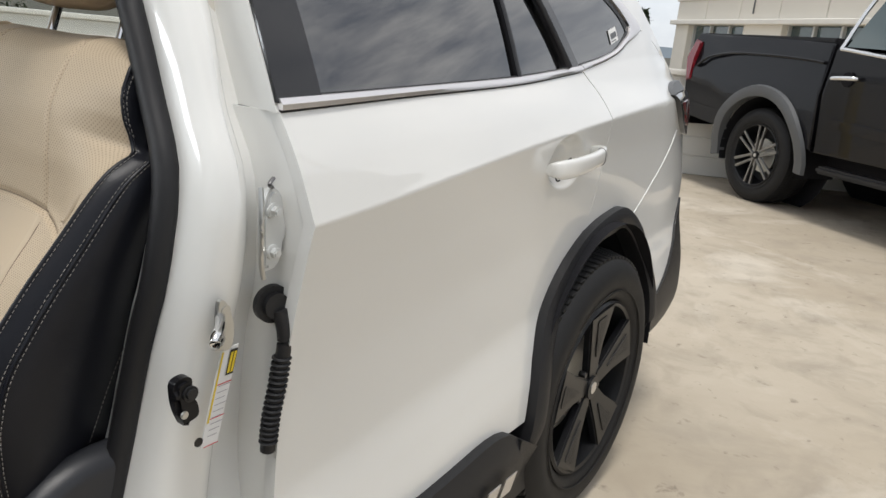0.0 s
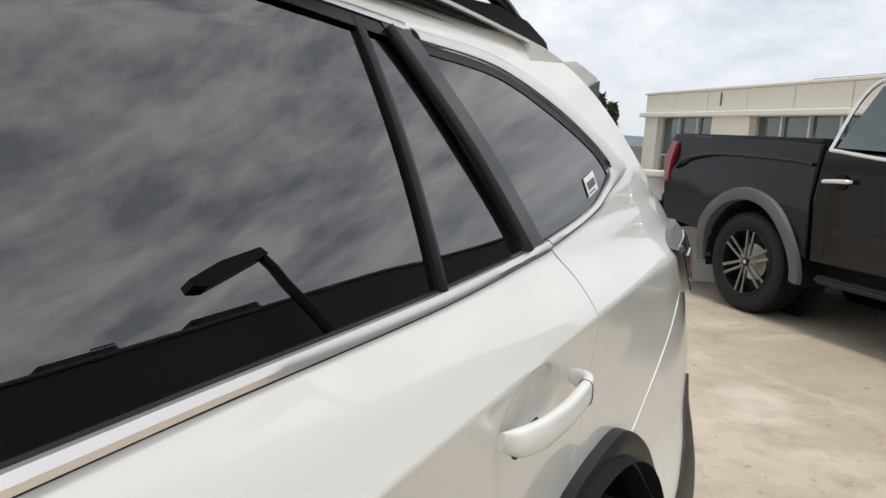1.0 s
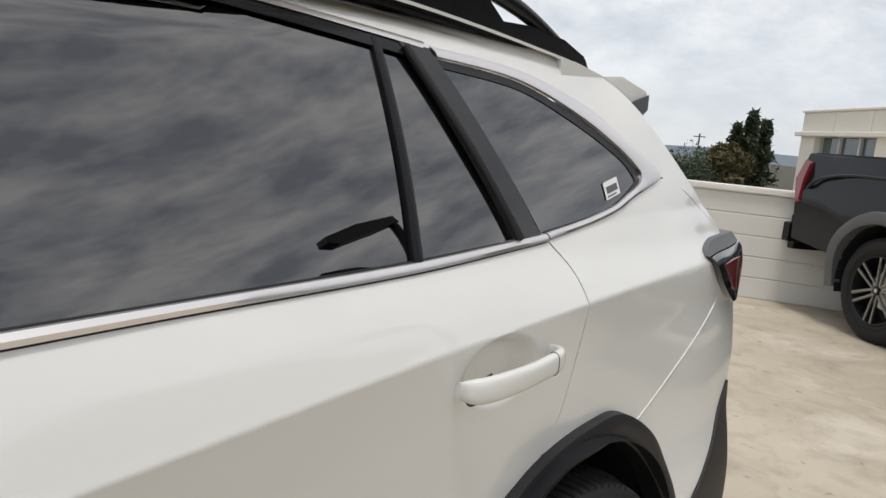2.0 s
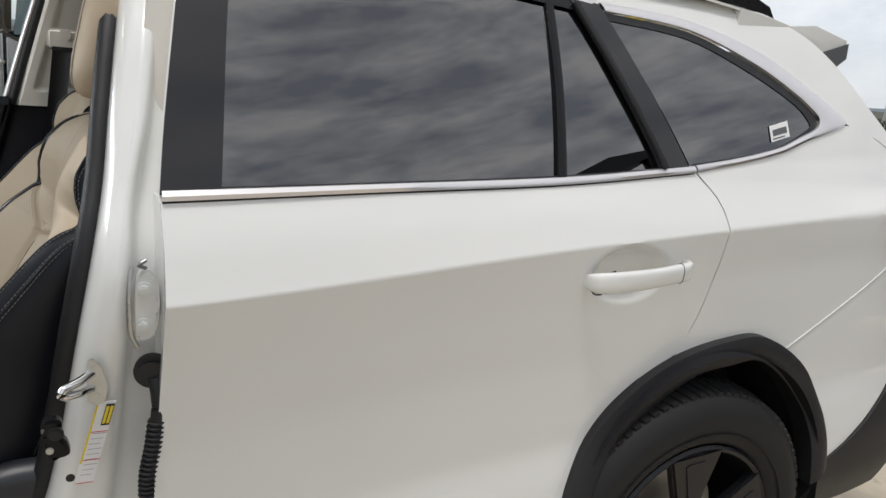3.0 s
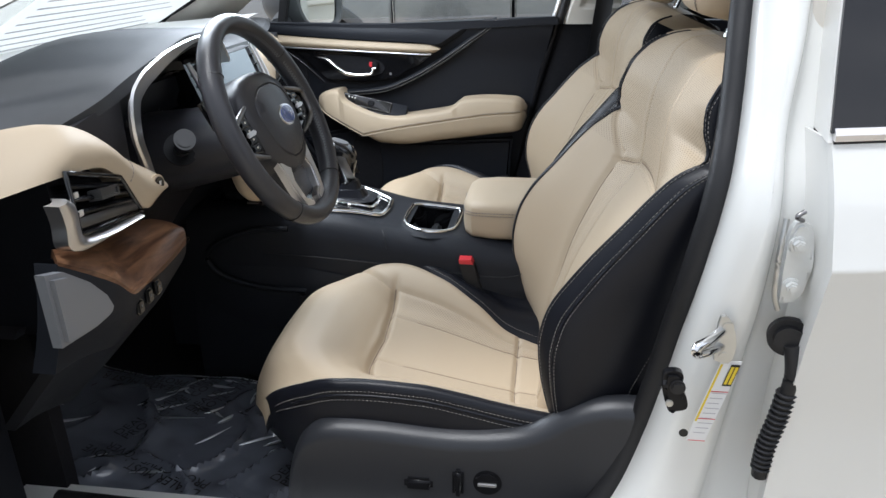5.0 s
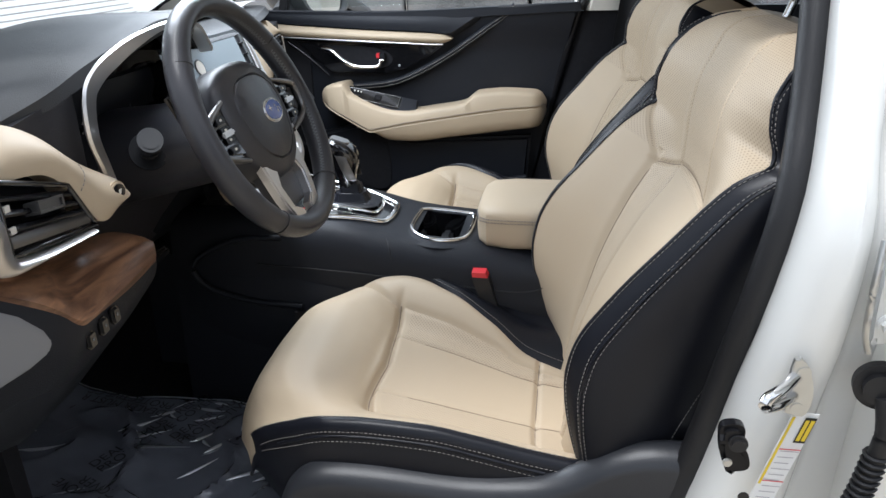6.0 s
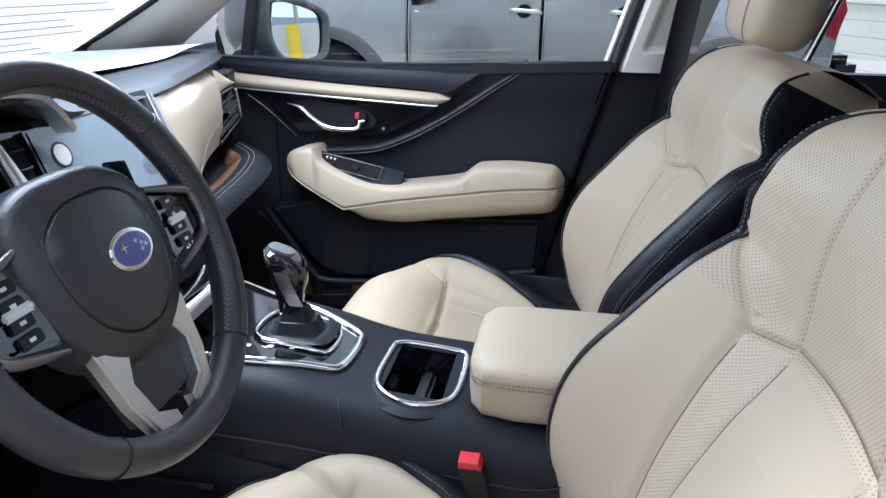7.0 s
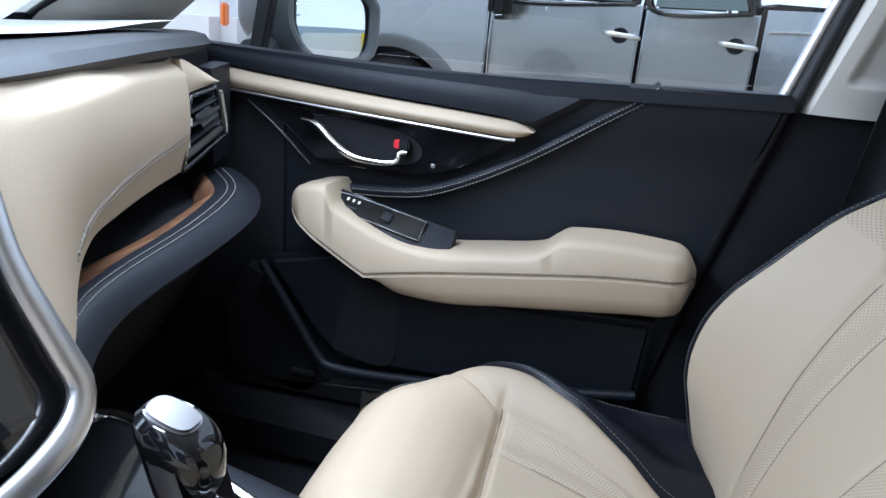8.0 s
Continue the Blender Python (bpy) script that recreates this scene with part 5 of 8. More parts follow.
def seat(name, y0, label, near):
    st = thing(name, label, "car seat", "front seats", at=(0, y0, 0))

    def groove(d, w=0.0045, depth=0.007):
        return depth * math.exp(-(d / w) ** 2)

    # cushion: half width of the ivory, height of its edge on either side, height along the middle
    CW = [(0.88, 0.160), (0.895, 0.185), (0.92, 0.207), (0.955, 0.226), (1.0, 0.238), (1.081, 0.232), (1.193, 0.198), (1.283, 0.150), (1.35, 0.11), (1.46, 0.085)]
    CZ = [(0.88, 0.528), (0.886, 0.552), (0.90, 0.572), (0.925, 0.592), (0.96, 0.606), (1.0, 0.629), (1.036, 0.644), (1.081, 0.649), (1.193, 0.632), (1.283, 0.596), (1.35, 0.556), (1.46, 0.525)]
    CM = [(0.88, 0.505), (0.886, 0.537), (0.90, 0.572), (0.92, 0.606), (0.945, 0.629), (0.975, 0.641), (1.01, 0.642), (1.05, 0.632), (1.08, 0.616), (1.10, 0.601), (1.2, 0.583), (1.3, 0.563), (1.36, 0.552), (1.46, 0.54)]
    NW = [(0.88, 0.165), (0.90, 0.190), (0.93, 0.212), (0.97, 0.226), (1.02, 0.232), (1.2, 0.234), (1.46, 0.234)]
    NZ = [(0.88, 0.518), (0.886, 0.546), (0.90, 0.577), (0.925, 0.604), (0.95, 0.620), (0.98, 0.634), (1.01, 0.641), (1.08, 0.645), (1.18, 0.642), (1.265, 0.630), (1.35, 0.615), (1.46, 0.600)]

    def cpt(s, xn):
        """A point of the cushion: s across, beyond 1 the black side; xn along."""
        a, far = abs(s), s > 0
        hw, zb, zm = lut(CW if far else NW, xn), lut(CZ if far else NZ, xn), lut(CM, xn)
        y = hw * min(a, 1)
        rise = sm(0.50, 0.90, a) if far else sm(0.62, 1.0, a)
        if xn < 1.10:
            rise += ((sm(0.45, 0.92, a) if far else sm(0.72, 1.0, a)) - rise) * sm(1.10, 1.03, xn)
        z = zm + (zb + 0.006 * far - zm) * rise - 0.010 * far * max(0, (min(a, 1) - 0.9) / 0.1) ** 2
        z -= 0.007 * (1 - min(1, a / 0.5) ** 2) * sm(1.1, 1.2, xn)
        z -= groove(xn - 1.098 - 0.018 * (1 - a), 0.0065, 0.014) * (1 - sm(0.62, 0.82, a))
        if xn > 1.11:
            z -= groove((a - 0.38) * hw, 0.004, 0.0035) + groove(xn - 1.372, 0.005, 0.006) * (1 - sm(0.8, 1.0, a))
        z -= groove((a - 0.68) * hw, 0.005, 0.005) * sm(1.08, 1.13, xn)
        # the roll ends against the bolster along a slanting crease
        if far:
            z -= groove(xn - 1.105 + 0.50 * (a - 0.64), 0.012, 0.010) * sm(0.62, 0.72, a) * (1 - sm(0.97, 1.03, a))
        if a > 1 and far:
            q = a - 1
            out, zt = 0.250 - 0.085 * sm(1.02, 0.875, xn), max(zb - 0.014, lut([(1.05, 0.60), (1.15, 0.625), (1.25, 0.622), (1.42, 0.628)], xn))
            if q < 0.5:
                k = q / 0.5
                y = hw + (out - hw) * math.sin(k * math.pi / 2)
                z = z + (zt - 0.012 - z) * (k if zt > z else k * k) + 0.012 * math.sin(min(1, k * 2.5) * math.pi)
            else:
                k = (q - 0.5) / 0.5
                y = out + 0.008 * math.sin(k * math.pi)
                z = zt - 0.012 - (0.115 * sm(0.875, 0.92, xn)) * k
        elif a > 1:
            q = a - 1
            if q < 0.35:
                k = q / 0.35
                y = hw + 0.020 * math.sin(k * math.pi / 2)
                z = zb - 0.018 * k * k + 0.004 * math.sin(k * math.pi)
            else:
                k = (q - 0.35) / 0.65
                y = hw + 0.020 + 0.012 * math.sin(k * math.pi) - 0.02 * k
                z = zb - 0.018 - (0.03 + 0.095 * sm(0.872, 0.93, xn)) * k
        if far:
            xf = (0.877 if near else 0.867) + 0.28 * min(y, 0.25) ** 2 + 6 * max(0, y - 0.15) ** 2
        else:
            xf = (0.877 if near else 0.867) + 0.28 * min(y, 0.25) ** 2 + 0.34 * (math.sqrt((min(y, 0.25) - 0.12) ** 2 + 0.0006) + min(y, 0.25) - 0.12)
        return (xf + (1.46 - xf) * (xn - 0.88) / 0.58, math.copysign(y, s), z)

    xs = np.r_[np.linspace(0.88, 0.93, 18), np.linspace(0.936, 1.085, 30), np.linspace(1.09, 1.135, 30), np.linspace(1.142, 1.36, 36), np.linspace(1.363, 1.383, 10), np.linspace(1.39, 1.46, 8)]

    def strip_c(nm, s0, s1, n, material, lab="", x0=0.0, x1=9.0):
        rows = [[cpt(s, x) for s in np.linspace(s0, s1, n)] for x in xs if x0 <= x <= x1]
        uv = np.array([(q[0], q[1]) for r in rows for q in r])
        return grid(nm, rows, material, st, lab, uvs=uv)

    XB = float(xs[np.argmin(abs(xs - 0.918))])
    strip_c("cushion_centre", -0.38, 0.38, 46, M_BEIGE)
    for sg in (-1, 1):
        strip_c("cushion_roll_end", sg * 0.38, sg * 0.68, 20, M_BEIGE, x1=float(xs[72]))
        strip_c("cushion_insert", sg * 0.38, sg * 0.68, 26, M_PERF, "perforated ivory leather", x0=float(xs[72]))
        strip_c("cushion_bolster", sg * 0.68, sg * 1.0, 34, M_BEIGE)
        strip_c("cushion_corner", sg * 1.0, sg * (1.35 if sg < 0 else 1.12), 14, M_BEIGE, x1=XB if sg > 0 else float(xs[3]))
        strip_c("cushion_nose", sg * (1.35 if sg < 0 else 1.12), sg * 2.0, 20, M_BLKL, "black leather nose of the side bolster", x1=XB if sg > 0 else float(xs[3]))
        strip_c("cushion_side", sg * 1.0, sg * 2.0, 40, M_BLKL, "black leather side bolster with pale stitching", x0=XB if sg > 0 else float(xs[3]))
        for off in ((1.035, 1.47, 1.56) if sg > 0 else (1.03, 1.31, 1.40)):
            pts = [np.array(cpt(sg * off, x)) + np.array((0, sg * 0.0010, 0.0010)) for x in xs[15 if sg > 0 else 6:-4]]
            dashes("stitching", pts, 0.0040, 0.0026, 0.00055, M_THREAD, st)
        tube("side_seam", [np.array(cpt(sg * (1.515 if sg > 0 else 1.355), x)) for x in xs[15:-8:5]], 0.0024, M_BLKL, st, sides=6, n=60)
    # front face under the thigh roll
    grid("cushion_front", [[np.array(cpt(s, 0.88)) + np.array((0.09 * u, 0, -0.028 * math.sin(u * math.pi / 2))) for s in np.linspace(-1.0, 1.0, 40)] for u in np.linspace(0, 1, 8)], M_BEIGE, st)
    for sg in (-1, 1):
        tube("seam", [np.array(cpt(sg * 0.38, x)) + np.array((0, 0, 0.0002)) for x in xs[82:-4:4]], 0.0008, M_SEAM, st, sides=5, n=50)
    tube("cross_seam", [np.array(cpt(s, 1.098 + 0.018 * (1 - abs(s)))) + np.array((0, 0, 0.0002)) for s in np.linspace(-0.7, 0.7, 15)], 0.0012, M_SEAM, st, sides=5, n=60)
    tube("rear_seam", [np.array(cpt(s, 1.372)) + np.array((0, 0, 0.0002)) for s in np.linspace(-0.85, 0.85, 15)], 0.0010, M_SEAM, st, sides=5, n=40)
    # plastic seat base with its rolled upper edge
    for sg in (-1, 1):
        edge = curve([(0.995, 0.350), (0.996, 0.43), (1.008, 0.50), (1.03, 0.548), (1.07, 0.577), (1.15, 0.583), (1.28, 0.577), (1.37, 0.586), (1.425, 0.606), (1.475, 0.640), (1.53, 0.656), (1.62, 0.656)], 90)
        rows = []
        for x, z in edge:
            xi, row = x + 0.02 * sm(1.05, 0.995, x), [(x, sg * 0.20, max(0.345, z - 0.03))]
            for g in np.linspace(0, math.pi / 2, 9):
                row.append((xi - 0.02 * sm(1.05, 0.995, x) * math.cos(g * 0.6), sg * (0.250 + 0.034 * math.sin(g)), max(0.345, z - 0.026 * (1 - math.cos(g)))))
            for k in np.linspace(0.1, 1, 8):
                row.append((xi, sg * (0.284 + 0.004 * math.sin(k * math.pi)), max(0.345, z - 0.026) * (1 - k) + 0.345 * k))
            rows.append(row)
        grid("seat_base", rows, M_BASE, st, "black plastic seat side cover")
    part("seat_frame", block((1.02, -0.21, 0.34), (1.5, 0.21, 0.50), 0.02), M_CARPET, st)
    if near:
        part("seat_switch", block((1.205, -0.296, 0.478), (1.252, -0.272, 0.500), 0.006, 3), M_SATIN, st, "black seat adjuster lever", smooth=True)
        part("recline_switch", block((1.284, -0.298, 0.472), (1.302, -0.272, 0.522), 0.006, 3), M_SATIN, st, smooth=True)
        kn = part("lumbar_knob", disc((1.340, -0.276, 0.500), (0, -1, 0), 0.023, 0.016, 0.004), M_SATIN, st, smooth=True)
        part("knob_cross", block((1.325, -0.295, 0.497), (1.355, -0.291, 0.503), 0.001), M_SILVER, kn)

    # backrest: half width and depth of its two edges and of its middle, by height along the back
    B, U, F = np.array((1.398, 0, 0.565)), np.array((0.410, 0, 0.912)), np.array((-0.912, 0, 0.410))
    HB = [(-0.06, 0.195), (0.0, 0.218), (0.1, 0.238), (0.2, 0.245), (0.44, 0.244), (0.50, 0.240), (0.52, 0.231), (0.55, 0.226), (0.60, 0.219), (0.63, 0.200), (0.652, 0.165)]
    DF = [(-0.06, -0.07), (-0.029, -0.034), (0.018, 0.032), (0.062, 0.070), (0.094, 0.095), (0.14, 0.115), (0.19, 0.123), (0.222, 0.121), (0.303, 0.100), (0.394, 0.072), (0.44, 0.048), (0.456, 0.040), (0.47, 0.044), (0.50, 0.056), (0.54, 0.060), (0.58, 0.050), (0.62, 0.022), (0.652, -0.020)]
    DN = [(-0.06, -0.09), (0.0, -0.055), (0.067, -0.003), (0.121, 0.035), (0.17, 0.060), (0.221, 0.070), (0.293, 0.059), (0.381, 0.036), (0.467, 0.010), (0.50, -0.012), (0.512, -0.022), (0.524, -0.014), (0.545, 0.002), (0.576, 0.013), (0.607, 0.010), (0.628, -0.008), (0.652, -0.045)]
    DM = [(-0.06, -0.03), (0.0, -0.018), (0.1, 0.0), (0.2, 0.006), (0.3, 0.0), (0.405, -0.016), (0.44, -0.006), (0.48, 0.010), (0.55, 0.026), (0.60, 0.024), (0.63, 0.010), (0.652, -0.022)]
    SA, SB = [(0.0, 0.52), (0.1, 0.56), (0.2, 0.61), (0.38, 0.70)], [(0.0, 0.28), (0.1, 0.31), (0.2, 0.345), (0.405, 0.41), (0.55, 0.44), (0.64, 0.52)]

    def cross(a):
        return 0.405 - 0.026 * max(0, min(1, (a - 0.41) / 0.29)) + 0.006 * (1 - min(1, a / 0.41) ** 2)

    def bpt(s, h):
        a, far = abs(s), s > 0
        hw, de, mid = lut(HB, h), lut(DF if far else DN, h), lut(DM, h)
        k = max(0.0, min(1.0, (a - 0.50) / 0.50))
        k = k * k * (1.75 - 0.75 * k)
        d = mid * (1 - k) + de * k - 0.006 * math.cos(min(1, a / 0.5) * math.pi / 2)
        if a <= 1:
            d -= groove((a - lut(SB, h)) * hw, 0.0045, 0.0035 if h < 0.41 else 0.005)
            d -= groove(h - cross(a), 0.0045, 0.0055) * (1 - sm(0.69, 0.76, a))
            if h < 0.40:
                d -= groove((a - lut(SA, h)) * hw, 0.006, 0.005)
            if far or a < 0.9:
                d -= groove(h - 0.385 - 0.24 * (a - 0.70), 0.007, 0.006) * sm(0.69, 0.74, a)
        y = hw * min(a, 1)
        if a > 1:
            q = a - 1
            swell = 0.030 - 0.022 * sm(0.505, 0.522, h)
            y = hw + swell * math.sin(min(1, q * 1.1) * math.pi * 0.9) - 0.03 * q * q
            d = de + (-0.150 - de) * (0.35 * q + 0.65 * q * q) + (0.016 * math.sin(min(1, q * 3) * math.pi) if far else 0)
        p = B + U * h + F * d
        return (p[0], math.copysign(y, s), p[2])

    hs = np.r_[np.linspace(-0.06, 0.36, 64), np.linspace(0.364, 0.425, 40), np.linspace(0.43, 0.50, 24), np.linspace(0.503, 0.652, 46)]

    def strip_b(nm, edge0, edge1, n, material, lab="", h0=-1, h1=1):
        """A piece of the back between two lines across, each a number or a table by height."""
        hh = [h for h in hs if h0 <= h <= h1]
        val = lambda e, h: e if isinstance(e, (int, float)) else e[0] * lut(e[1], h)
        ss = [np.linspace(val(edge0, h), val(edge1, h), n) for h in hh]
        rows = [[bpt(s, h) for s in row] for row, h in zip(ss, hh)]
        uv = np.array([(lut(HB, h) * s, h) for row, h in zip(ss, hh) for s in row])
        return grid(nm, rows, material, st, lab, uvs=uv)

    HT = float(hs[np.argmin(abs(hs - 0.615))])
    HC = float(hs[np.argmin(abs(hs - 0.396))])
    strip_b("backrest_centre", (-1, SB), (1, SB), 70, M_BEIGE, h1=HC)
    strip_b("backrest_column", (-1, SB), (1, SB), 60, M_PERF, "perforated ivory leather", h0=HC)
    for sg in (-1, 1):
        strip_b("backrest_insert", (sg, SB), (sg, SA), 26, M_PERF, "perforated ivory leather", h1=HC)
        strip_b("backrest_bolster", (sg, SA), sg * 1.0, 44, M_BEIGE, h1=HC)
        strip_b("backrest_shoulder", (sg, SB), sg * 1.0, 60, M_PERF, "perforated ivory leather shoulder", h0=HC)
        strip_b("backrest_side", sg * 1.0, sg * 2.0, 44, M_BLKL, "black leather side bolster with pale stitching", h1=HT)
        strip_b("shoulder_cap", sg * 1.0, sg * 2.0, 30, M_BEIGE, "ivory leather shoulder cap", h0=HT)
        for off in (1.03, 1.20, 1.26):
            pts = [np.array(bpt(sg * off, h)) + np.array((-0.0006, sg * 0.0012, 0.0003)) for h in hs[2:-8] if h < (0.612 if off < 1.1 else 0.508)]
            dashes("stitching", pts, 0.0040, 0.0026, 0.00055, M_THREAD, st)
        dashes("stitching", [np.array(bpt(sg * 1.09, h)) + np.array((-0.0006, sg * 0.0012, 0.0003)) for h in hs[2:-8] if 0.525 < h < 0.612], 0.0040, 0.0026, 0.00055, M_THREAD, st)
        dashes("stitching", [np.array(bpt(sg * 1.86, h)) + np.array((0, sg * 0.0012, 0)) for h in hs[12:-30]], 0.0040, 0.0026, 0.00055, M_THREAD, st)
        tube("edge_piping", [np.array(bpt(sg * 1.0, h)) + np.array((0.001, 0, 0)) for h in hs[4:-4:5]], 0.0026, M_BLKL, st, sides=6, n=90)
        tube("side_seam", [np.array(bpt(sg * 1.23, h)) for h in hs[2:-8:6] if h < 0.505], 0.0026, M_BLKL, st, sides=6, n=60)
    seams = [[(s, cross(abs(s))) for s in np.linspace(-0.70, 0.70, 41)]]
    for k in (-1, 1):
        seams += [[(k * lut(SB, h), h) for h in np.linspace(0.02, 0.404, 20)], [(k * lut(SB, h), h) for h in np.linspace(0.406, 0.645, 16)], [(k * lut(SA, h), h) for h in np.linspace(0.02, 0.376, 18)]]
    for line in seams:
        tube("seam", [np.array(bpt(s, h)) + F * 0.0001 for s, h in line], 0.0009, M_SEAM, st, sides=5, n=60)
    rows = []
    for h in np.linspace(-0.06, 0.652, 24):
        l, r = np.array(bpt(-2.0, h)), np.array(bpt(2.0, h))
        rows.append([l + (r - l) * k + np.array((0.02 * math.sin(k * math.pi), 0, 0)) for k in np.linspace(0, 1, 14)])
    grid("backrest_shell", rows, M_SOFT, st)
    top = []
    for k in np.linspace(0, 1, 10):
        top.append([np.array(bpt(s, 0.652)) * (1 - k) + np.array(bpt(math.copysign(2.0, s), 0.652)) * k * np.array((1, 0, 1)) + np.array((0, bpt(s, 0.652)[1] * k, 0.012 * math.sin(k * math.pi))) for s in np.linspace(-1, 1, 30)])
    grid("backrest_top", top, M_PERF, st)
    # head restraint on two chrome posts
    hb = []
    U2, F2 = np.array((0.20, 0, 0.980)), np.array((-0.980, 0, 0.20))
    C = B + U * (0.676 if near else 0.648) + F * 0.012 + U2 * 0.105
    for v in np.linspace(-math.pi / 2, math.pi / 2, 22):
        cv, sv = abs(math.cos(v)) ** 0.40, math.copysign(abs(math.sin(v)) ** 0.55, v)
        row = []
        for g in np.linspace(0, 2 * math.pi, 40, endpoint=False):
            cg, sg2 = math.copysign(abs(math.cos(g)) ** 0.55, math.cos(g)), math.copysign(abs(math.sin(g)) ** 0.55, math.sin(g))
            p = C + U2 * (0.105 * sv) + F2 * (0.062 * sg2 * cv)
            row.append((p[0], 0.124 * cg * cv * (1 + 0.04 * sv), p[2]))
        hb.append(row)
    hr = grid("head_restraint", hb, M_BEIGE, st, "ivory leather head restraint", loop=True)
    for s in (-0.62, 0.62):
        j = int(round((math.acos(math.copysign(abs(s) ** 1.8, s)) / (2 * math.pi)) * 40)) % 40
        pts = [np.array(hb[i][j]) for i in range(3, 20)]
        tube("seam", pts, 0.0012, M_SEAM, hr, sides=5, n=40)
        for o in (-0.004, 0.004):
            dashes("stitching", [p + F * 0.001 + np.array((0, o, 0)) for p in pts], 0.0042, 0.0024, 0.0006, M_THREAD, hr)
    for sg in (-1, 1):
        a, b = B + U * 0.60 - F * 0.045, B + U * 0.76 - F * 0.03
        tube("post", [(a[0], sg * 0.09, a[2]), (b[0], sg * 0.09, b[2])], 0.0065, M_CHROME, hr, sides=12)
        bm = disc((a[0], sg * 0.09, a[2]), U, 0.022, 0.05, 0.006)
        part("post_guide", bm, M_PILLAR, st, smooth=True)
    return st


seat("driver_seat", -0.455, "ivory and black leather driver seat with pale stitching", True)
seat("passenger_seat", 0.31, "ivory and black leather front passenger seat beside the console", False)
bench = thing("rear_bench", "ivory leather rear bench with black sides", "car seat")
part("cushion", block((2.05, -0.66, 0.45), (2.55, 0.66, 0.62), 0.06, 4), M_BEIGE, bench, smooth=True)
bm = block((2.45, -0.66, 0.55), (2.62, 0.66, 1.12), 0.06, 4)
bm.transform(Matrix.Translation((2.45, 0, 0.55)) @ Matrix.Rotation(radians(14), 4, "Y") @ Matrix.Translation((-2.45, 0, -0.55)))
part("backrest", bm, M_BLKL, bench, smooth=True)

# ---- dashboard ----
dash = thing("dashboard", "charcoal and ivory dashboard with wood shelf and silver bezels", "dashboard")


def dx(y):
    """How far the dash face falls back toward its ends."""
    return lut([(-0.85, -0.02), (-0.5, 0.0), (-0.1, 0.0), (0.2, -0.06), (0.5, -0.16), (0.7, -0.24)], y)


SEC = [(0.22, 1.00), (0.22, 1.04), (0.45, 1.075), (0.62, 1.088), (0.70, 1.085), (0.725, 1.07), (0.72, 1.04), (0.68, 0.95), (0.66, 0.86), (0.62, 0.74), (0.5, 0.66), (0.3, 0.60), (0.2, 0.6)]
sec = curve(SEC, 50)
ys = np.linspace(-0.70, 0.64, 50)
grid("dash_body", [[(x + dx(y) * sm(0.25, 0.6, x), y, z) for x, z in sec] for y in ys], M_SOFT, dash, "black lower dashboard")
# padded top with its lipped edge, in front of the passenger
TOPS = curve([(0.16, 1.045), (0.35, 1.078), (0.55, 1.100), (0.67, 1.108), (0.715, 1.106), (0.728, 1.096), (0.722, 1.083), (0.70, 1.078)], 36)
grid("dash_top", [[(x + (dx(y) + 0.015) * sm(0.2, 0.6, x), y, z - 0.010 * sm(0.25, 0.6, y)) for x, z in TOPS] for y in np.linspace(-0.30, 0.585, 40)], M_DASH, dash, "charcoal padded dash top")
# hood over the instruments, swelling toward the driver
hood = []
for y in np.linspace(-0.90, -0.20, 56):
    edge = lut([(-0.90, 1.048), (-0.80, 1.078), (-0.72, 1.100), (-0.65, 1.122), (-0.55, 1.145), (-0.45, 1.160), (-0.36, 1.158), (-0.30, 1.135), (-0.25, 1.112), (-0.20, 1.106)], y)
    fx_ = lut([(-0.90, 0.70), (-0.80, 0.745), (-0.68, 0.785), (-0.5, 0.80), (-0.36, 0.795), (-0.28, 0.76), (-0.20, 0.735)], y)
    hood.append([(0.16, y, 1.03), (0.36, y, 1.055 + 0.3 * (edge - 1.07)), (0.56, y, edge - 0.006), (fx_ - 0.06, y, edge + 0.004), (fx_ - 0.012, y, edge + 0.003), (fx_ + 0.004, y, edge - 0.006), (fx_ + 0.006, y, edge - 0.016), (fx_ - 0.004, y, edge - 0.024), (fx_ - 0.08, y, edge - 0.03)])
hood = np.array(hood)
hood = np.stack([curve(hood[i], 36) for i in range(len(hood))])
grid("instrument_hood", hood, M_DASH, dash, "charcoal instrument hood")
grid("hood_side", [[(0.765 + 0.02 * u, -0.80 + 0.125 * u, lut([(0, 1.065), (1, 1.095)], u) * (1 - w) + w * lut([(0, 1.05), (1, 0.965)], u)) for u in np.linspace(0, 1, 12)] for w in np.linspace(0, 1, 8)], M_HUB, dash, thick=0.03, toward=(-1, 0, 0))
# silver arch round the instruments
arch = [(0.805, -0.672, 0.962), (0.81, -0.690, 0.995), (0.81, -0.704, 1.035), (0.81, -0.704, 1.074), (0.81, -0.694, 1.103), (0.81, -0.672, 1.120), (0.81, -0.638, 1.134), (0.81, -0.567, 1.150), (0.805, -0.45, 1.158), (0.80, -0.36, 1.146), (0.79, -0.30, 1.10)]
ap = curve(arch, 60)
av, af = [], []
for i, p in enumerate(ap):
    t = ap[min(i + 1, 59)] - ap[max(i - 1, 0)]
    t /= np.linalg.norm(t)
    nrm = np.cross(t, (1, 0, 0))
    if nrm @ (np.array((0.8, -0.49, 1.0)) - p) < 0:
        nrm = -nrm
    wd = 0.023 * (0.6 + 0.4 * sm(0, 0.3, i / 59)) * (1 - 0.6 * sm(0.35, 0.7, i / 59))
    av.append([p + np.array((0.006, 0, 0)), p + np.array((0.010, 0, 0)) + nrm * 0.002, p + np.array((0.010, 0, 0)) + nrm * wd, p + nrm * (wd + 0.003) - np.array((0.012, 0, 0))])
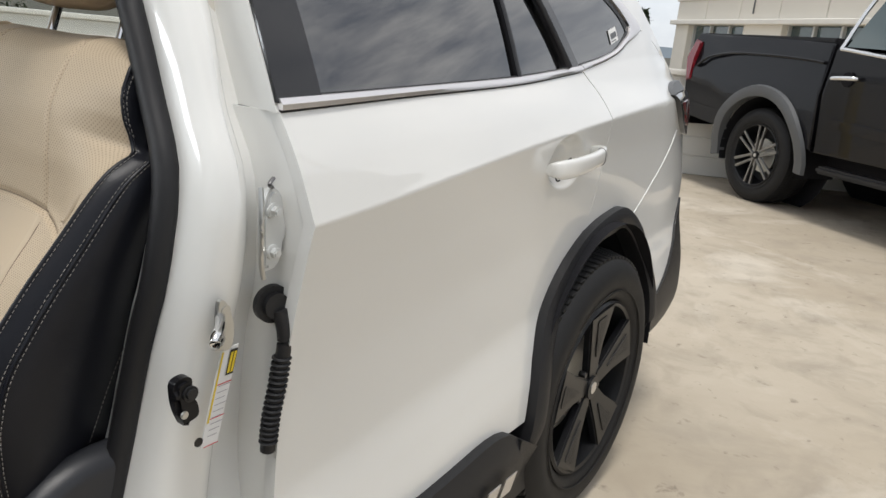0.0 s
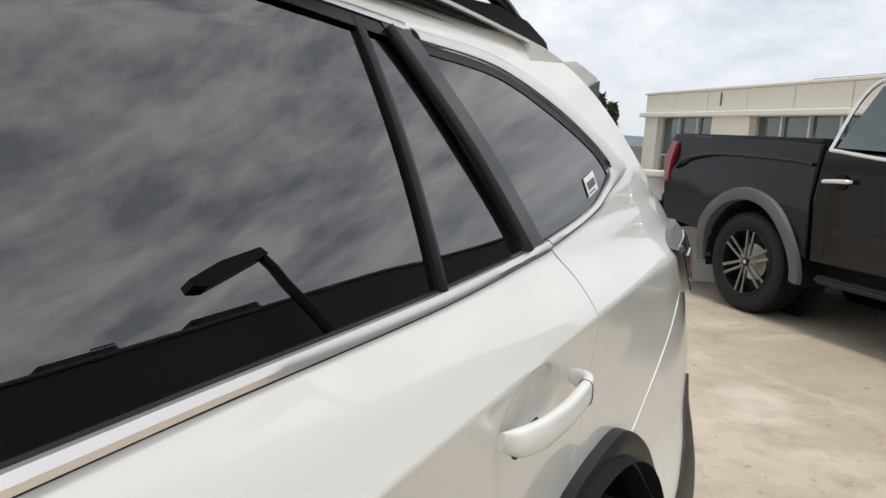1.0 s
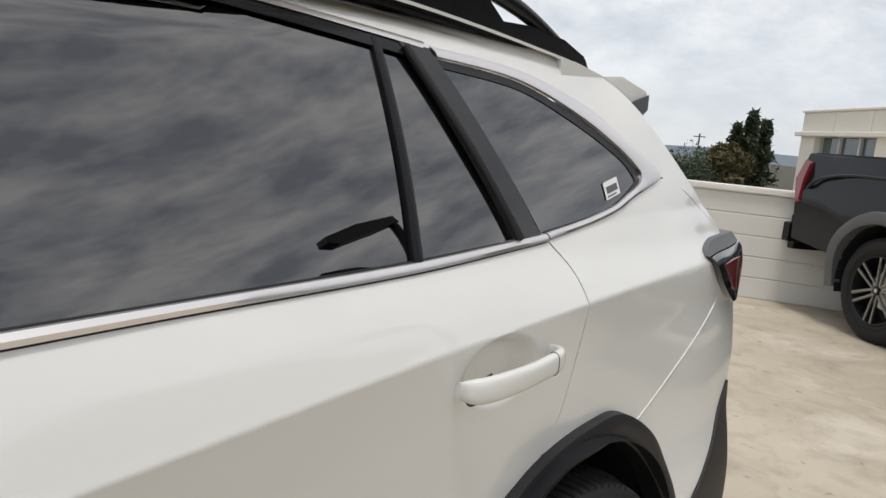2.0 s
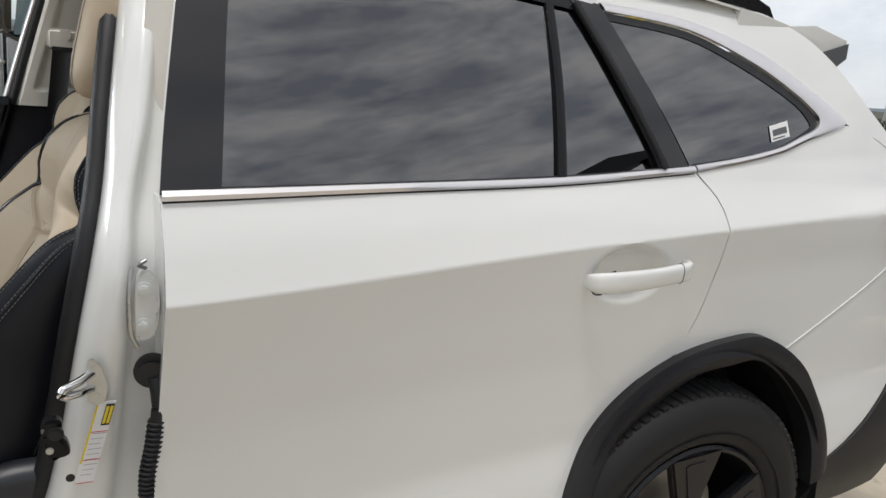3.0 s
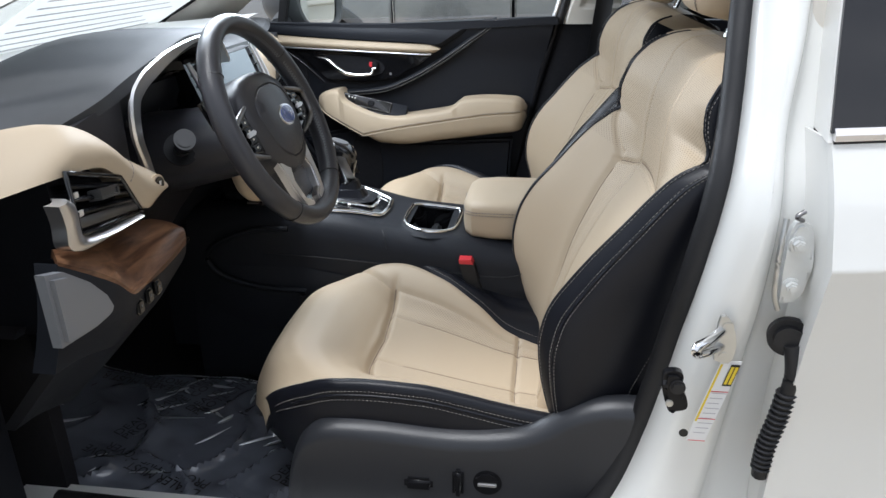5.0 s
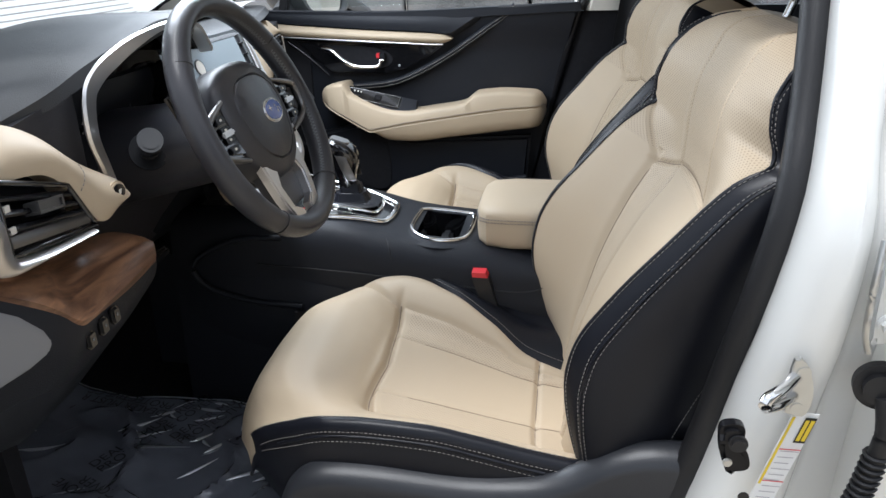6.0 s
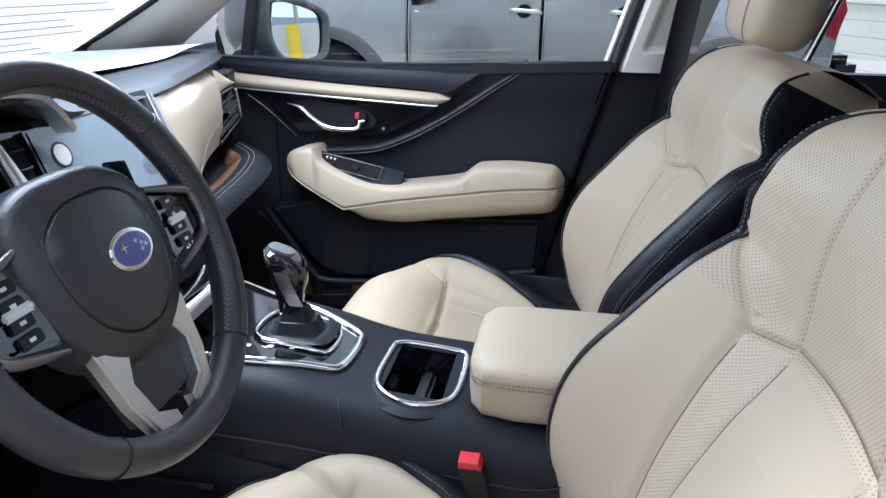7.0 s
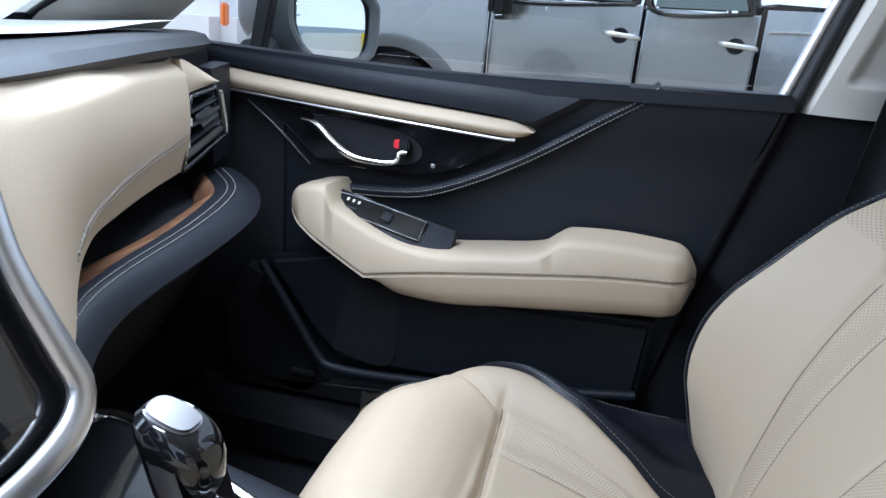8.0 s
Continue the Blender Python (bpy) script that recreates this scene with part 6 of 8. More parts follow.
grid("instrument_bezel", av, M_SILVER, dash, "satin silver instrument bezel")
part("instrument_panel", prism([(-0.68, 0.93), (-0.30, 0.93), (-0.30, 1.10), (-0.36, 1.14), (-0.48, 1.146), (-0.60, 1.12), (-0.66, 1.085), (-0.68, 1.04)], (0.70, 0, 0), (0, 1, 0), (0, 0, 1), 0.01), M_GLOSS, dash, "dark instrument panel, switched off")
for yc in (-0.61, -0.385):
    tube("gauge_ring", [(0.714, yc + 0.058 * math.cos(a), 1.025 + 0.058 * math.sin(a)) for a in np.linspace(0, 6.2832, 40, endpoint=False)], 0.0022, M_GUN, dash, "dim gauge ring", sides=6, closed=True, up=(1, 0, 0))
    for k in range(13):
        a = -0.7 + k * 0.36
        part("gauge_tick", block((0.712, yc + 0.044 * math.cos(a) - 0.0012, 1.025 + 0.044 * math.sin(a) - 0.0012), (0.714, yc + 0.044 * math.cos(a) + 0.0012, 1.025 + 0.044 * math.sin(a) + 0.0035), 0), M_PILLAR, dash)
part("instrument_ledge", prism([(-0.67, 0.0), (-0.32, 0.0), (-0.34, 0.028), (-0.65, 0.03)], (0.735, 0, 0.945), (0, 1, 0), (1, 0, -0.2), 0.01), M_SOFT, dash)
# steering column shroud and stalks
col = [[(0.70 + 0.24 * u, -0.50 + (0.105 - 0.03 * u) * math.cos(a), 0.955 + 0.045 * u + (0.075 - 0.018 * u) * math.sin(a)) for a in np.linspace(0, 2 * math.pi, 28, endpoint=False)] for u in np.linspace(0, 1, 8)]
grid("column_shroud", col, M_HUB, dash, "black steering column shroud", loop=True)
for tip, mid_, root in (((0.862, -0.645, 1.024), (0.835, -0.605, 1.003), (0.79, -0.54, 0.965)), ((0.83, -0.335, 0.998), (0.82, -0.37, 0.992), (0.80, -0.425, 0.985))):
    axis = Vector(tip) - Vector(mid_)
    stem = tube("stalk", [root, mid_, tip], [0.016, 0.013, 0.013], M_CLAD, dash, "black column stalk", sides=16)
    part("stalk_tip", disc(Vector(mid_) + axis * 0.45, axis, 0.0165, axis.length * 0.75, 0.004), M_GLOSS, stem, smooth=True)
    part("stalk_collar", disc(Vector(mid_) - axis * 0.55, axis, 0.027, 0.014, 0.004), M_SATIN, stem, smooth=True)
grid("knee_panel", [[(0.74 - 0.10 * v - 0.03 * abs(u), -0.49 + 0.30 * u, 0.94 - 0.20 * v) for u in np.linspace(-1, 1, 16)] for v in np.linspace(0, 1, 10)], M_HUB, dash, "black knee panel", thick=0.05, toward=(-1, 0, 0))
part("release_lever", block((0.70, -0.56, 0.765), (0.735, -0.43, 0.785), 0.007, 3), M_SATIN, dash, smooth=True)

# ivory driver-side end with the air vent, wood shelf and lower cover
E_TOP = curve([(0.70, -0.875, 1.078), (0.77, -0.837, 1.087), (0.785, -0.806, 1.082), (0.8, -0.773, 1.06), (0.81, -0.729, 1.018), (0.82, -0.697, 0.994), (0.825, -0.679, 0.981), (0.83, -0.681, 0.969)], 40)
E_BOT = curve([(0.76, -0.95, 1.02), (0.81, -0.903, 1.034), (0.825, -0.831, 1.032), (0.83, -0.8, 1.02), (0.834, -0.778, 0.993), (0.838, -0.751, 0.953), (0.838, -0.728, 0.945), (0.836, -0.700, 0.955)], 40)
er = [E_TOP * (1 - v) + E_BOT * v + np.array((0.016 * math.sin(v * math.pi), 0, 0.003 * math.sin(v * math.pi))) for v in np.linspace(0, 1, 14)]
end_pad = grid("ivory_end_pad", er, M_BEIGE, dash, "ivory leather dash end with seam", thick=0.03, toward=(-1, 0, 0))
dashes("stitching", [er[k][27] + np.array((0.0012, 0, 0.001)) for k in range(3, 13)], 0.004, 0.002, 0.0006, M_THREAD, end_pad)
part("button_bezel", disc((0.838, -0.7035, 0.974), (1, -0.25, 0.1), 0.0125, 0.006, 0.002), M_BEIGE, end_pad, smooth=True)
part("round_button", disc((0.843, -0.7045, 0.974), (1, -0.25, 0.1), 0.0092, 0.0025, 0.001), M_GLOSS, end_pad, "black round dash button", smooth=True)
part("button_mark", block((0.8455, -0.708, 0.971), (0.846, -0.702, 0.977), 0), M_PILLAR, end_pad)


part("dash_end", block((0.30, -0.80, 0.74), (0.78, -0.66, 1.05), 0.03, 3), M_SOFT, dash, "black dash end", smooth=True)


def air_vent(parent, corners, n_slats, broad, name="air_vent"):
    """Four corners, in order lower-left, lower-right, upper-right, upper-left, seen from the cabin; the lowest blade is broad."""
    c = [np.array(q, float) for q in corners]
    out = np.cross(c[1] - c[0], c[3] - c[0])
    out /= np.linalg.norm(out)
    P = lambda u, v: (c[0] * (1 - u) + c[1] * u) * (1 - v) + (c[3] * (1 - u) + c[2] * u) * v
    loop = [P(u, 0) for u in np.linspace(0, 1, 10)] + [P(1, v) for v in np.linspace(0.1, 0.9, 5)] + [P(u, 1) for u in np.linspace(1, 0, 10)] + [P(0, v) for v in np.linspace(0.9, 0.1, 5)]
    v = grid(name, [[P(u, w) - out * 0.03 for u in (0, 1)] for w in (0, 1)], M_CARPET, parent, "dark louvred air vent")
    tube("vent_frame", loop, 0.0036, M_GLOSS, v, sides=8, closed=True, up=tuple(out))
    up = (c[3] - c[0]) / np.linalg.norm(c[3] - c[0])
    for k in range(n_slats):
        w = 0.10 + 0.86 * k / n_slats
        hgt = broad if k == 0 else 0.0075
        rows = [[P(u, w) + out * d + up * h for u in np.linspace(0.03, 0.97, 8)] for d, h in ((-0.03, hgt * 0.9), (-0.006, hgt), (-0.001, hgt * 0.8), (0.0015, hgt * 0.3), (0.0, 0.0), (-0.03, -0.002))]
        grid("slat", rows, M_GUN if k == 0 else M_SATIN, v, "satin dark louvre")
    bm = bmesh.new()
    bmesh.ops.create_cube(bm, size=1)
    mid = P(0.5, 0.62) + out * 0.004
    ax = Vector(c[1] - c[0]).normalized()
    for q in bm.verts:
        x, y, z = q.co
        q.co = Vector(mid) + ax * (x * 0.034) + Vector(out) * (y * 0.014) + Vector(up) * (z * 0.008)
    bmesh.ops.bevel(bm, geom=bm.edges[:], offset=0.003, segments=2, affect="EDGES")
    part("vent_tab", bm, M_GUN, v, "gunmetal vent tab", smooth=True)
    for k in range(2):
        a, b = P(0.06, 0.30 + 0.3 * k), P(0.10, 0.38 + 0.3 * k)
        part("vent_mark", block(np.minimum(a, b) - 0.001, np.maximum(a, b) + 0.001, 0), M_PILLAR, v)
    return v


air_vent(dash, [(0.838, -0.898, 0.964), (0.84, -0.758, 0.948), (0.832, -0.783, 1.007), (0.822, -0.881, 1.04)], 4, 0.016)
v_in = curve([(0.842, -0.917, 1.019), (0.842, -0.902, 1.005), (0.842, -0.9, 0.982), (0.842, -0.898, 0.964), (0.842, -0.872, 0.957), (0.842, -0.836, 0.952), (0.842, -0.767, 0.948)], 40)
v_out = curve([(0.85, -0.943, 1.018), (0.85, -0.938, 0.992), (0.85, -0.939, 0.964), (0.85, -0.917, 0.952), (0.85, -0.884, 0.9485), (0.85, -0.847, 0.947), (0.85, -0.776, 0.944)], 40)
grid("vent_edge", [v_in * (1 - k) + v_out * k + np.array((0.006 * math.sin(3.1 * k), 0, 0)) for k in np.linspace(0, 1, 8)], M_SILVER, dash, "satin silver vent edge", thick=0.02, toward=(-1, 0, 0))
w_b = curve([(0.79, -0.896, 0.940), (0.79, -0.812, 0.924), (0.79, -0.749, 0.916), (0.79, -0.697, 0.908), (0.795, -0.663, 0.900), (0.81, -0.628, 0.881), (0.82, -0.615, 0.866)], 40)
w_f = curve([(0.84, -0.953, 0.955), (0.858, -0.913, 0.927), (0.868, -0.886, 0.902), (0.872, -0.864, 0.879), (0.87, -0.837, 0.872), (0.855, -0.742, 0.866), (0.835, -0.636, 0.861)], 40)
wd = [w_b * (1 - v) + w_f * v + np.array((0, 0, 0.007 * math.sin(math.pi * v) - 0.004 * v ** 6)) for v in np.linspace(0, 1, 16)]
shelf = grid("wood_shelf", wd, M_WOOD, dash, "open-grain walnut shelf trim", thick=0.012, toward=(-0.3, 0.1, -0.95))
l_t = curve([(0.838, -0.953, 0.949), (0.855, -0.912, 0.919), (0.866, -0.886, 0.894), (0.870, -0.864, 0.871), (0.868, -0.834, 0.863), (0.852, -0.738, 0.856), (0.832, -0.633, 0.852)], 40)
l_b = curve([(0.84, -1.001, 0.825), (0.845, -0.959, 0.823), (0.85, -0.925, 0.815), (0.85, -0.885, 0.803), (0.84, -0.822, 0.798), (0.82, -0.725, 0.787), (0.8, -0.618, 0.794)], 40)
low = grid("lower_cover", [l_t * (1 - v) + l_b * v + np.array((0.006 * math.sin(3.1 * v), 0, 0)) for v in np.linspace(0, 1, 10)], M_SOFT, dash, "black lower cover with small switches", thick=0.03, toward=(-1, 0, 0))
l_c = l_b + np.array((-0.16, 0.09, -0.16))
grid("lower_return", [l_b * (1 - v) + l_c * v for v in np.linspace(0, 1, 6)], M_SOFT, dash, thick=0.02, toward=(-1, 0, 0))
for (y_, z_) in ((-0.848, 0.842), (-0.822, 0.846), (-0.797, 0.848)):
    key = part("switch", block((0.862, y_ - 0.008, z_ - 0.012), (0.871, y_ + 0.008, z_ + 0.010), 0.003), M_GLOSS, low)
    part("switch_mark", block((0.8712, y_ - 0.0016, z_ - 0.002), (0.8716, y_ + 0.0016, z_ + 0.002), 0), M_FLARE, key)
part("fuse_cover", prism([(-1.028, 0.879), (-0.961, 0.872), (-0.933, 0.873), (-0.923, 0.883), (-0.93, 0.899), (-0.957, 0.929), (-0.999, 0.961), (-1.03, 0.97)], (0.868, 0, 0), (0, 1, 0), (0, 0, 1), 0.018, 0.006), M_GREYP, low, "grey dash end cover", smooth=True)

# centre screen in its tall silver bezel
SX, SZ = np.array((0.743, 1.098)), np.array((0.833, 0.867))
SN = Vector((0.931, 0, 0.363))
SU = Vector((-0.363, 0, 0.931))


def scr(y, v, o=0.0):
    p = SZ + (SX - SZ) * v
    return (p[0] + SN.x * o, y, p[1] + SN.z * o)


stack = grid("screen_housing", [[scr(y, v, -0.004) for y in np.linspace(-0.375, -0.055, 8)] for v in np.linspace(-0.12, 1.03, 8)], M_GLOSS, dash, "gloss black centre stack", thick=0.05, toward=(-1, 0, 0))
screen = grid("touch_screen", [[scr(y, v, 0.003) for y in (-0.325, -0.10)] for v in (-0.02, 0.98)], M_SCREEN, stack, "tall dark touch screen", thick=0.006, toward=(-0.93, 0, -0.36))
M_UI = mat("screen_picture", (0.15, 0.18, 0.20), 0.1, coat=1.0, var=0.05)
grid("screen_image", [[scr(y, v, 0.0045) for y in (-0.32, -0.105)] for v in (0.42, 0.97)], M_UI, screen, "pale grey start-up picture")
part("screen_emblem", disc(scr(-0.285, 0.83, 0.0048), SN, 0.016, 0.0006), M_PRINT, screen)
part("emblem_ring", disc(scr(-0.285, 0.83, 0.0052), SN, 0.013, 0.0008), M_PILLAR, screen)
for k, (y, v) in enumerate(((-0.125, 0.30), (-0.125, 0.24), (-0.13, 0.38), (-0.28, 0.30), (-0.28, 0.24))):
    key = grid("climate_key", [[scr(y + a, v + b, 0.0046) for a in (-0.012, 0.012)] for b in (-0.022, 0.022)], M_GLOSS, screen)
    grid("key_mark", [[scr(y + a, v + b, 0.0052) for a in (-0.005, 0.005)] for b in (-0.006, 0.006)], (M_RED, M_BLUE, M_PILLAR, M_RED, M_BLUE)[k], key)
lo_c = bpy.data.curves.new("screen_digits", "FONT")
lo_c.body, lo_c.size = "LO", 0.016
lo_c.materials.append(M_PILLAR)
lo = place(new("screen_digits", lo_c), screen)
lo.matrix_basis = Matrix.Translation(scr(-0.145, 0.12, 0.006)) @ Matrix(((0, -0.363, 0.931, 0), (1, 0, 0, 0), (0, 0.931, 0.363, 0), (0, 0, 0, 1)))
for y in (-0.105, -0.32):
    kb = part("volume_knob", disc(scr(y, 0.62, 0.004), SN, 0.0135, 0.024, 0.002), M_CLAD, stack, "black knurled knob", smooth=True)
    part("knob_ring", disc(scr(y, 0.62, 0.027), SN, 0.0115, 0.002, 0.0008), M_SILVER, kb)
for y in (-0.085, -0.345):
    sl = grid("side_vent", [[scr(y + a, v, -0.001) for a in (-0.012, 0.012)] for v in (0.60, 0.97)], M_CARPET, stack)
    for k in range(4):
        part("vent_fin", block(np.array(scr(y - 0.012, 0.64 + k * 0.09, 0.0)) - 0.002, np.array(scr(y + 0.012, 0.64 + k * 0.09, 0.0)) + 0.002, 0.0008, 1), M_SATIN, sl)
legs = [scr(-0.062, 1.0, 0.004), scr(-0.066, 0.75, 0.008), scr(-0.075, 0.45, 0.010), scr(-0.066, 0.15, 0.012), scr(-0.062, 0.0, 0.012), scr(-0.085, -0.10, 0.012), scr(-0.14, -0.16, 0.012), scr(-0.217, -0.17, 0.012), scr(-0.294, -0.16, 0.012), scr(-0.349, -0.10, 0.012), scr(-0.372, 0.0, 0.012), scr(-0.368, 0.15, 0.012), scr(-0.36, 0.45, 0.010), scr(-0.368, 0.75, 0.008), scr(-0.372, 1.0, 0.004)]
tube("stack_bezel", legs, [0.006, 0.010, 0.011, 0.012, 0.013, 0.013, 0.012, 0.012, 0.012, 0.013, 0.013, 0.012, 0.011, 0.010, 0.006], M_SILVER, stack, "satin silver screen bezel", sides=14, n=90, flat=0.6, up=SN)
tube("ivory_edge", [tuple(np.array(q) + np.array((-0.008, -0.016, -0.002))) for q in legs[8:13]], [0.012, 0.015, 0.016, 0.015, 0.010], M_BEIGE, stack, "ivory leather edge", sides=10, n=50)
part("top_speaker", block((0.63, -0.28, 1.105), (0.70, -0.16, 1.125), 0.008, 3), M_SOFT, dash, "low black dash-top sensor pod", smooth=True)
part("top_tab", block((0.60, -0.06, 1.104), (0.615, -0.02, 1.118), 0.003), M_SATIN, dash)

# ivory passenger panel
yy = np.linspace(-0.055, 0.425, 60)
PX = [(-0.055, 0.792), (0.0, 0.775), (0.05, 0.752), (0.10, 0.728), (0.17, 0.697), (0.28, 0.652), (0.41, 0.610), (0.44, 0.600)]


def ivory_x(y, z):
    """Runs from the bezel's slope into the panel's own line."""
    total = 0
    for o in np.linspace(-0.05, 0.05, 9):
        q = min(1, (max(y + o, -0.055) + 0.055) / 0.155) if y + o < 0.10 else 1
        total += (0.827 - (z - 0.867) * 0.39) * (1 - q) + (0.728 if y + o < 0.10 else lut(PX, y + o)) * q
    return total / 9


pp = []
for v in np.linspace(0, 1, 24):
    row = []
    for y in yy:
        zt = 1.088 - 0.016 * sm(0.2, 0.5, y)
        zb = lut([(-0.055, 0.856), (-0.03, 0.868), (0.0, 0.886), (0.032, 0.912), (0.056, 0.925), (0.097, 0.933), (0.17, 0.929), (0.28, 0.922), (0.41, 0.917)], y)
        z = zb + (zt - zb) * v
        k = sm(-0.055, 0.09, y)
        row.append((ivory_x(y, z) + 0.010 * math.sin(v * math.pi) * k - 0.02 * sm(0.85, 1.0, v) * k, y, z))
    pp.append(row)
pp = np.array(pp)
ivory = grid("ivory_panel", pp, M_BEIGE, dash, "smooth ivory leather glovebox panel", thick=0.02, toward=(-1, 0, 0))
seam_yz = curve([(0.418, 0.966), (0.28, 0.9645), (0.17, 0.964), (0.09, 0.959), (0.054, 0.946), (0.036, 0.930)], 50)
for o in (-0.0035, 0.0, 0.0035):
    pts = [np.array((ivory_x(y, z) + 0.010 * math.sin(min(1, max(0, (z - 0.925) / 0.155)) * math.pi) * sm(-0.055, 0.09, y) + 0.0016, y, z + o)) for y, z in seam_yz]
    if o == 0.0:
        tube("seam", [q - np.array((0.0008, 0, 0)) for q in pts[::4]], 0.0012, M_PERF, ivory, sides=5, n=60)
    else:
        dashes("stitching", pts, 0.0045, 0.002, 0.0006, M_THREAD, ivory)
corner_pad = [[np.array(a_) * (1 - k) + np.array(b_) * k + np.array((0.004 * math.sin(k * 3.14), 0, 0)) for k in np.linspace(0, 1, 8)] for a_, b_ in zip(curve([(0.608, 0.420, 1.020), (0.607, 0.446, 1.026), (0.606, 0.512, 1.034)], 14), curve([(0.606, 0.420, 1.072), (0.604, 0.44, 1.068), (0.604, 0.514, 1.036)], 14))]
grid("ivory_corner", corner_pad, M_BEIGE, dash, "ivory leather dash corner", thick=0.02, toward=(-1, 0, 0))
air_vent(dash, [(0.612, 0.408, 0.917), (0.608, 0.528, 0.952), (0.606, 0.508, 1.026), (0.610, 0.438, 1.020)], 4, 0.016)
tube("vent_side", [(0.607, 0.531, 0.955), (0.606, 0.533, 0.972), (0.606, 0.520, 1.020)], 0.0035, M_SILVER, dash, "satin silver vent edge", sides=8)
grid("vent_backing", [[(0.585 - 0.03 * u, 0.53 + 0.10 * u, z) for u in np.linspace(0, 1, 4)] for z in (0.90, 0.95, 1.0, 1.05)], M_SOFT, dash, "black dash end", thick=0.03, toward=(-1, 0, 0))
# wooden tray and the padded roll under it
t_in = curve([(0.68, -0.05, 0.876), (0.659, 0.05, 0.886), (0.66, 0.142, 0.886), (0.655, 0.25, 0.886), (0.628, 0.394, 0.886), (0.60, 0.45, 0.886), (0.56, 0.50, 0.886)], 40)
t_out = curve([(0.785, -0.05, 0.876), (0.742, 0.04, 0.886), (0.716, 0.134, 0.886), (0.695, 0.261, 0.886), (0.663, 0.389, 0.886), (0.635, 0.454, 0.886), (0.571, 0.523, 0.886)], 40)
grid("wood_tray", [t_in * (1 - v) + t_out * v - np.array((0, 0, 0.022 * (1 - v) ** 2)) for v in np.linspace(0, 1, 10)], M_WOOD, dash, "walnut lined open tray", thick=0.008, toward=(0, 0, -1))
grid("tray_floor", [t_in * (1 - v) + (t_in - np.array((0.12, 0, 0))) * v - np.array((0, 0, 0.024)) for v in np.linspace(0, 1, 4)], M_CARPET, dash, thick=0.01, toward=(0, 0, -1))
r_out = curve([(0.825, -0.055, 0.836), (0.790, 0.0, 0.850), (0.765, 0.06, 0.856), (0.748, 0.138, 0.858), (0.735, 0.263, 0.860), (0.717, 0.384, 0.862), (0.690, 0.470, 0.864), (0.64, 0.55, 0.868), (0.58, 0.60, 0.875)], 40)
roll_rows = []
for k in np.linspace(0, 1, 14):
    a = k * math.pi * 0.62
    roll_rows.append(t_out * (1 - k) + r_out * k + np.array((0.012 * math.sin(a), 0.0, 0.010 * math.sin(k * math.pi))))
roll_rows.append(r_out + np.array((-0.012, 0, -0.022)))
roll_rows.append(r_out + np.array((-0.05, 0, -0.045)))
rp = grid("padded_roll", roll_rows, M_SOFT, dash, "black padded roll with double stitching")
for k in (3, 5):
    dashes("stitching", [q + np.array((0.0006, 0, 0.0012)) for q in roll_rows[k]], 0.0045, 0.002, 0.0007, M_THREAD, rp)
grid("glovebox_face", [[(0.745 + (dx(y)) * 0.7 - 0.16 * v, y, 0.835 - 0.25 * v) for y in np.linspace(-0.05, 0.58, 16)] for v in np.linspace(0, 1, 8)], M_CARPET, dash, "black glovebox lid", thick=0.02, toward=(-1, 0, 0))
# papers left at the windscreen base
sheet = grid("paper_sheet", [[(0.24 + 0.36 * u - 0.05 * sm(0.2, 0.5, y) * u, y, 1.095 + 0.020 * u + 0.003 * math.sin(9 * y + 3 * u)) for u in np.linspace(0, 1, 10)] for y in np.linspace(-0.42, 0.50, 24)], M_PAPER)
tagged(sheet, "white paper sheets lying along the windscreen base", "paper")
for k in range(7):
    grid("text_bar", [[(0.30 + 0.030 * k + 0.006 * a, y, 1.0915 + 0.0020 * k + 0.004 * math.sin(9 * y + 3 * (0.2 + 0.08 * k)) + 0.002) for a in (0, 1)] for y in np.linspace(-0.3, 0.15 + 0.03 * (k % 3), 12)], M_LINE, sheet)
sticker = grid("window_sticker", [[(0.215 + 0.27 * v, y, 1.083 + 0.151 * v) for y in (-0.34, 0.50)] for v in (0, 1)], M_SHEET)
tagged(sticker, "white price sheet with faint lines taped inside the windscreen", "paper sheet")
for k in range(8):
    v0 = 0.12 + 0.1 * k
    grid("text_bar", [[(0.217 + 0.27 * (v0 + a), y, 1.080 + 0.151 * (v0 + a)) for y in (-0.30, 0.40 - 0.06 * (k % 3))] for a in (0, 0.02)], M_LINE, sticker)

# ---- steering wheel ----
sw_t = thing("steering_wheel", "black leather steering wheel with silver lower spoke and round badge", "steering wheel")
SM = Matrix.Translation((0.956, -0.502, 1.025)) @ Matrix(((0, -0.402, 0.916, 0), (1, 0, 0, 0), (0, 0.916, 0.402, 0), (0, 0, 0, 1)))
sw_t.matrix_basis = SM
ring = []
for a in np.linspace(0, 2 * math.pi, 120, endpoint=False):
    thick = 1.0 + 0.10 * math.exp(-((abs(math.cos(a)) - 0.85) / 0.12) ** 2)
    ring.append([(math.cos(a) * (0.171 + 0.0158 * thick * math.cos(g)), math.sin(a) * (0.171 + 0.0158 * thick * math.cos(g)), 0.0185 * math.sin(g)) for g in np.linspace(0, 2 * math.pi, 20, endpoint=False)])
ring.append(ring[0])
rim = grid("rim", ring, M_HUB, sw_t, "worn black leather rim", loop=True)
for a in (0.62, 2.52, 4.05, 5.37):
    tube("rim_seam", [(math.cos(a) * (0.171 + 0.0163 * math.cos(g)), math.sin(a) * (0.171 + 0.0163 * math.cos(g)), 0.019 * math.sin(g)) for g in np.linspace(0, 6.2832, 24, endpoint=False)], 0.0009, M_CLAD, rim, sides=5, closed=True)
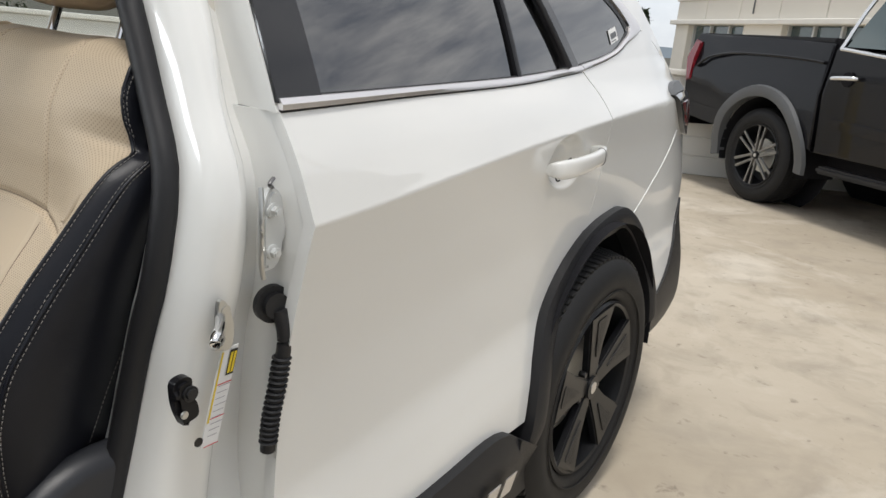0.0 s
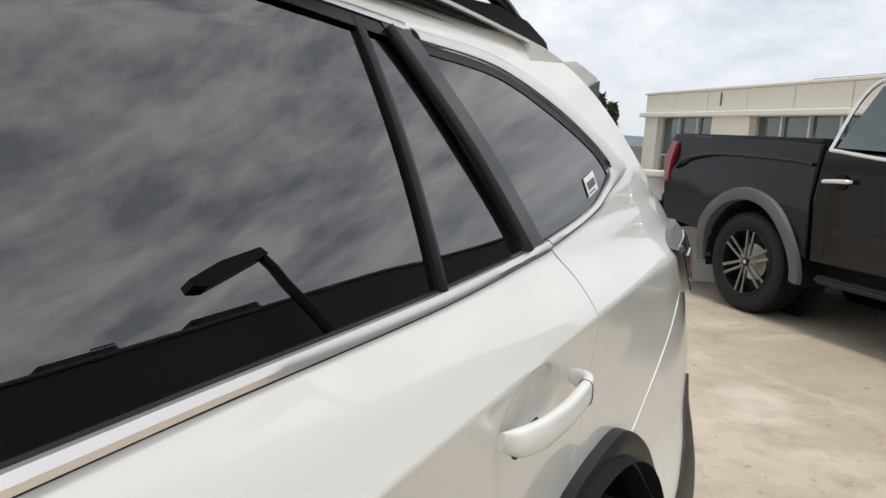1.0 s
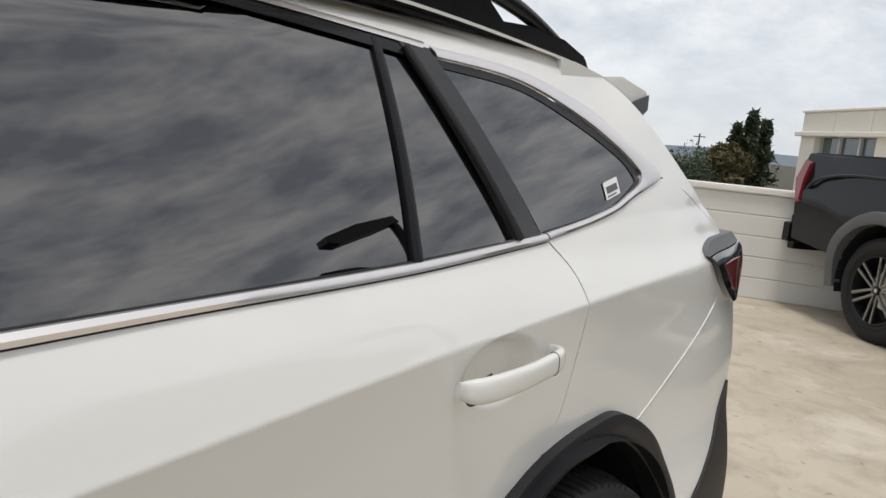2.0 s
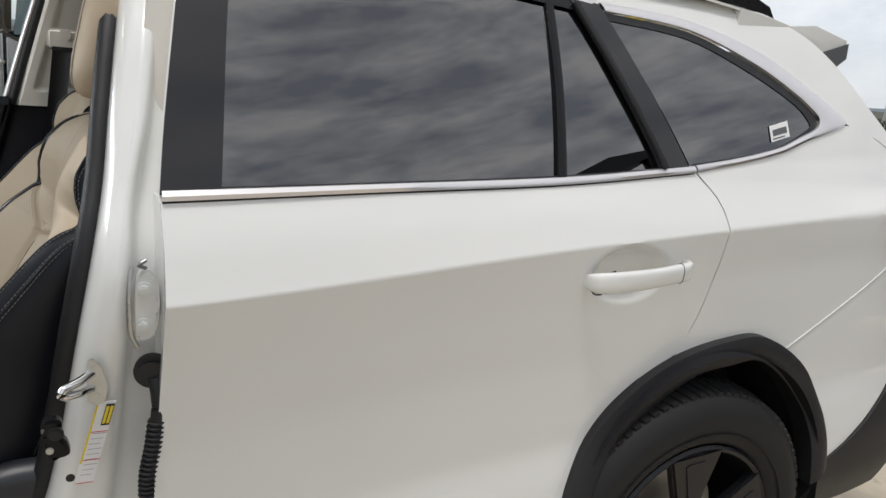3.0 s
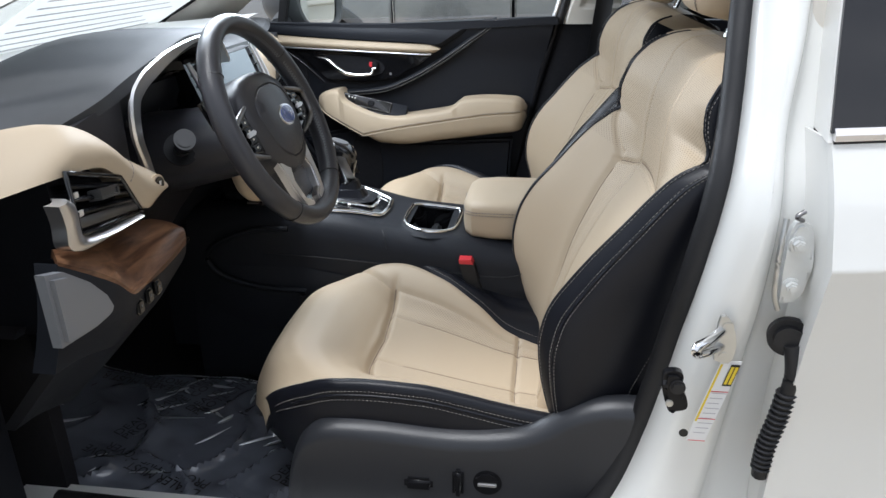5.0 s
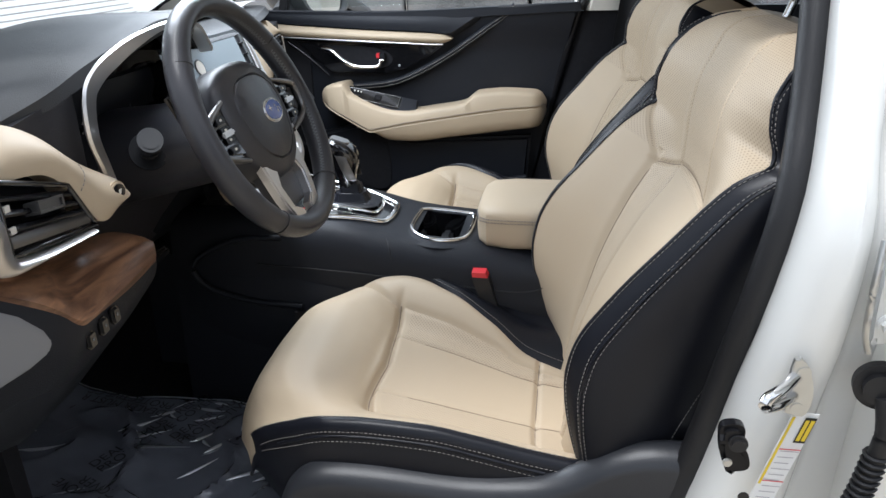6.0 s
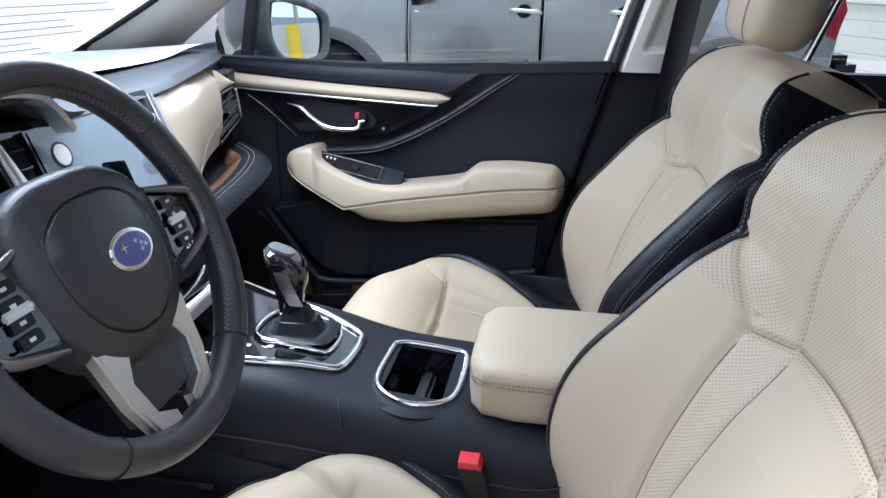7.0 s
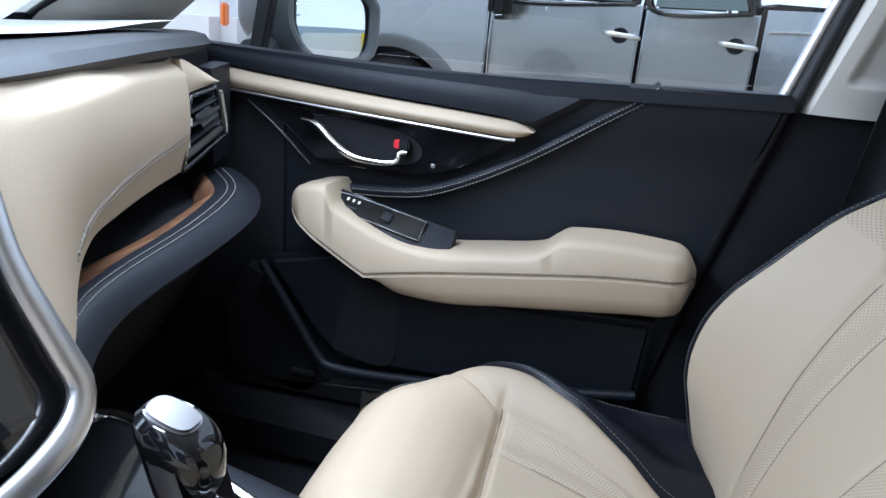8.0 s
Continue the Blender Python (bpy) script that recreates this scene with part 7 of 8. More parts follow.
for a0, a1 in ((0.66, 2.48), (-0.88, 0.56), (2.58, 4.0)):
    v, f = [], []
    for a in np.arange(a0, a1, 0.036):
        for s in (-1, 1):
            r0, z0 = 0.1555, 0.006
            i = len(v)
            p0 = np.array((math.cos(a) * r0, math.sin(a) * r0, 0.004))
            p1 = np.array((math.cos(a + s * 0.022) * (r0 + 0.002), math.sin(a + s * 0.022) * (r0 + 0.002), 0.0105))
            w = np.array((-math.sin(a), math.cos(a), 0)) * 0.0011
            o = np.array((-math.cos(a), -math.sin(a), 0.4)) * 0.0012
            v += [p0 - w + o, p0 + w + o, p1 + w + o, p1 - w + o]
            f.append((i, i + 1, i + 2, i + 3))
    mesh_part("stitching", v, f, M_FLARE, rim, "grey cross stitching", smooth=False)
hubp = [(0.0, 0.092), (0.045, 0.088), (0.085, 0.066), (0.10, 0.03), (0.092, -0.02), (0.07, -0.06), (0.03, -0.085), (0.0, -0.088), (-0.03, -0.085), (-0.07, -0.06), (-0.092, -0.02), (-0.10, 0.03), (-0.085, 0.066), (-0.045, 0.088)]
hr_rows = []
hc = curve(hubp + [hubp[0]], 60)[:-1]
for k, (s, z) in enumerate(((1.0, -0.035), (1.0, -0.012), (0.97, -0.002), (0.9, 0.005), (0.75, 0.009), (0.72, 0.0105), (0.70, 0.008), (0.68, 0.011), (0.5, 0.016), (0.25, 0.018), (0.01, 0.018))):
    hr_rows.append([(p[0] * s, p[1] * s - 0.004, z) for p in hc])
hub = grid("airbag_cover", hr_rows, M_HUB, sw_t, "black airbag cover", loop=True)
part("badge_ring", prism([(0.030 * math.cos(a), 0.0185 * math.sin(a)) for a in np.linspace(0, 6.2832, 40, endpoint=False)], (0.012, 0.001, 0.0165), (1, 0, 0), (0, 1, 0), 0.004, 0.0015), M_CHROME, hub, "chrome oval badge rim", smooth=True)
part("badge_field", prism([(0.0255 * math.cos(a), 0.0148 * math.sin(a)) for a in np.linspace(0, 6.2832, 40, endpoint=False)], (0.012, 0.001, 0.0195), (1, 0, 0), (0, 1, 0), 0.0016), M_BLUE, hub, "blue enamel badge")
for px, py, q in ((-0.012, 0.010, 0.006), (0.006, 0.011, 0.0035), (0.012, 0.007, 0.0035), (0.010, 0.002, 0.0035), (0.017, 0.004, 0.0035)):
    for g in (0, math.pi / 2):
        bm = prism([(q, 0), (0.0008, 0.0008), (-q, 0), (-0.0008, -0.0008)], (px + 0.012, py - 0.005, 0.0211), (math.cos(g), math.sin(g), 0), (-math.sin(g), math.cos(g), 0), 0.0008)
        part("badge_mark", bm, M_CHROME, hub)
for sg in (-1, 1):
    sp = part("side_spoke", prism([(sg * 0.085, -0.038), (sg * 0.16, -0.018), (sg * 0.162, 0.020), (sg * 0.09, 0.040)][:: 1 if sg > 0 else -1], (0, 0, -0.022), (1, 0, 0), (0, 1, 0), 0.022, 0.004), M_GLOSS, sw_t, "gloss black switch spoke", smooth=True)
    tube("spoke_trim", [(sg * 0.088, 0.042, 0.002), (sg * 0.15, 0.024, 0.004), (sg * 0.158, 0.012, 0.004), (sg * 0.157, -0.012, 0.004), (sg * 0.142, -0.028, 0.003), (sg * 0.088, -0.044, 0.0)], [0.003, 0.005, 0.006, 0.005, 0.005, 0.003], M_GUN, sp, "gunmetal spoke trim", sides=8)
    for k in range(4):
        part("switch_key", block((sg * 0.115 - 0.013, -0.026 + 0.014 * k, 0.0), (sg * 0.115 + 0.013, -0.015 + 0.014 * k, 0.0035), 0.0015), M_SATIN, sp)
        part("key_mark", block((sg * 0.115 - 0.003, -0.022 + 0.014 * k, 0.0036), (sg * 0.115 + 0.003, -0.019 + 0.014 * k, 0.0039), 0), M_PILLAR, sp)
    part("key_roller", block((sg * 0.115 - 0.016, -0.002, 0.002), (sg * 0.115 + 0.016, 0.006, 0.007), 0.002), M_SILVER, sp)
    part("paddle", prism([(sg * 0.09, 0.02), (sg * 0.135, 0.03), (sg * 0.14, 0.075), (sg * 0.11, 0.08)][:: 1 if sg > 0 else -1], (0, 0, -0.04), (1, 0, 0), (0, 1, 0), 0.006, 0.002), M_GLOSS, sw_t, "gloss shift paddle")
    leg = [(sg * 0.030, -0.070), (sg * 0.070, -0.058), (sg * 0.062, -0.115), (sg * 0.046, -0.158), (sg * 0.014, -0.160), (sg * 0.014, -0.146), (sg * 0.036, -0.135), (sg * 0.045, -0.10)]
    part("lower_spoke", prism(leg[:: -1 if sg > 0 else 1], (0, 0, -0.012), (1, 0, 0), (0, 1, 0), 0.014, 0.003), M_SILVER, sw_t, "satin silver lower spoke", smooth=True)
part("spoke_core", prism([(-0.045, -0.14), (0.045, -0.14), (0.06, -0.06), (-0.06, -0.06)], (0, 0, -0.03), (1, 0, 0), (0, 1, 0), 0.018, 0.003), M_HUB, sw_t)

# ---- centre console ----
con = thing("centre_console", "black centre console with shifter, cup holder and ivory armrest", "console")
CY = -0.085
cs = []
for x, zt, wd_ in ((0.62, 0.76, 0.15), (0.75, 0.765, 0.15), (0.88, 0.755, 0.145), (0.98, 0.742, 0.14), (1.06, 0.722, 0.14), (1.12, 0.712, 0.14), (1.23, 0.702, 0.142), (1.34, 0.69, 0.142), (1.46, 0.68, 0.142), (1.62, 0.68, 0.142)):
    prof = [(-wd_ - 0.025, 0.33), (-wd_ - 0.02, 0.48), (-wd_ - 0.012, 0.60), (-wd_ - 0.006, zt - 0.065), (-wd_, zt - 0.03), (-wd_ + 0.018, zt - 0.006), (-wd_ + 0.04, zt), (0, zt + 0.001), (wd_ - 0.04, zt), (wd_ - 0.018, zt - 0.006), (wd_, zt - 0.03), (wd_ + 0.012, 0.60), (wd_ + 0.025, 0.33)]
    cs.append([(x, CY + y, z) for y, z in prof])
cs = np.array(cs)
cs = np.stack([curve(cs[:, j], 70) for j in range(cs.shape[1])], 1)
cs = np.stack([curve(cs[i], 60) for i in range(len(cs))])
# leave the cup well open
holed_v, holed_f = cs.reshape(-1, 3), []
r_, c_ = cs.shape[:2]
for i in range(r_ - 1):
    for j in range(c_ - 1):
        mid = cs[i:i + 2, j:j + 2].reshape(-1, 3).mean(0)
        if 1.105 < mid[0] < 1.205 and -0.165 < mid[1] < -0.02 and mid[2] > 0.66:
            continue
        holed_f.append((i * c_ + j, i * c_ + j + 1, (i + 1) * c_ + j + 1, (i + 1) * c_ + j))
body = mesh_part("console_body", holed_v, holed_f, M_SOFT, con, "black soft console body")
tube("console_seam", [(0.80, CY - 0.158, 0.668), (1.0, CY - 0.152, 0.655), (1.22, CY - 0.149, 0.635), (1.34, CY - 0.149, 0.63), (1.40, CY - 0.148, 0.66), (1.43, CY - 0.13, 0.69)], 0.0014, M_CLAD, body, sides=5)
tube("knee_pad_lip", [(0.893, -0.258, 0.585), (0.80, -0.258, 0.590), (0.735, -0.258, 0.602), (0.690, -0.258, 0.622), (0.670, -0.258, 0.653), (0.687, -0.258, 0.684), (0.732, -0.258, 0.709), (0.784, -0.258, 0.727), (0.864, -0.258, 0.732)], 0.006, M_SOFT, body, sides=10, n=60)
tube("console_split", [(1.075, CY - 0.145, 0.65), (1.07, CY - 0.136, 0.70), (1.055, CY - 0.11, 0.722)], 0.0012, M_CLAD, body, sides=5)
# knee bolster on the near flank
kb_r = [[(0.55 + 0.55 * u, CY - 0.155 - 0.018 * math.sin(math.pi * min(1, u * 1.1)) * math.sin(math.pi * v), 0.42 + 0.27 * v - 0.09 * u * v) for u in np.linspace(0, 1, 24)] for v in np.linspace(0, 1, 12)]
grid("knee_pad", kb_r, M_SOFT, con, "black padded tunnel side")
# shift plate
plate = [(0.76, CY - 0.118), (0.90, CY - 0.108), (1.02, CY - 0.072), (1.046, CY - 0.05), (1.05, CY + 0.03), (1.03, CY + 0.06), (0.90, CY + 0.100), (0.76, CY + 0.118)]


def ztop(x):
    return lut([(0.62, 0.76), (0.75, 0.765), (0.88, 0.755), (0.98, 0.742), (1.06, 0.722), (1.12, 0.712), (1.23, 0.702)], x)


pc = curve(plate + [plate[0]], 70, True)[:-1]
tube("plate_rim", [(x, y, ztop(x) + 0.004) for x, y in pc], 0.0065, M_CHROME, con, "bright chrome shift plate rim", sides=8, closed=True)
cx_, cy_ = 0.90, CY
gp = [[(cx_ + (x - cx_) * k, cy_ + (y - cy_) * k, ztop(cx_ + (x - cx_) * k) + 0.003) for x, y in np.r_[pc, pc[:1]]] for k in (0.02, 0.4, 0.8, 1.0)]
gplate = grid("shift_plate", gp, M_GLOSS, con, "gloss black shift plate")
bt_ = [(0.925, CY - 0.045), (1.0, CY - 0.040), (1.02, CY - 0.025), (1.02, CY + 0.03), (1.0, CY + 0.045), (0.925, CY + 0.05), (0.905, CY + 0.03), (0.905, CY - 0.025)]
bc = curve(bt_ + [bt_[0]], 50)[:-1]
tube("boot_rim", [(x, y, ztop(x) + 0.007) for x, y in bc], 0.004, M_CHROME, con, "chrome boot ring", sides=8, closed=True)
bo = []
for k, q in enumerate(np.linspace(0, 1, 14)):
    cxx, cyy = 0.962 - 0.004 * q, CY + 0.002
    rr_ = 1 - 0.74 * q ** 0.5
    bo.append([(cxx + (x - 0.962) * rr_ * (1 + 0.10 * math.sin(9 * i / 50 * 6.28 + 4 * q) * q * (1 - q) * 2), cyy + (y - CY) * rr_, ztop(0.96) + 0.006 + 0.048 * q ** 1.2 + 0.004 * math.sin(18 * q)) for i, (x, y) in enumerate(bc)])
grid("shift_boot", bo, M_BLKL, con, "creased black leather shift boot", loop=True)
kn_rows = []
for q, rx_, ry_, ox in ((0.0, 0.016, 0.016, 0.0), (0.25, 0.018, 0.018, 0.001), (0.45, 0.023, 0.021, 0.0), (0.65, 0.028, 0.024, -0.002), (0.82, 0.030, 0.026, -0.004), (0.93, 0.027, 0.025, -0.006), (1.0, 0.020, 0.019, -0.008), (1.0, 0.001, 0.001, -0.008)):
    kn_rows.append([(0.952 + ox + 1.05 * rx_ * math.copysign(abs(math.cos(a)) ** 0.75, math.cos(a)), CY + 0.002 + ry_ * math.copysign(abs(math.sin(a)) ** 0.75, math.sin(a)), 0.780 + 0.102 * q + (-0.012 * math.cos(a) * rx_ / 0.03 if q > 0.6 else 0)) for a in np.linspace(0, 2 * math.pi, 32, endpoint=False)])
knob = grid("shift_knob", kn_rows, M_GLOSS, con, "gloss black shift knob with silver cap", loop=True)
part("knob_cap", prism([(0.021 * math.copysign(abs(math.cos(a)) ** 0.7, math.cos(a)), 0.016 * math.copysign(abs(math.sin(a)) ** 0.7, math.sin(a))) for a in np.linspace(0, 6.2832, 30, endpoint=False)], (0.942, CY + 0.002, 0.8815), (0.95, 0, -0.38 * 0.8), (0, 1, 0), 0.004, 0.002), M_GUN, knob, smooth=True)
for sg in (-1, 1):
    grid("knob_trim", [[(0.952 + (0.014 - 0.026 * v) + 0.022 * u - 0.008, CY + 0.002 + sg * (0.0225 + 0.0045 * math.sin(3.1 * v) - 0.002 * abs(u - 0.5)), 0.803 + 0.066 * v) for u in np.linspace(0, 1, 5)] for v in np.linspace(0, 1, 8)], M_GUN, knob, "gunmetal knob side")
for k, xk in enumerate((0.875, 0.905, 0.935, 0.965)):
    part("gear_mark", block((xk, CY - 0.078 + 0.01 * k, ztop(xk) + 0.0032), (xk + 0.008, CY - 0.070 + 0.01 * k, ztop(xk) + 0.0036), 0), M_RED if k == 0 else M_PILLAR, gplate)
part("front_tray", block((0.66, CY - 0.10, 0.752), (0.78, CY + 0.10, 0.766), 0.004), M_GLOSS, con, "gloss black front tray")
# cup holders
cup_o = [(1.100, CY + 0.055), (1.125, CY + 0.068), (1.19, CY + 0.068), (1.215, CY + 0.055), (1.216, CY - 0.045), (1.200, CY - 0.085), (1.157, CY - 0.103), (1.115, CY - 0.085), (1.098, CY - 0.045)]
cc_ = curve(cup_o + [cup_o[0]], 60)[:-1]
tube("cup_rim", [(x, y, ztop(x) + 0.003) for x, y in cc_], 0.0048, M_CHROME, con, "chrome cup holder rim", sides=8, closed=True)
cxm, cym = 1.157, CY - 0.015
grid("cup_well", [[(cxm + (x - cxm) * k, cym + (y - cym) * k, ztop(x) - d) for x, y in np.r_[cc_, cc_[:1]]] for k, d in ((1.02, 0.0), (0.97, 0.004), (0.93, 0.05), (0.9, 0.09), (0.02, 0.092))], M_GLOSS, con, "dark cup well")
grid("cup_collar", [[(cxm + (x - cxm) * k, cym + (y - cym) * k, ztop(x) + h) for x, y in np.r_[cc_, cc_[:1]]] for k, h in ((1.0, 0.002), (1.10, 0.0015), (1.28, -0.0035))], M_SOFT, con)
part("cup_divider", block((1.145, CY - 0.085, 0.625), (1.168, CY + 0.06, 0.672), 0.006), M_CLAD, con)
for s_ in (-1, 1):
    part("cup_finger", block((1.157 + s_ * 0.046 - 0.006, CY - 0.03, 0.655), (1.157 + s_ * 0.046 + 0.006, CY + 0.01, 0.69), 0.004), M_CLAD, con)
# padded armrest lid
ar = []
for x, f_ in ((1.232, 0.0), (1.234, 0.55), (1.240, 0.80), (1.256, 0.95), (1.30, 1.0), (1.45, 1.0), (1.60, 1.0), (1.66, 0.95)):
    hw_, h0, h1 = 0.112 * (0.80 + 0.2 * min(1, f_)), 0.690, 0.783
    zm = (h0 + h1) / 2
    ring_ = []
    for a in np.linspace(0, 2 * math.pi, 44, endpoint=False):
        ca, sa = math.copysign(abs(math.cos(a)) ** 0.36, math.cos(a)), math.copysign(abs(math.sin(a)) ** 0.36, math.sin(a))
        ring_.append((x, CY + 0.006 + hw_ * ca * max(f_, 0.02), zm + 0.0465 * sa * max(f_, 0.02)))
    ar.append(ring_)
ar = np.array(ar)
arm = grid("armrest", ar, M_BEIGE, con, "ivory leather armrest lid with double seam", loop=True)
for dz in (0.0, 0.006):
    dashes("stitching", [(1.62, CY - 0.1065, 0.752 + dz), (1.30, CY - 0.1065, 0.752 + dz), (1.26, CY - 0.1030, 0.752 + dz), (1.241, CY - 0.0890, 0.752 + dz), (1.2345, CY - 0.0540, 0.753 + dz), (1.2325, CY + 0.036, 0.754 + dz)], 0.0045, 0.002, 0.0009, M_THREAD, arm)
# belt buckle
buckle = thing("seat_belt_buckle", "black seat belt buckle with a red release button", "buckle")
part("body", prism([(-0.014, -0.1), (0.014, -0.1), (0.016, 0.0), (-0.016, 0.0)], (1.252, -0.255, 0.665), (1, 0, 0), (-0.3, 0, 1), -0.028, 0.0), M_CLAD, buckle)
part("button", prism([(-0.015, 0.0), (0.015, 0.0), (0.013, 0.010), (-0.013, 0.010)], (1.252, -0.254, 0.665), (1, 0, 0), (-0.3, 0, 1), -0.026, 0.0), M_RED, buckle, "red release button")
part("buckle_sleeve", block((1.245, -0.262, 0.50), (1.295, -0.222, 0.60), 0.008), M_CLAD, buckle)

# ---- passenger door, seen from inside ----
pdoor = thing("passenger_door_trim", "black and ivory inner trim of the shut passenger door", "door trim")


def pd(pts, y, depth, material, label="", name="trim", bevel=0.006, n=0, parent=pdoor):
    """A pad of that (x, z) outline standing out from the door toward the cabin; y is its back."""
    area = sum(pts[i][0] * pts[(i + 1) % len(pts)][1] - pts[(i + 1) % len(pts)][0] * pts[i][1] for i in range(len(pts)))
    return part(name, prism(pts if area > 0 else pts[::-1], (0, y, 0), (1, 0, 0), (0, 0, 1), depth, bevel, 3, n=n), material, parent, label, smooth=True)


base = coons([(0.60, 0.36), (0.9, 0.40), (1.24, 0.42)], [(1.24, 0.42), (1.30, 0.56), (1.36, 0.83), (1.425, 1.09)], [(0.40, 1.075), (0.8, 1.066), (1.2, 1.08), (1.425, 1.09)], [(0.60, 0.36), (0.52, 0.7), (0.40, 1.075)], 40, 30)
bpnts = np.zeros((30, 40, 3))
for i in range(30):
    for j in range(40):
        x, z = base[i, j]
        bpnts[i, j] = (x, 0.70 + 0.012 * math.sin((z - 0.4) * 4) - 0.02 * sm(0.95, 1.06, z), z)
grid("door_panel", bpnts, M_SOFT, pdoor, "black soft door panel", thick=0.04, toward=(0, 1, 0))
LZ = [(0.38, 1.079), (0.42, 1.078), (0.9, 1.071), (1.19, 1.079), (1.25, 1.082)]
RZ = [(0.38, 1.051), (0.42, 1.047), (0.60, 1.032), (0.80, 1.019), (1.0, 1.009), (1.045, 1.003), (1.067, 0.993)]
ledge = []
for v in np.linspace(0, 1, 16):
    xe = 1.195 - 0.128 * v + 0.010 * math.sin(v * math.pi)
    row = []
    for u in np.linspace(0, 1, 60):
        x = 0.38 + (xe - 0.38) * u
        row.append((x, 0.692 - 0.022 * v ** 0.8 - 0.008 * math.sin(v * math.pi) + 0.016 * sm(0.97, 1.0, u), lut(LZ, x) * (1 - v) + (lut(RZ, x) + 0.004) * v + 0.005 * math.sin(v * math.pi)))
    ledge.append(row)
grid("window_ledge", ledge, M_SOFT, pdoor, "black padded window ledge")
tube("ledge_end", [(1.20, 0.690, 1.073), (1.3, 0.692, 1.076), (1.425, 0.694, 1.080)], 0.010, M_SOFT, pdoor, sides=12, n=16)
grid("ledge_top", [[(x, y, lut([(0.38, 1.076), (0.9, 1.068), (1.425, 1.087)], x) - 0.14 * (y - 0.675)) for x in np.linspace(0.38, 1.43, 20)] for y in (0.675, 0.70, 0.745, 0.79)], M_SOFT, pdoor, thick=0.02, toward=(0, 0, -1))
# ivory strip ending in a point, with a chrome line beneath
rib_t = curve([(0.42, 1.046), (0.60, 1.031), (0.80, 1.018), (1.0, 1.008), (1.045, 1.003), (1.067, 0.9935)], 60)
rib_b = curve([(0.45, 1.010), (0.60, 0.999), (0.80, 0.9885), (1.0, 0.981), (1.045, 0.982), (1.067, 0.9925)], 60)
grid("ivory_strip", [[(*(rib_b[j] * (1 - k) + rib_t[j] * k)[:1], 0.682 - 0.028 * math.sin(math.pi * (0.08 + 0.84 * k)) ** 0.7 * (1 - 0.5 * sm(0.93, 1.0, j / 59)), (rib_b[j] * (1 - k) + rib_t[j] * k)[1]) for j in range(60)] for k in np.linspace(0, 1, 14)], M_BEIGE, pdoor, "ivory leather door strip", thick=0.02, toward=(0, 1, 0))
tube("chrome_line", [(0.50, 0.662, 1.004), (0.62, 0.660, 0.997), (0.80, 0.660, 0.988), (1.0, 0.660, 0.979), (1.04, 0.662, 0.979)], 0.0026, M_SILVER, pdoor, "thin chrome line", sides=8, n=40)
# gloss black scoop with the release handle
pd([(0.585, 0.985), (0.60, 0.976), (0.69, 0.897), (0.72, 0.892), (0.86, 0.890), (0.92, 0.902), (1.0, 0.945), (1.035, 0.972), (0.8, 0.983)], 0.694, 0.012, M_GLOSS, "gloss black handle scoop", "handle_scoop", 0.004)
tube("scoop_edge", [(0.565, 0.672, 0.985), (0.62, 0.672, 0.945), (0.685, 0.672, 0.888)], 0.004, M_SATIN, pdoor, sides=8)
# no real recess: a dark sheet painted as the shade behind the handle
pd([(0.685, 0.972), (0.84, 0.965), (0.885, 0.94), (0.875, 0.915), (0.83, 0.905), (0.76, 0.908), (0.72, 0.93)], 0.684, 0.004, M_CARPET, "flat dark sheet for the shaded hollow behind the handle", "handle_hollow_shade", 0.002, 40)
ih = tube("release_handle", [(0.672, 0.662, 0.967), (0.705, 0.655, 0.960), (0.74, 0.652, 0.934), (0.775, 0.652, 0.917), (0.82, 0.654, 0.914), (0.845, 0.658, 0.918), (0.85, 0.662, 0.932), (0.862, 0.664, 0.934)], [0.004, 0.0075, 0.0075, 0.007, 0.0065, 0.006, 0.005, 0.004], M_CHROME, pdoor, "chrome inner release handle", sides=10, n=50)
part("lock_tab", block((0.838, 0.664, 0.938), (0.850, 0.674, 0.953), 0.002), M_RED, pdoor, "red lock tab")
part("lock_knob", block((0.848, 0.660, 0.936), (0.866, 0.676, 0.955), 0.003), M_CARPET, pdoor)
part("scoop_stud", block((0.90, 0.680, 0.911), (0.907, 0.684, 0.918), 0.001), M_SILVER, pdoor)
# stitched wing seam
stc = curve([(0.735, 0.688, 0.846), (0.83, 0.686, 0.853), (0.90, 0.685, 0.866), (0.985, 0.685, 0.903), (1.075, 0.686, 0.955), (1.172, 0.688, 1.021), (1.22, 0.689, 1.054), (1.252, 0.687, 1.083)], 90)
tube("wing_seam", [tuple(q + (0, 0.006, 0.004)) for q in stc[::8]], 0.010, M_SOFT, pdoor, sides=8, n=70)
for o in (-0.0045, 0.0045):
    dashes("stitching", [q + np.array((0, -0.0055, o + 0.002)) for q in stc], 0.0045, 0.002, 0.0009, M_THREAD, pdoor)
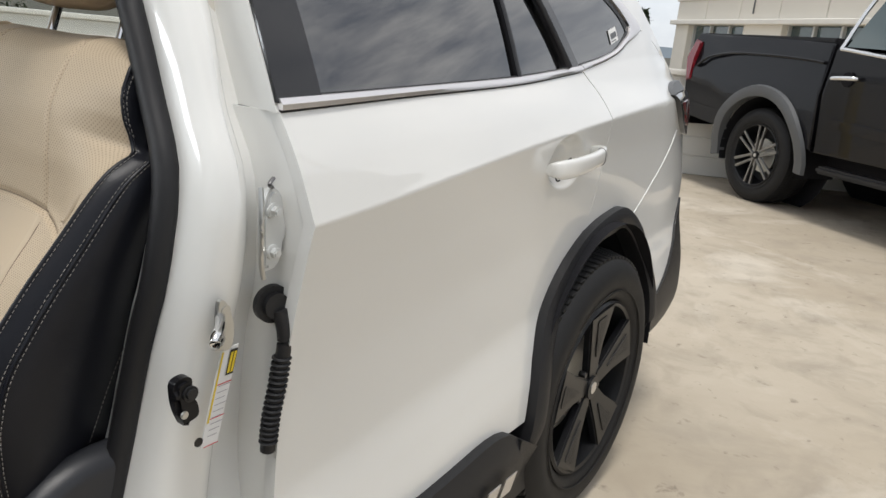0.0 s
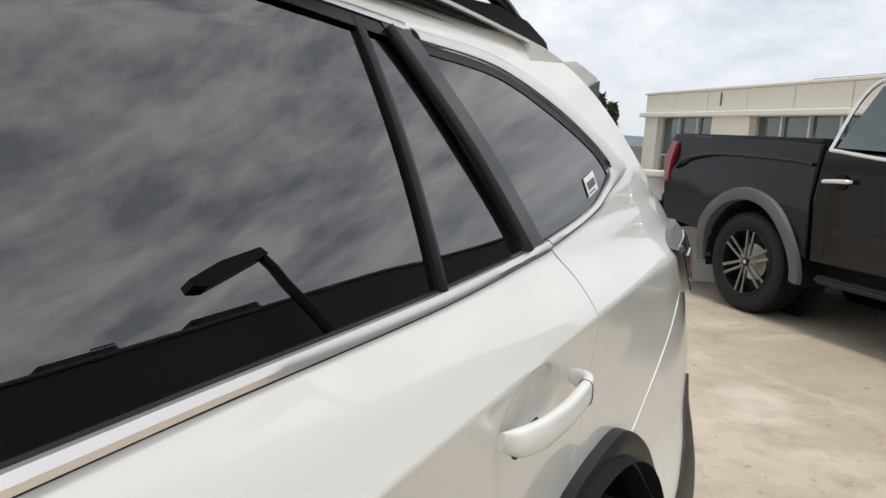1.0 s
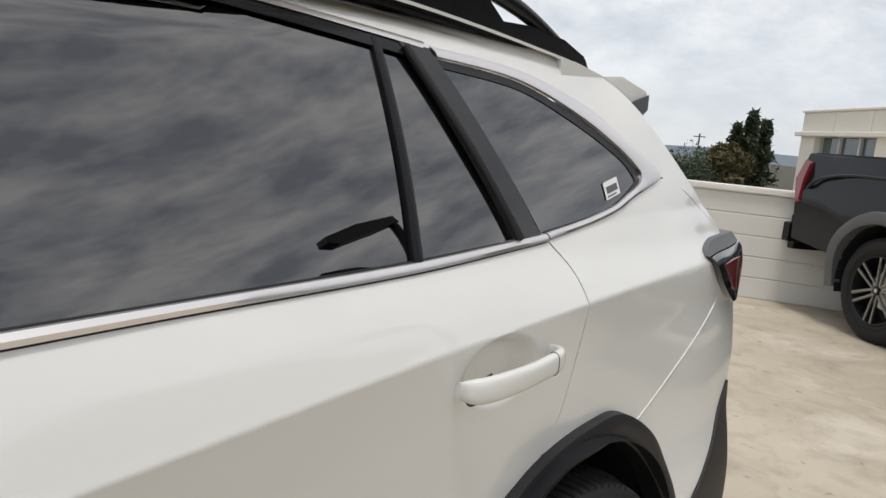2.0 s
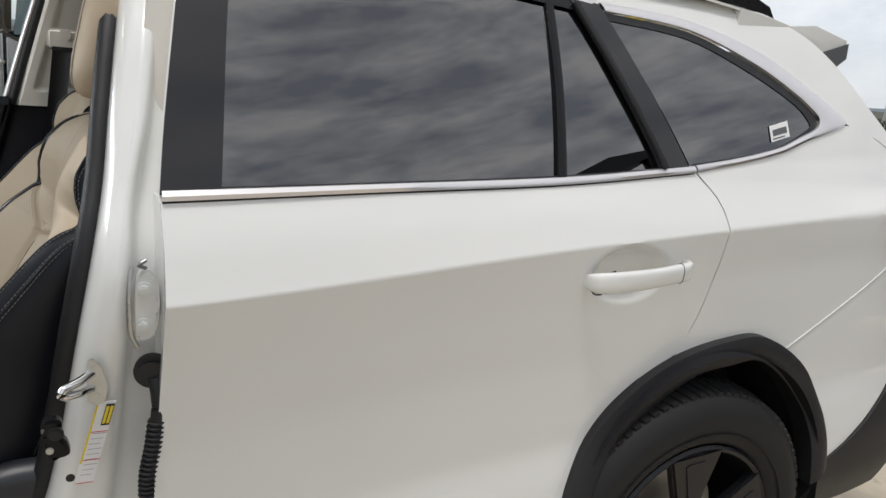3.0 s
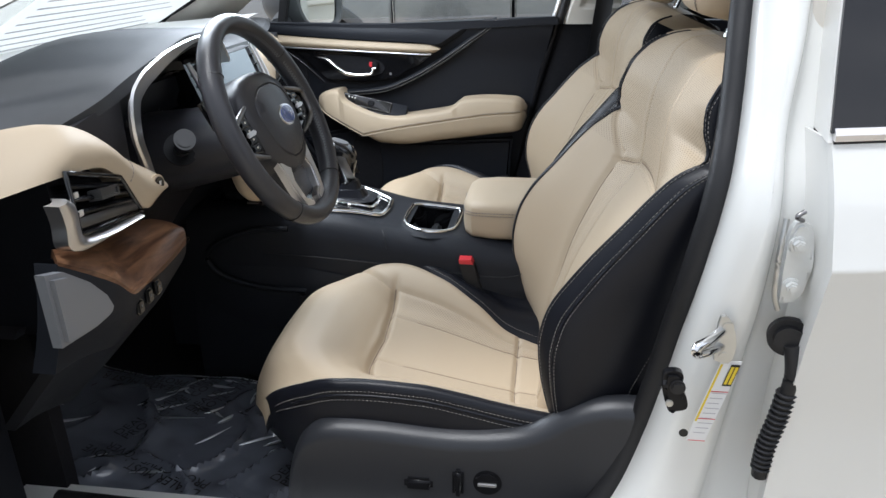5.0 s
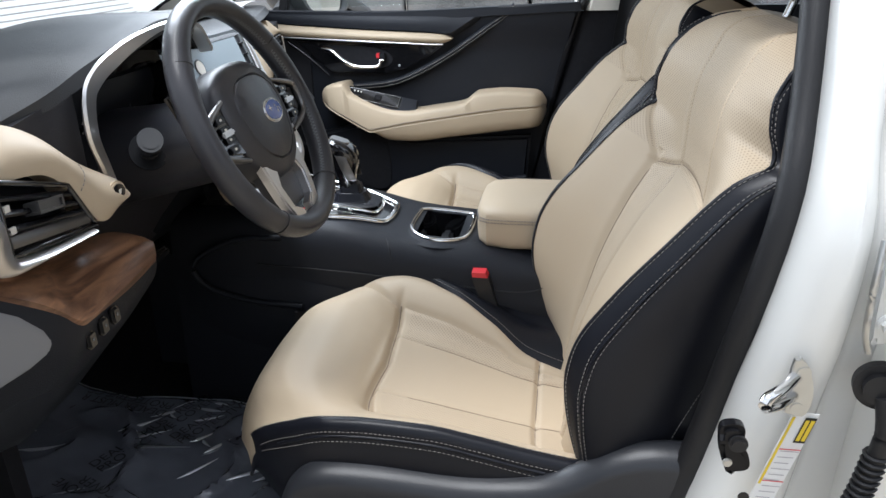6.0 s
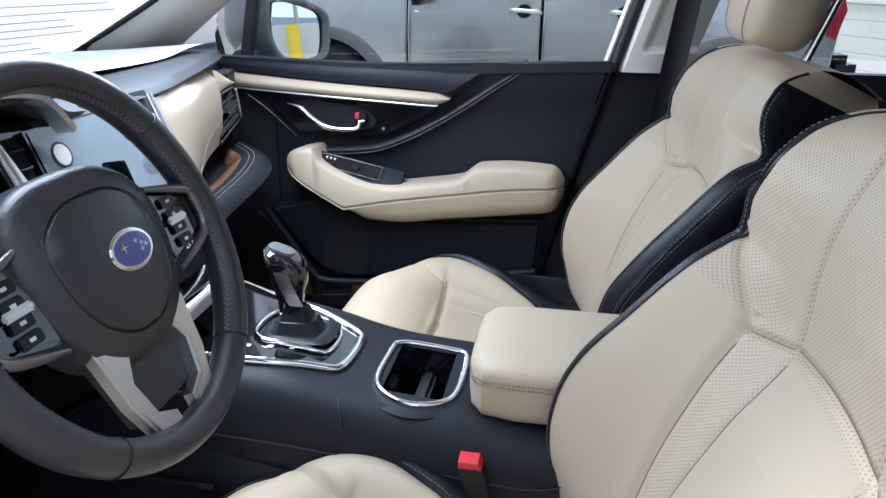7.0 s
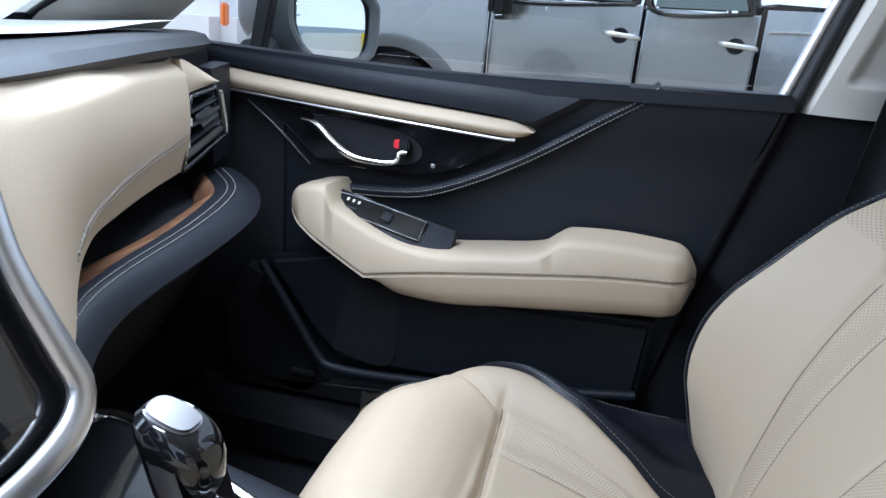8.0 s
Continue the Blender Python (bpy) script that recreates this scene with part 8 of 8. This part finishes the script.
# armrest: top pad and side, stepped up toward the back
ax_ = np.linspace(0.668, 1.345, 96)
arm_rows = []
for x in ax_:
    zt = lut([(0.668, 0.835), (0.674, 0.848), (0.690, 0.862), (0.715, 0.871), (0.745, 0.875), (0.752, 0.868), (0.760, 0.850), (0.777, 0.838), (0.858, 0.804), (0.90, 0.795), (0.936, 0.793), (1.020, 0.804), (1.105, 0.820), (1.120, 0.832), (1.146, 0.849), (1.229, 0.855), (1.310, 0.851), (1.332, 0.840), (1.345, 0.815)], x)
    zb = lut([(0.668, 0.828), (0.683, 0.812), (0.739, 0.778), (0.822, 0.732), (0.884, 0.704), (0.943, 0.702), (1.074, 0.718), (1.247, 0.741), (1.325, 0.752), (1.345, 0.785)], x)
    yi = lut([(0.668, 0.650), (0.676, 0.622), (0.70, 0.600), (0.74, 0.590), (1.30, 0.590), (1.33, 0.603), (1.345, 0.640)], x)
    zs = max(zb + 0.004, min(zt - 0.012, lut([(0.668, 0.70), (0.822, 0.734), (0.929, 0.756), (1.067, 0.779), (1.237, 0.804), (1.345, 0.812)], x)))
    arm_rows.append([(x, 0.70, zt - 0.006), (x, yi + 0.05, zt - 0.001), (x, yi + 0.016, zt), (x, yi + 0.006, zt - 0.004), (x, yi + 0.001, zt - 0.011), (x, yi, zs + 0.004), (x, yi + 0.004, zs), (x, yi + 0.001, zs - 0.004), (x, yi + 0.004, (zs + zb) / 2), (x, yi + 0.012, zb + 0.008), (x, yi + 0.024, zb), (x, 0.70, zb + 0.004)])
parm = grid("door_armrest", arm_rows, M_BEIGE, pdoor, "ivory leather door armrest, stepped at the back")
for o in (0.004,):
    dashes("stitching", [np.array(r[6]) + np.array((0, -0.0062, 0.006)) for r in arm_rows[10:]], 0.0045, 0.002, 0.0009, M_THREAD, parm)
# window switch plate set in the armrest
SWP = Matrix.Translation((0.766, 0.632, 0.842)) @ Matrix.Rotation(radians(12), 4, "Y") @ Matrix.Rotation(radians(38), 4, "X")
recess = [[(x, y, 0.827 - 0.2 * (x - 0.778) + 0.76 * (y - 0.622)) for y in np.linspace(0.603, 0.656, 10)] for x in np.linspace(0.756, 0.960, 16)]
grid("switch_recess", recess, M_SOFT, parm, "black recess round the switches", thick=0.02, toward=(0, 0.75, -0.65))
def swp(lo, hi, bev, material, parent, name, label=""):
    bm = block(lo, hi, bev, 3)
    bm.transform(SWP)
    return part(name, bm, material, parent, label, smooth=True)
swb = swp((-0.018, -0.022, -0.010), (0.150, 0.026, 0.002), 0.004, M_GLOSS, parm, "switch_plate", "gloss black window switch plate")
tube("plate_trim", [tuple(SWP @ Vector(q)) for q in ((-0.010, -0.017, 0.002), (0.136, -0.018, 0.002), (0.145, -0.012, 0.002), (0.143, 0.016, 0.002), (0.135, 0.021, 0.002), (-0.008, 0.017, 0.002), (-0.015, 0.0, 0.002))] + [tuple(SWP @ Vector((-0.010, -0.017, 0.002)))], 0.0007, M_GUN, swb, "thin metal trim", sides=6, n=70)
swp((0.070, -0.010, 0.000), (0.092, 0.012, 0.006), 0.003, M_SATIN, swb, "window_switch")
swp((0.005, -0.010, 0.000), (0.03, -0.002, 0.004), 0.002, M_SATIN, swb, "lock_switch")
for k in range(3):
    swp((0.004 + 0.010 * k, 0.006, 0.0018), (0.008 + 0.010 * k, 0.012, 0.0028), 0.0, M_PILLAR, swb, "switch_mark")
# lower pocket, speaker and badge
pd([(0.60, 0.70), (0.78, 0.74), (0.93, 0.69), (1.30, 0.71), (1.29, 0.56), (0.95, 0.53), (0.76, 0.52), (0.70, 0.57)], 0.70, 0.03, M_SOFT, "black pocket panel", "pocket_panel", 0.01)
tube("pocket_lip", [(0.60, 0.655, 0.70), (0.66, 0.652, 0.62), (0.72, 0.650, 0.535), (0.76, 0.648, 0.518), (0.90, 0.646, 0.528), (1.10, 0.648, 0.555), (1.29, 0.655, 0.585)], 0.009, M_SOFT, pdoor, "black pocket lip", sides=10, n=50)
# dark plate on the panel face, stands in for the pocket's inner shade
pd([(0.78, 0.71), (0.85, 0.715), (0.86, 0.54), (0.74, 0.545)], 0.672, 0.006, M_CARPET, "", "pocket_hollow_shade", 0.003, 30)
pd([(0.56, 0.68), (0.60, 0.66), (0.73, 0.47), (0.68, 0.43), (0.52, 0.45), (0.50, 0.6)], 0.70, 0.02, M_CARPET, "dark speaker grille", "speaker_grille", 0.004)
part("speaker_badge", block((0.655, 0.668, 0.476), (0.705, 0.674, 0.486), 0.001), M_GUN, pdoor, "small silver speaker badge")
pd([(0.50, 0.42), (1.24, 0.44), (1.27, 0.52), (0.95, 0.49), (0.5, 0.44)], 0.70, 0.02, M_CLAD, "", "door_foot", 0.006)
grid("sill_trim", [[(x, y, 0.40 + 0.02 * (y > 0.66)) for x in np.linspace(0.45, 1.5, 8)] for y in (0.60, 0.66, 0.70, 0.78)], M_CLAD, pdoor, "black sill trim", thick=0.06, toward=(0, 0, -1))
# the far window, its frame and the pillars
pw = grid("window_glass", [[(0.50 + (1.43 - 0.50) * u + 0.06 * v + 0.22 * v * (1 - u), 0.80 - 0.085 * v, 1.07 + 0.02 * u + 0.36 * v) for u in np.linspace(0, 1, 10)] for v in np.linspace(0, 1, 6)], M_CLEAR, pdoor, "clear side window", thick=0.003, toward=(0, 1, 0))
pw.visible_shadow = False
tube("window_rear_channel", [(1.418, 0.712, 1.080), (1.467, 0.704, 1.247), (1.53, 0.68, 1.45)], 0.0085, M_SILVER, pdoor, "pale window channel", sides=12, n=30)
tube("window_seal", [(1.434, 0.708, 1.068), (1.484, 0.700, 1.247), (1.547, 0.676, 1.45)], 0.0125, M_CLAD, pdoor, "black window seal", sides=12, n=30)
tube("door_edge_seal", [(1.30, 0.735, 0.55), (1.365, 0.722, 0.83), (1.428, 0.710, 1.068)], 0.012, M_SATIN, pdoor, "black door edge seal", sides=10, n=30)
part("divider_post", prism([(0.500, 1.05), (0.529, 1.05), (0.592, 1.34), (0.556, 1.34)], (0, 0.80, 0), (1, 0, 0), (0, 0, 1), 0.02, 0.004), M_CLAD, pdoor, "black quarter window post")
far_pillar = []
for z in np.r_[np.linspace(1.066, 1.105, 6), np.linspace(1.108, 1.130, 10), np.linspace(1.14, 1.5, 14)]:
    row = []
    for u in np.r_[np.linspace(0, 0.17, 6), np.linspace(0.18, 0.34, 10), np.linspace(0.36, 1.0, 10)]:
        sunk = 0.014 * sm(1.108, 1.126, z) * sm(0.19, 0.33, u)
        row.append((1.446 + 0.157 * u + (z - 1.066) * 0.285, 0.698 + 0.02 * sm(0.05, 0.0, u) + 0.03 * u - 0.16 * max(0, z - 1.075) - 0.012 * math.sin(3.1 * u) + sunk, z))
    far_pillar.append(row)
grid("far_pillar_trim", far_pillar, M_PILLAR, car, "light grey pillar trim with a sunk panel", thick=0.05, toward=(0, 1, 0))
grid("far_pillar_lower", [[(x0 - 0.06 + 0.23 * u, 0.735 - 0.03 * math.sin(min(1, u * 2.2) * math.pi / 2) + 0.03 * u, z) for u in np.linspace(0, 1, 12)] for z, x0 in ((0.45, 1.30), (0.7, 1.36), (0.9, 1.41), (1.064, 1.448))], M_CARPET, car, "black lower pillar trim", thick=0.05, toward=(0, 1, 0))
belt = thing("seat_belt", "black seat belt hanging on the far pillar", "seat belt")
grid("webbing", [[(1.528 + 0.050 * u + (z - 1.037) * 0.11, 0.650 + 0.006 * math.sin(3.1 * u) - 0.06 * max(0, z - 1.0), z) for u in np.linspace(0, 1, 8)] for z in np.linspace(0.62, 1.25, 16)], M_CLAD, belt, thick=0.003, toward=(0, 1, 0))
part("guide_loop", block((1.535, 0.625, 1.238), (1.628, 0.648, 1.300), 0.010, 3), M_PILLAR, belt, "grey belt guide", smooth=True)
part("guide_slot", block((1.545, 0.618, 1.236), (1.612, 0.630, 1.248), 0.004, 2), M_CLAD, belt, smooth=True)
part("guide_bolt", disc((1.585, 0.626, 1.282), (0, -1, 0), 0.018, 0.010, 0.003), M_PILLAR, belt, smooth=True)
grid("far_rear_door_trim", [[(x, 0.72, z) for x in np.linspace(1.60, 2.6, 8)] for z in np.linspace(0.42, 1.075, 8)], M_SOFT, car, "black rear door trim", thick=0.04, toward=(0, 1, 0))
# windscreen pillars
for sg in (-1, 1):
    e_out = curve([(0.38, 0.66, 1.078), (0.42, 0.65, 1.104), (0.57, 0.635, 1.215), (0.76, 0.61, 1.35), (0.96, 0.575, 1.475)], 18)
    e_in = curve([(0.20, 0.575, 1.085), (0.26, 0.56, 1.115), (0.43, 0.545, 1.205), (0.66, 0.52, 1.345), (0.88, 0.49, 1.465)], 18)
    ps = [[(lambda q: (q[0] + 0.012 * math.sin(3.1 * u), sg * (q[1] - 0.02 * math.sin(3.1 * u)), q[2] - 0.004 * math.sin(3.1 * u)))(e_out[i] * (1 - u) + e_in[i] * u) for u in np.linspace(0, 1, 10)] for i in range(18)]
    grid("windscreen_pillar", ps, M_PILLAR, car, "light grey windscreen pillar trim", thick=0.04, toward=(-0.3, sg * 0.9, 0))
    tube("screen_seal", [np.array(r[-1]) + (-0.006, 0, 0.002) for r in ps][::3], 0.007, M_CLAD, car, sides=8)
# far door mirror
fm = thing("door_mirror", "dark grey door mirror housing on the passenger side", "mirror")
FMm = Matrix.Translation((0.600, 0.930, 1.115)) @ Matrix.Rotation(radians(-19), 4, "Z") @ Matrix.Rotation(radians(-2.6), 4, "Y")
MIR = [(-0.0857, 0.0758), (-0.050, 0.0789), (0.032, 0.0637), (0.090, 0.0413), (0.0996, -0.014), (0.081, -0.0665), (0.035, -0.0745), (-0.0126, -0.0745), (-0.054, -0.0591), (-0.0926, -0.0191), (-0.0964, 0.0288)]
SHELL = [(-0.115, 0.092), (-0.070, 0.093), (0.041, 0.080), (0.128, 0.046), (0.138, 0.003), (0.120, -0.066), (0.040, -0.086), (-0.046, -0.080), (-0.095, -0.047), (-0.124, 0.004)]
SHELL = curve(SHELL + SHELL[:1], 64)[:-1]
shell_rows = []
for k, x in ((0.84, -0.002), (0.86, 0.006), (0.93, 0.012), (1.0, 0.010), (1.03, 0.0), (1.05, -0.03), (1.03, -0.08), (0.94, -0.13), (0.76, -0.165), (0.45, -0.185), (0.02, -0.19)):
    shell_rows.append([tuple(FMm @ Vector((x, y * k, z * k))) for y, z in SHELL])
grid("housing", shell_rows, M_FLARE, fm, "dark grey mirror housing", loop=True)
bm = prism(MIR, (-0.004, 0, 0), (0, 1, 0), (0, 0, 1), 0.006, 0.001, n=60)
bm.transform(FMm)
part("mirror_glass", bm, M_MIRROR, fm, "mirror glass", smooth=True)
bm = prism([(y * 1.035, z * 1.04) for y, z in MIR], (-0.006, 0, 0), (0, 1, 0), (0, 0, 1), 0.006, 0.001, n=60)
bm.transform(FMm)
part("glass_rim", bm, M_CLAD, fm, "black glass rim", smooth=True)
part("mirror_foot", block((0.47, 0.79, 1.03), (0.565, 0.90, 1.060), 0.012, 3), M_FLARE, fm, smooth=True)
tube("mirror_arm", [(0.50, 0.80, 1.05), (0.50, 0.86, 1.07), (0.51, 0.92, 1.09)], [0.03, 0.032, 0.035], M_FLARE, fm, sides=12)

# ---- parked vehicles ----


def arc(cx, cz, r, a0, a1, n=14):
    return [(cx + r * math.cos(a), cz + r * math.sin(a)) for a in np.linspace(radians(a0), radians(a1), n)]


def pickup(label, x, y, heading, paint, chrome, cut_rim, mid=1.6125, fr=2.71, W=3.55, tall=1.0, arch_r=0.60, tail=-1.12):
    """A four-door pickup: origin on the ground under the rear axle, nose along its own +x."""
    t = thing("pickup_truck", label, "truck", "parked pickups", at=(x, y, 0), rz=heading)
    t.scale = (1, 1, tall)
    nose, back = W - 3.55, tail + 1.12

    def flank(xx, z):
        return lut([(0.3, 0.90), (0.55, 0.955), (0.78, 0.99), (0.95, 0.985), (1.05, 0.995), (1.2, 0.985), (1.33, 0.955), (1.42, 0.93), (1.6, 0.85), (1.88, 0.72)], z)

    def plate(name, outline, sg, material, parent, lab="", depth=0.05, proud=0.0, bevel=0.012, n=0):
        bm = prism(outline, (0, 0, 0), (1, 0, 0), (0, 0, 1), depth, bevel, n=n)
        for q in bm.verts:
            f = flank(q.co.x, q.co.z) + proud
            q.co.y = sg * (f - (depth + q.co.y))
        return part(name, bm, material, parent, lab, smooth=True)

    for sg in (-1, 1):
        bed = plate("bed_side", [(tail, 0.66), (-0.56, 0.60)] + arc(0, 0.44, 0.53, 163, 17)[0:] + [(0.62, 0.55), (0.63, 1.0), (0.63, 1.40), (0.3, 1.415), (-0.6, 1.43), (tail, 1.44), (tail - 0.04, 1.2)], sg, paint, t, "painted bed side")
        tube("shoulder_line", [(xx, sg * (flank(0, 1.27) + 0.001), z) for xx, z in ((-1.0 + back, 1.13), (-0.85 + back, 1.22), (-0.5 + 0.6 * back, 1.275), (0.0, 1.28), (0.45, 1.265), (0.6, 1.25))], 0.014, paint, bed, sides=8)
        for cx in (0, W):
            o, i = arc(cx, 0.43, arch_r, 190, -8, 24), arc(cx, 0.43, arch_r - 0.10, 190, -8, 24)
            rows = [[(q[0], sg * (flank(0, max(0.4, q[1])) + off), q[1]) for q in (o if k == 0 else [(a[0] * (1 - k) + b[0] * k, a[1] * (1 - k) + b[1] * k) for a, b in zip(o, i)])] for k, off in ((0, 0.0), (0.1, 0.035), (0.6, 0.045), (1.0, 0.03), (1.0, -0.05))]
            grid("wheel_flare", rows, M_FLARE, t, "grey plastic wheel flare")
            grid("wheel_well", [[(q[0], sg * yy, q[1]) for q in arc(cx, 0.43, 0.50, 195, -15, 20)] for yy in (0.93, 0.5)], M_CARPET, t)
            grid("wheel_well_wall", [[(cx + k * 0.5 * math.cos(a), sg * 0.55, 0.43 + k * 0.5 * math.sin(a)) for a in np.linspace(0, 6.283, 24)] for k in (0.02, 1)], M_CARPET, t)
        for nm, x0, x1 in (("rear_door", 0.665, mid - 0.0125), ("front_door", mid + 0.0125, fr - 0.01)):
            d = plate(nm, [(x0, 0.55), (x1, 0.55), (x1, 1.0), (x1, 1.33), (x0, 1.36), (x0, 1.0)], sg, paint, t, "painted door")
            win = plate("window", [(x0 + 0.08, 1.38), (x1 - 0.05, 1.36), (x1 - (0.08 if nm == "rear_door" else 0.45), 1.80), (x0 + (0.22 if nm == "rear_door" else 0.05), 1.82)], sg, M_BGLASS, d, "dark window glass", 0.01, -0.012, 0.0)
            wf = [(x0 + 0.05, 1.36), (x1 - 0.03, 1.34), (x1 - (0.06 if nm == "rear_door" else 0.44), 1.83), (x0 + (0.19 if nm == "rear_door" else 0.03), 1.85), (x0 + 0.05, 1.36)]
            tube("window_trim", [(a, sg * (flank(0, b) + 0.002), b) for a, b in wf], 0.016, chrome if chrome is M_CHROME else M_SATIN, d, "window surround", sides=8, n=60)
            hx = x0 + (0.09 if tall == 1.0 else 0.0)
            tube("door_handle", [(hx, sg * (flank(0, 1.14) + 0.01), 1.13), (hx + 0.03, sg * (flank(0, 1.14) + 0.05), 1.14), (hx + 0.18, sg * (flank(0, 1.14) + 0.05), 1.15), (hx + 0.22, sg * (flank(0, 1.14) + 0.01), 1.15)], 0.018, chrome, d, "door handle", sides=10)
            part("handle_cup", disc((hx + 0.12, sg * (flank(0, 1.14) - 0.004), 1.14), (0, sg, 0), 0.055, 0.006, 0.002), M_CARPET, d)
            plate("door_flute", [(x0 + 0.06, 0.76), (x1 - 0.06, 0.72), (x1 - 0.10, 0.80), (x0 + 0.15, 0.84)], sg, paint, d, "", 0.03, 0.012, 0.01)
        plate("front_wing", [(fr + 0.01, 0.55), (W - 0.55, 0.55)] + arc(W, 0.44, 0.53, 167, 20) + [(4.35 + nose, 0.6), (4.42 + nose, 1.0), (4.35 + nose, 1.22), (3.4 + nose, 1.33), (fr + 0.01, 1.33)], sg, paint, t, "painted front wing")
        part("side_step", block((0.75, sg * 0.93 - 0.06, 0.40), (fr + 0.04, sg * 0.93 + 0.06, 0.46), 0.02), M_CLAD, t, "black side step")
        plate("tail_lamp", [(q + back, z) for q, z in ((-1.13, 0.98), (-1.06, 1.0), (-1.04, 1.2), (-1.03, 1.36), (-1.13, 1.38), (-1.175, 1.2))], sg, M_LAMP, t, "red tail lamp", 0.05, 0.008)
        m = part("door_mirror", block((fr - 0.21, sg * 1.18 - 0.13, 1.18), (fr - 0.05, sg * 1.18 + 0.13, 1.50), 0.05, 3), M_SATIN, t, "black door mirror", smooth=True)
        tube("mirror_arm", [(fr - 0.11, sg * 0.90, 1.33), (fr - 0.11, sg * 1.08, 1.36)], 0.035, M_SATIN, m)
        wheel(t, 0, sg * 0.93, sg, M_RIM, 0.415, 0.27, 6, cut=cut_rim)
        wheel(t, W, sg * 0.93, sg, M_RIM, 0.415, 0.27, 6, cut=cut_rim)
    part("rear_bumper", block((-1.33 + back, -0.97, 0.55), (-1.10 + back, 0.97, 0.86), 0.07, 4), M_SATIN, t, "dark rear bumper", smooth=True)
    part("tailgate", block((-1.17 + back, -0.86, 0.80), (-1.10 + back, 0.86, 1.44), 0.02), paint, t)
    part("bed_cover", block((tail + 0.02, -0.90, 1.40), (0.60, 0.90, 1.445), 0.015), M_CLAD, t, "black bed cover")
    part("bed_wall", block((0.58, -0.9, 0.6), (0.66, 0.9, 1.42), 0.01), M_CARPET, t)
    cab = [[(lut([(0, 0.70), (0.3, 0.86), (0.5, 1.0), (2.4, 2.45), (3.0, 2.95)], k) * (fr / 2.71), v * 0.70, lut([(0, 1.36), (0.3, 1.80), (0.5, 1.90), (1.5, 1.95), (2.4, 1.86), (3.0, 1.40)], k) - 0.04 * v * v) for v in np.linspace(-1, 1, 13)] for k in np.linspace(0, 3, 24)]
    grid("cab_roof", cab, paint, t, "painted cab roof", thick=0.03, toward=(0, 0, -1))
    bon = [[(xx + nose, v * 0.90, z - 0.05 * v ** 4) for v in np.linspace(-1, 1, 15)] for xx, z in ((fr - nose, 1.34), (3.3, 1.36), (4.0, 1.32), (4.35, 1.22), (4.48, 0.95), (4.45, 0.5))]
    grid("bonnet", bon, paint, t, "painted bonnet and grille", thick=0.03, toward=(0, 0, -1))
    part("chassis", block((tail + 0.12, -0.6, 0.38), (4.2 + nose, 0.6, 0.60), 0.03), M_CARPET, t, "dark chassis")
    part("cabin_lining", block((0.8, -0.85, 0.6), (fr, 0.85, 1.34), 0.03), M_CARPET, t)
    return t


pickup("black pickup truck with grey wheel flares, parked tail to the parapet", 8.87, -0.57, -127, M_TRUCK, M_CHROME, M_RIMCUT)
pickup("dark grey pickup truck parked alongside the wagon", 2.468, 5.69, 180, M_TRUCK2, M_SILVER, None, mid=1.378, fr=2.402, W=3.09, tall=0.9, arch_r=0.565, tail=-0.66)
suv = thing("white_suv", "white utility vehicle with orange marker lamp", "car")
M_SUVW = mat("white_vehicle_paint", (0.72, 0.73, 0.74), 0.3, coat=1.0, var=0.02)
part("body", block((-6.4, 5.0, 0.38), (-2.15, 6.9, 1.02), 0.16, 4), M_SUVW, suv, smooth=True)
part("cabin", block((-6.3, 5.15, 1.0), (-3.5, 6.75, 1.7), 0.2, 4), M_BGLASS, suv, smooth=True)
part("roof", block((-6.2, 5.25, 1.66), (-3.7, 6.65, 1.76), 0.05, 3), M_SUVW, suv, smooth=True)
part("marker_lamp", block((-2.20, 4.98, 0.80), (-2.15, 5.06, 0.98), 0.015), mat("orange_lens", (0.75, 0.2, 0.03), 0.2, coat=1.0), suv, "orange marker lamp")
part("bumper", block((-2.3, 5.0, 0.35), (-2.05, 6.9, 0.62), 0.06, 3), M_CLAD, suv, smooth=True)
for wx in (-5.4, -3.0):
    wheel(suv, wx, 5.02, -1, M_RIM, 0.36, 0.22, 5)
    wheel(suv, wx, 6.88, 1, M_RIM, 0.36, 0.22, 5)
bollard = thing("yellow_post", "yellow painted steel post beside the deck edge", "post")
tube("post", [(6.65, 4.55, 0), (6.65, 4.55, 1.12)], 0.075, M_YELLOW, bollard, sides=14)
pier = thing("concrete_pier", "pale grey plastered block standing against the parapet", "pier")
bm = block((-0.55, -0.16, 0), (0.55, 0.16, 1.12), 0.02)
bm.transform(Matrix.Translation((7.08, 4.55, 0)) @ Matrix.Rotation(radians(115.5), 4, "Z"))
part("body", bm, M_ALU, pier)
